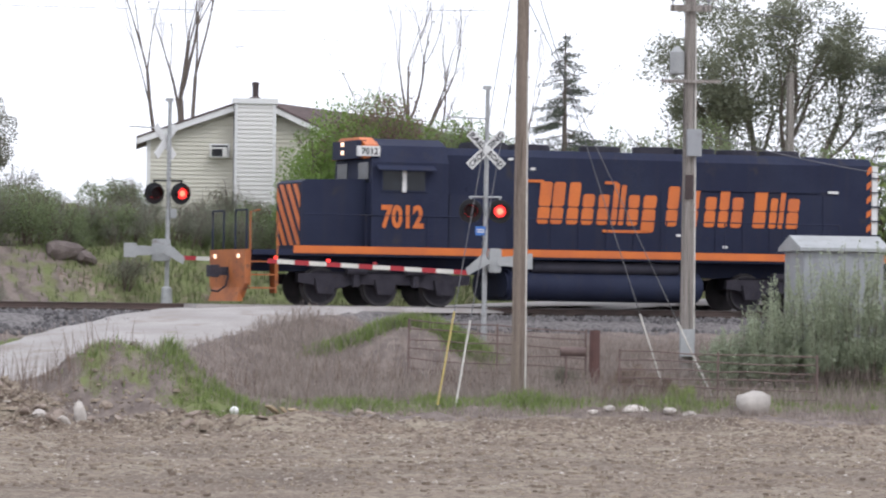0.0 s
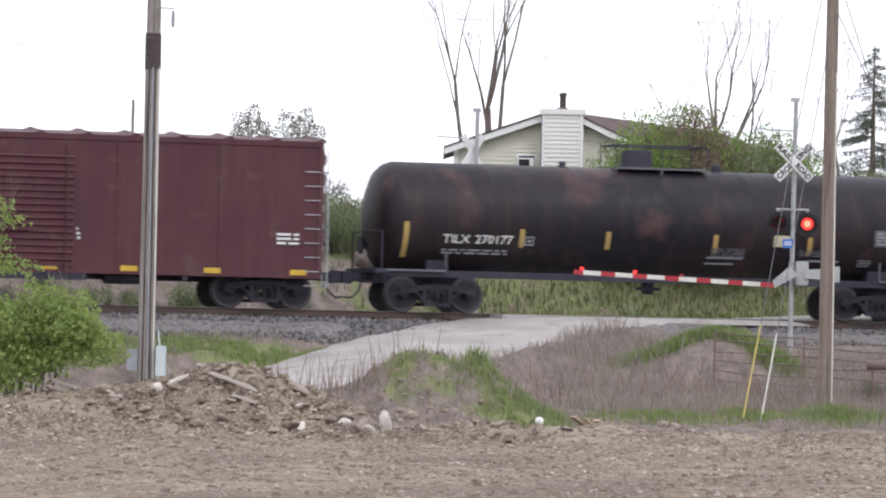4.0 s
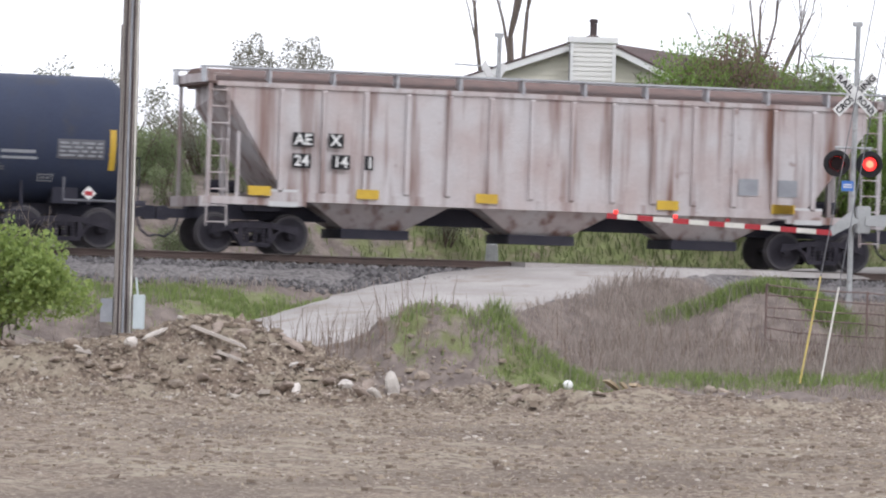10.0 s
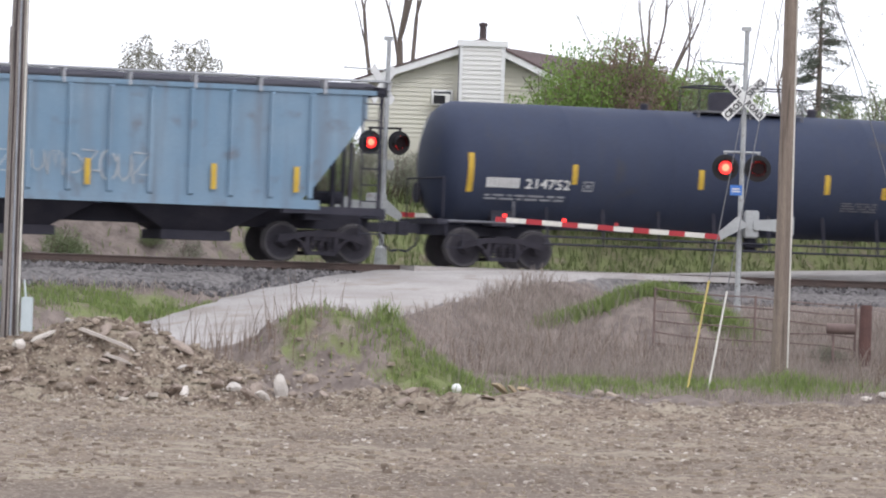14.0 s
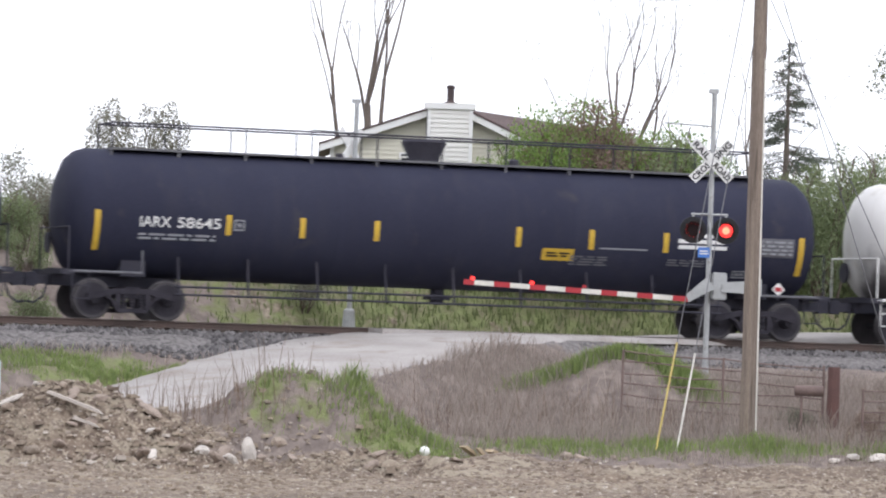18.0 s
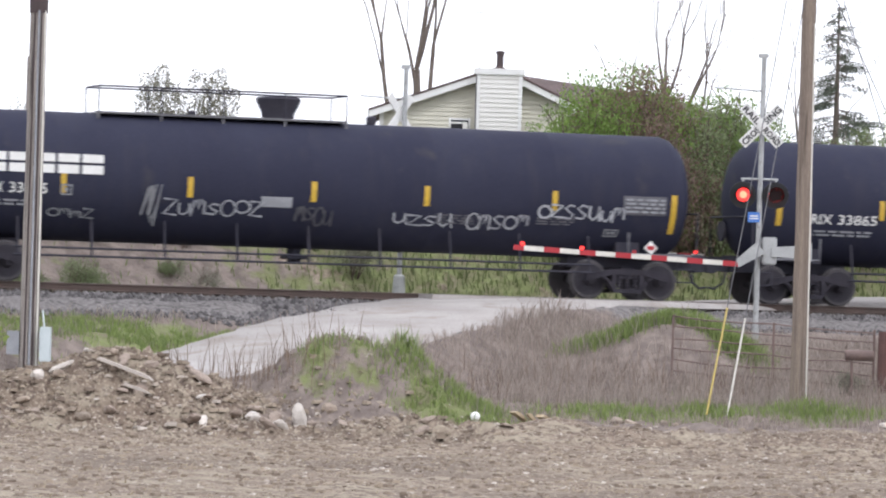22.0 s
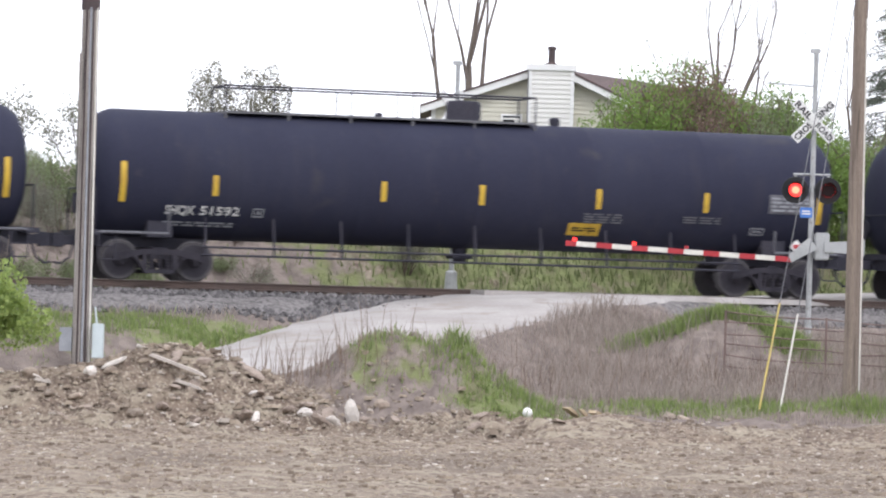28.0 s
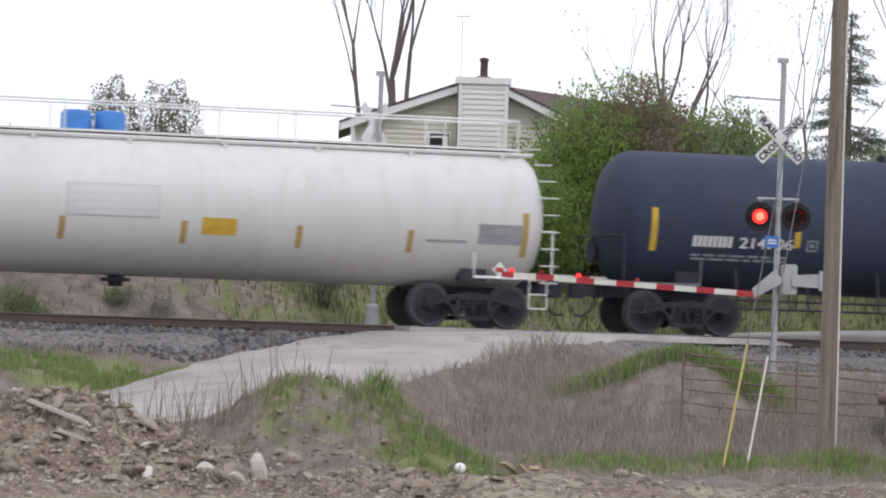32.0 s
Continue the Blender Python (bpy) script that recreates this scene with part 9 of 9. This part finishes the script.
n = 0
rng = random.Random(77)
for x, y, s, key in ((5.2, 131.2, 1.25, "dense_fresh"), (5.8, 131.2, 1.6, "dense_fresh"), (6.2, 132.0, 1.9, "dense_fresh"), (7.0, 131.7, 1.9, "red"), (7.7, 132.0, 2.0, "red"), (7.3, 133, 2.15, "red"), (6.7, 133.2, 2.2, "dense_fresh"), (8.2, 132.6, 1.8, "red"), (8.9, 132.4, 1.7, "dense_green"), (9.6, 133.0, 1.9, "dense_fresh"), (9.0, 133.6, 1.7, "dense_green"), (10.3, 133.4, 1.6, "dense_fresh"),
                     (11.2, 134, 1.6, "dense_fresh"), (12.6, 135, 1.7, "dense_green"), (13.8, 134, 1.6, "dense_green"), (15.0, 135, 1.9, "dense_green"), (16.4, 135, 2.0, "dense_green"), (18.0, 136, 2.0, "green"), (19.5, 136, 2.1, "olive"), (21.5, 137, 2.1, "green"), (23.5, 137, 2.2, "fresh"), (25.5, 138, 2.3, "green"), (28, 139, 2.4, "green")):
    plant(key, x, y, s * 1.1, n, 0.2, 1.26)
    n += 1
for i in range(52):
    x = rng.uniform(-20, 5)
    y = rng.uniform(130.5, 138)
    plant(rng.choice(("green", "green", "fresh", "olive")) if x < -1.8 else rng.choice(("olive", "olive", "green")), x, y, rng.uniform(0.6, 1.1), n, 0.15)
    n += 1
for i in range(30):
    x = rng.uniform(6, 32)
    y = rng.uniform(133, 142) + 0.1 * x
    plant(rng.choice(("green", "green", "olive", "fresh")), x, y, rng.uniform(1.1, 2.0), n, 0.2, 1.2)
    n += 1
for x, y, s, key in ((-1.5, 131.5, 0.7, "green"), (-3.0, 131, 0.7, "olive"), (0.2, 131, 0.7, "olive"), (1.8, 130.6, 0.8, "olive"), (3.2, 130.8, 0.8, "olive")):
    plant(key, x, y, s, n, 0.1)
    n += 1

for i in range(34):
    u, v = rng.uniform(-16, 3), rng.uniform(5.2, 10.5)
    x, y = xy(u, v)
    plant(rng.choice(("olive", "green", "olive")), x, y, rng.uniform(0.3, 0.75), n, 0.1)
    n += 1
for i in range(24):
    u, v = rng.uniform(-13, 1), rng.uniform(8.5, 12.5)
    x, y = xy(u, v)
    plant(rng.choice(("olive", "green", "green")), x, y, rng.uniform(0.6, 1.0), n, 0.1, 1.3)
    n += 1


def near_bush():
    t = thing("bush", pose(-9.1, 101.4, ground_z(-9.1, 101.4) - 0.1), "large fresh-green bush with bare twigs at the field edge", "bush")
    rng = random.Random(9)
    blobs = [(rng.uniform(-2.6, 1.5), rng.uniform(-0.8, 0.8), rng.uniform(0.5, 2.7), rng.uniform(0.4, 0.8), rng.uniform(0.35, 0.6), rng.uniform(0.35, 0.65)) for _ in range(34)]
    blobs += [(1.6, 0, 1.4, 0.55, 0.5, 0.5), (1.0, 0, 2.2, 0.6, 0.5, 0.5), (-0.5, 0, 3.2, 0.7, 0.4, 0.25), (-1.0, 0, 3.7, 0.6, 0.4, 0.3), (-1.1, 0, 4.5, 0.7, 0.4, 0.4), (-0.5, 0, 4.2, 0.45, 0.3, 0.2)]
    bm = bmnew()
    tips = []
    for i in range(12):
        limb(bm, (rng.uniform(-1.6, 0.9), rng.uniform(-0.3, 0.3), -0.2), (rng.uniform(-0.5, 0.5), rng.uniform(-0.2, 0.2), 1), rng.uniform(0.9, 1.3), 0.03, 2, rng, 0.6, tips)
    limb(bm, (-1.2, 0.2, -0.2), (0.0, 0, 1), 2.2, 0.05, 3, rng, 0.5, tips)
    part("branchwork", bm, M_BARK, t)
    for i in range(5):
        bm = bmnew()
        limb(bm, (0.2 + 0.12 * i, -0.1, 1.4), (rng.uniform(-0.6, 0.6), 0, 1), 0.85, 0.022, 2, rng, 0.75, tips)
        part("bare_twig", bm, M_STONE, t)
    for i in range(3):
        bm = bmnew()
        limb(bm, (-1.8 + 0.6 * i, -0.9, -0.1), (rng.uniform(-0.3, 0.6), 0, 1), 0.9, 0.02, 1, rng, 0.5, tips)
        part("bare_twig", bm, M_STONE, t)
    link("foliage", leaf_mesh("foliage", blobs, 20000, 0.055, L_BUSH, 9, shell=0.1), t)


near_bush()


def blades(name, spots, mat, label, category, lean=0.35, wide=0.012, seed=3, parent=None):
    """Grass or stems: tapered blades in two joints; spots are (x, y, height)."""
    rng = random.Random(seed)
    vs, fs = [], []
    for x, y, h in spots:
        z = ground_z(x, y) - 0.03
        a = rng.uniform(0, math.pi)
        wx, wy = math.cos(a) * wide, math.sin(a) * wide
        lx, ly = rng.uniform(-lean, lean) * h, rng.uniform(-lean, lean) * h
        o = len(vs)
        vs += [(x - wx, y - wy, z), (x + wx, y + wy, z), (x + lx * 0.35 + wx * 0.8, y + ly * 0.35 + wy * 0.8, z + h * 0.55), (x + lx * 0.35 - wx * 0.8, y + ly * 0.35 - wy * 0.8, z + h * 0.55), (x + lx, y + ly, z + h * rng.uniform(0.85, 1.0))]
        fs += [(o, o + 1, o + 2, o + 3), (o + 3, o + 2, o + 4)]
    me = bpy.data.meshes.new(name)
    me.from_pydata(vs, [], fs)
    me.materials.append(mat)
    return tagged(new(name, me), label, category, kind="stuff")


rng = random.Random(21)
fresh, dry, tall_dry = [], [], []
while len(fresh) < 34000:
    x, y = rng.uniform(-16, 24), rng.uniform(101.5, 116)
    t, g, v = soil_mix(x, y)
    if v < 0.3 and noise.noise(Vector((x * 1.7, y * 1.7, 0))) > -0.12 and rng.random() < g * g * 1.2:
        fresh.append((x, y, rng.uniform(0.05, 0.2) * (1.0 + 1.1 * max(0.0, noise.noise(Vector((x * 2.5, y * 2.5, 7)))))))
for cx, cy, r, h, k in ((4.9, 111.2, 0.5, 0.30, 900), (5.6, 111.3, 0.5, 0.38, 1300), (6.3, 111.5, 0.5, 0.42, 1500), (7.0, 111.6, 0.5, 0.42, 1500), (7.7, 111.2, 0.45, 0.48, 1700), (8.3, 110.7, 0.45, 0.48, 1900), (5.4, 104.3, 1.3, 0.24, 1100), (8.0, 104.7, 1.1, 0.28, 1100), (10.2, 104.9, 1.0, 0.25, 700), (1.0, 104.0, 0.22, 0.6, 420), (0.35, 104.8, 0.2, 0.32, 150), (2.4, 103.6, 0.6, 0.3, 700), (1.0, 103.2, 0.7, 0.28, 500), (9.1, 105.2, 1.0, 0.35, 900), (12.6, 104.8, 1.0, 0.4, 800)):
    for _ in range(k):
        fresh.append((rng.gauss(cx, r * 0.6), rng.gauss(cy, r * 0.45), h * rng.uniform(0.5, 1.1)))
while len(dry) < 36000:
    x, y = rng.uniform(-14, 24), rng.uniform(102.5, 116)
    t, g, v = soil_mix(x, y)
    if x < 0.5 and road_at(x, y)[0] < ROAD_HALF + 1.6 and rng.random() < 0.8:
        continue
    if math.hypot(x - 6.9, (y - 110.2) * 0.9) < 1.35 and rng.random() < 0.8:
        continue
    if v < 0.35 and rng.random() < t * 0.9 * (1.2 - g):
        dry.append((x, y, rng.uniform(0.10, 0.42) * (1.6 if x > 3 and y > 104.5 else 0.85)))
while len(tall_dry) < 520:
    x, y = rng.choice(((-3.2, 104.4, 1.6, 0.8), (1.0, 106.2, 1.6, 0.8), (6.5, 107.5, 3.5, 2.0), (12, 106, 4, 1.5)))[:2]
    x, y = rng.gauss(x, 1.6), rng.gauss(y, 1.0)
    if 103 < y < 112 and road_at(x, y)[0] > ROAD_HALF + (1.2 if x < 0.5 else -0.2):
        tall_dry.append((x, y, rng.uniform(0.35, 0.95)))
for _ in range(150):
    tall_dry.append((rng.gauss(-2.3, 1.1), rng.gauss(102.9, 0.5), rng.uniform(0.4, 1.3)))
for _ in range(70):
    tall_dry.append((rng.gauss(0.5, 0.9), rng.gauss(105.2, 0.4), rng.uniform(0.5, 1.1)))
blades("grass", fresh, L_GRASS, "fresh green grass on the verge and mounds", "grass", wide=0.011)
blades("dry_grass", dry, L_DRY, "dry brown thatch and weeds on the bank", "dry grass", wide=0.009, lean=0.6)
blades("dead_weeds", tall_dry, M_STEM, "tall dead weed stalks by the road", "weeds", wide=0.008, lean=0.3)
hill = []
while len(hill) < 16000:
    u, v = rng.uniform(-14, 30), rng.uniform(4.5, 13)
    x, y = xy(u, v)
    if road_at(x, y)[0] > ROAD_HALF + 0.3 and rng.random() < ramp(u, [(-2, 0.08), (4, 1.0)]):
        hill.append((x, y, rng.uniform(0.15, 0.4)))
blades("grass", hill, L_HILL, "long green grass on the bank beyond the track", "grass", wide=0.02)

def willow():
    """A many-stemmed soft bush: rising plumes of slim leaves on thin stems."""
    t = thing("willow_bush", pose(16.6, 109.4, ground_z(16.6, 109.4, False)), "soft grey-green willow bush in front of the equipment case", "bush")
    rng = random.Random(44)
    bm = bmnew()
    blobs = []
    for _ in range(190):
        x, y = rng.uniform(-2.6, 3.4), rng.uniform(-0.9, 0.9)
        tall = (0.95 + 2.35 * ramp(x, [(-2.8, 0.0), (0.6, 1.0)])) * rng.uniform(0.6, 1.05)
        lx, ly = rng.uniform(-0.3, 0.35) * tall * 0.5, rng.uniform(-0.3, 0.3)
        tube(bm, (x, y, -0.2), (x + lx * 0.4, y + ly * 0.4, tall * 0.6), 0.012, 0.008, seg=4, caps=False)
        tube(bm, (x + lx * 0.4, y + ly * 0.4, tall * 0.6), (x + lx, y + ly, tall), 0.008, 0.003, seg=4, caps=False)
        for f in (0.3, 0.55, 0.78, 0.95):
            blobs.append((x + lx * f, y + ly * f, tall * f, 0.24 - 0.18 * f, 0.24 - 0.18 * f, 0.34))
    part("branchwork", bm, M_TWIG, t)
    link("foliage", leaf_mesh("foliage", blobs, 85000, 0.060, L_REED, 44, slim=0.22, droop=-1.0, shell=0.0), t)


willow()
plant("red", 11.9, 107.7, 0.5, n + 3, 0.1)
plant("olive", 10.4, 108.3, 0.45, n + 4, 0.1)
plant("red", 12.6, 107.2, 0.42, n + 5, 0.1)
plant("fresh", 12.9, 105.6, 0.42, n + 6, 0.1)
plant("fresh", 18.8, 106.8, 0.9, n + 1, 0.1)
plant("fresh", 19.9, 107.2, 0.8, n + 2, 0.1)


def clods(name, count, region, size, mat, label, seed):
    """Loose crumbs of earth or stone strewn on the ground."""
    rng = random.Random(seed)
    shape = [(a, b, c) for c in (-0.7, 0.7) for a, b in ((-0.8, -0.8), (0.8, -0.8), (0.8, 0.8), (-0.8, 0.8))]
    tri = [(4, 5, 6, 7), (0, 1, 5, 4), (1, 2, 6, 5), (2, 3, 7, 6), (3, 0, 4, 7)]
    vs, fs = [], []
    for _ in range(count):
        x, y = region(rng)
        s = size * rng.choice((0.4, 0.5, 0.6, 0.8, 1.0, 1.6))
        z = ground_z(x, y) + s * 0.2
        o = len(vs)
        a = rng.uniform(0, 6.28)
        c, d = math.cos(a), math.sin(a)
        for px, py, pz in shape:
            k = s * rng.uniform(0.55, 1.2) * (0.8 if pz > 0 else 1.0)
            vs.append((x + (px * c - py * d) * k * 1.3, y + (px * d + py * c) * k, z + pz * k * 0.7))
        fs += [tuple(o + i for i in f) for f in tri]
    me = bpy.data.meshes.new(name)
    me.from_pydata(vs, [], fs)
    me.materials.append(mat)
    tagged(new(name, me), label, "soil", kind="stuff")


L_CLOD = leafy("clod_earth", (0.34, 0.282, 0.215), (0.165, 0.128, 0.100), 0.95, 0.0)
L_CHIP = leafy("stone_chips", (0.58, 0.53, 0.47), (0.30, 0.25, 0.20), 0.9, 0.0)
L_STRAW = leafy("stubble_straw", (0.46, 0.40, 0.28), (0.24, 0.19, 0.13), 0.9, 0.2)
clods("earth_clods", 15000, lambda r: (r.uniform(-14, 22), 64 + 38 * r.random() ** 0.75), 0.036, L_CLOD, "crumbs of dry earth over the bare field", 61)
clods("stone_chips", 6500, lambda r: (r.uniform(-14, 22), 66 + 36.5 * r.random() ** 0.7), 0.024, L_CHIP, "pale stone chips scattered over the field", 62)
clods("pile_rubble", 2000, lambda r: (r.gauss(-4.6, 3.2), r.gauss(101.0, 1.1)), 0.052, L_CLOD, "broken earth and rubble on the dirt pile", 63)
clods("pile_chips", 520, lambda r: (r.gauss(-4.5, 3.2), r.gauss(100.6, 0.9)), 0.040, L_CHIP, "pale broken stone on the dirt pile", 64)
clods("broken_chips", 90, lambda r: (r.gauss(-4.3, 0.7), r.gauss(99.3, 0.22)), 0.06, L_CHIP, "pale broken concrete at the foot of the pile", 65)
rng = random.Random(71)
stubble = []
while len(stubble) < 15000:
    x, y = rng.uniform(-14, 22), 64 + 38 * rng.random() ** 0.75
    if noise.noise(Vector((x * 0.25, y * 0.12, 3.0))) + rng.uniform(-0.35, 0.35) > 0.0:
        stubble.append((x, y, rng.uniform(0.02, 0.075)))
blades("stubble", stubble, L_STRAW, "short broken straw and stubble over the field", "stubble", lean=1.2, wide=0.009, seed=72)


# ---- what moves ----
def car_pose(start, length, t):
    x, y = xy(start + length / 2 - SPEED * t, 0)
    return pose(x, y, RAIL_Z, 0, 0, TURN_TRACK)


def motions():
    """The train rolls past at a steady pace, its wheels turning while they are near; the crossing lamps flash."""
    for car, start, sets, length in CARS:
        walk(car, [(t, car_pose(start, length, t)) for t in (0.0, 8.0, 16.0, 24.0, 32.0)])
        first = max(0.0, (start - 30.0) / SPEED)
        last = min(32.0, (start + length + 18.0) / SPEED)
        k0, k1 = math.floor(first * FPS), math.ceil(last * FPS)
        for wheel, x, r in sets:
            step = math.degrees(SPEED / FPS / r)
            rows = [(0.0, pose(x, 0, r))] if k0 > 0 else []
            rows += [(k / FPS, pose(x, 0, r, 0, -step * (k - k0), 0)) for k in range(k0, k1 + 1)]
            if k1 < 32 * FPS:
                rows.append((32.0, pose(x, 0, r, 0, -step * (k1 - k0), 0)))
            walk(wheel, rows)
    flash()


motions()
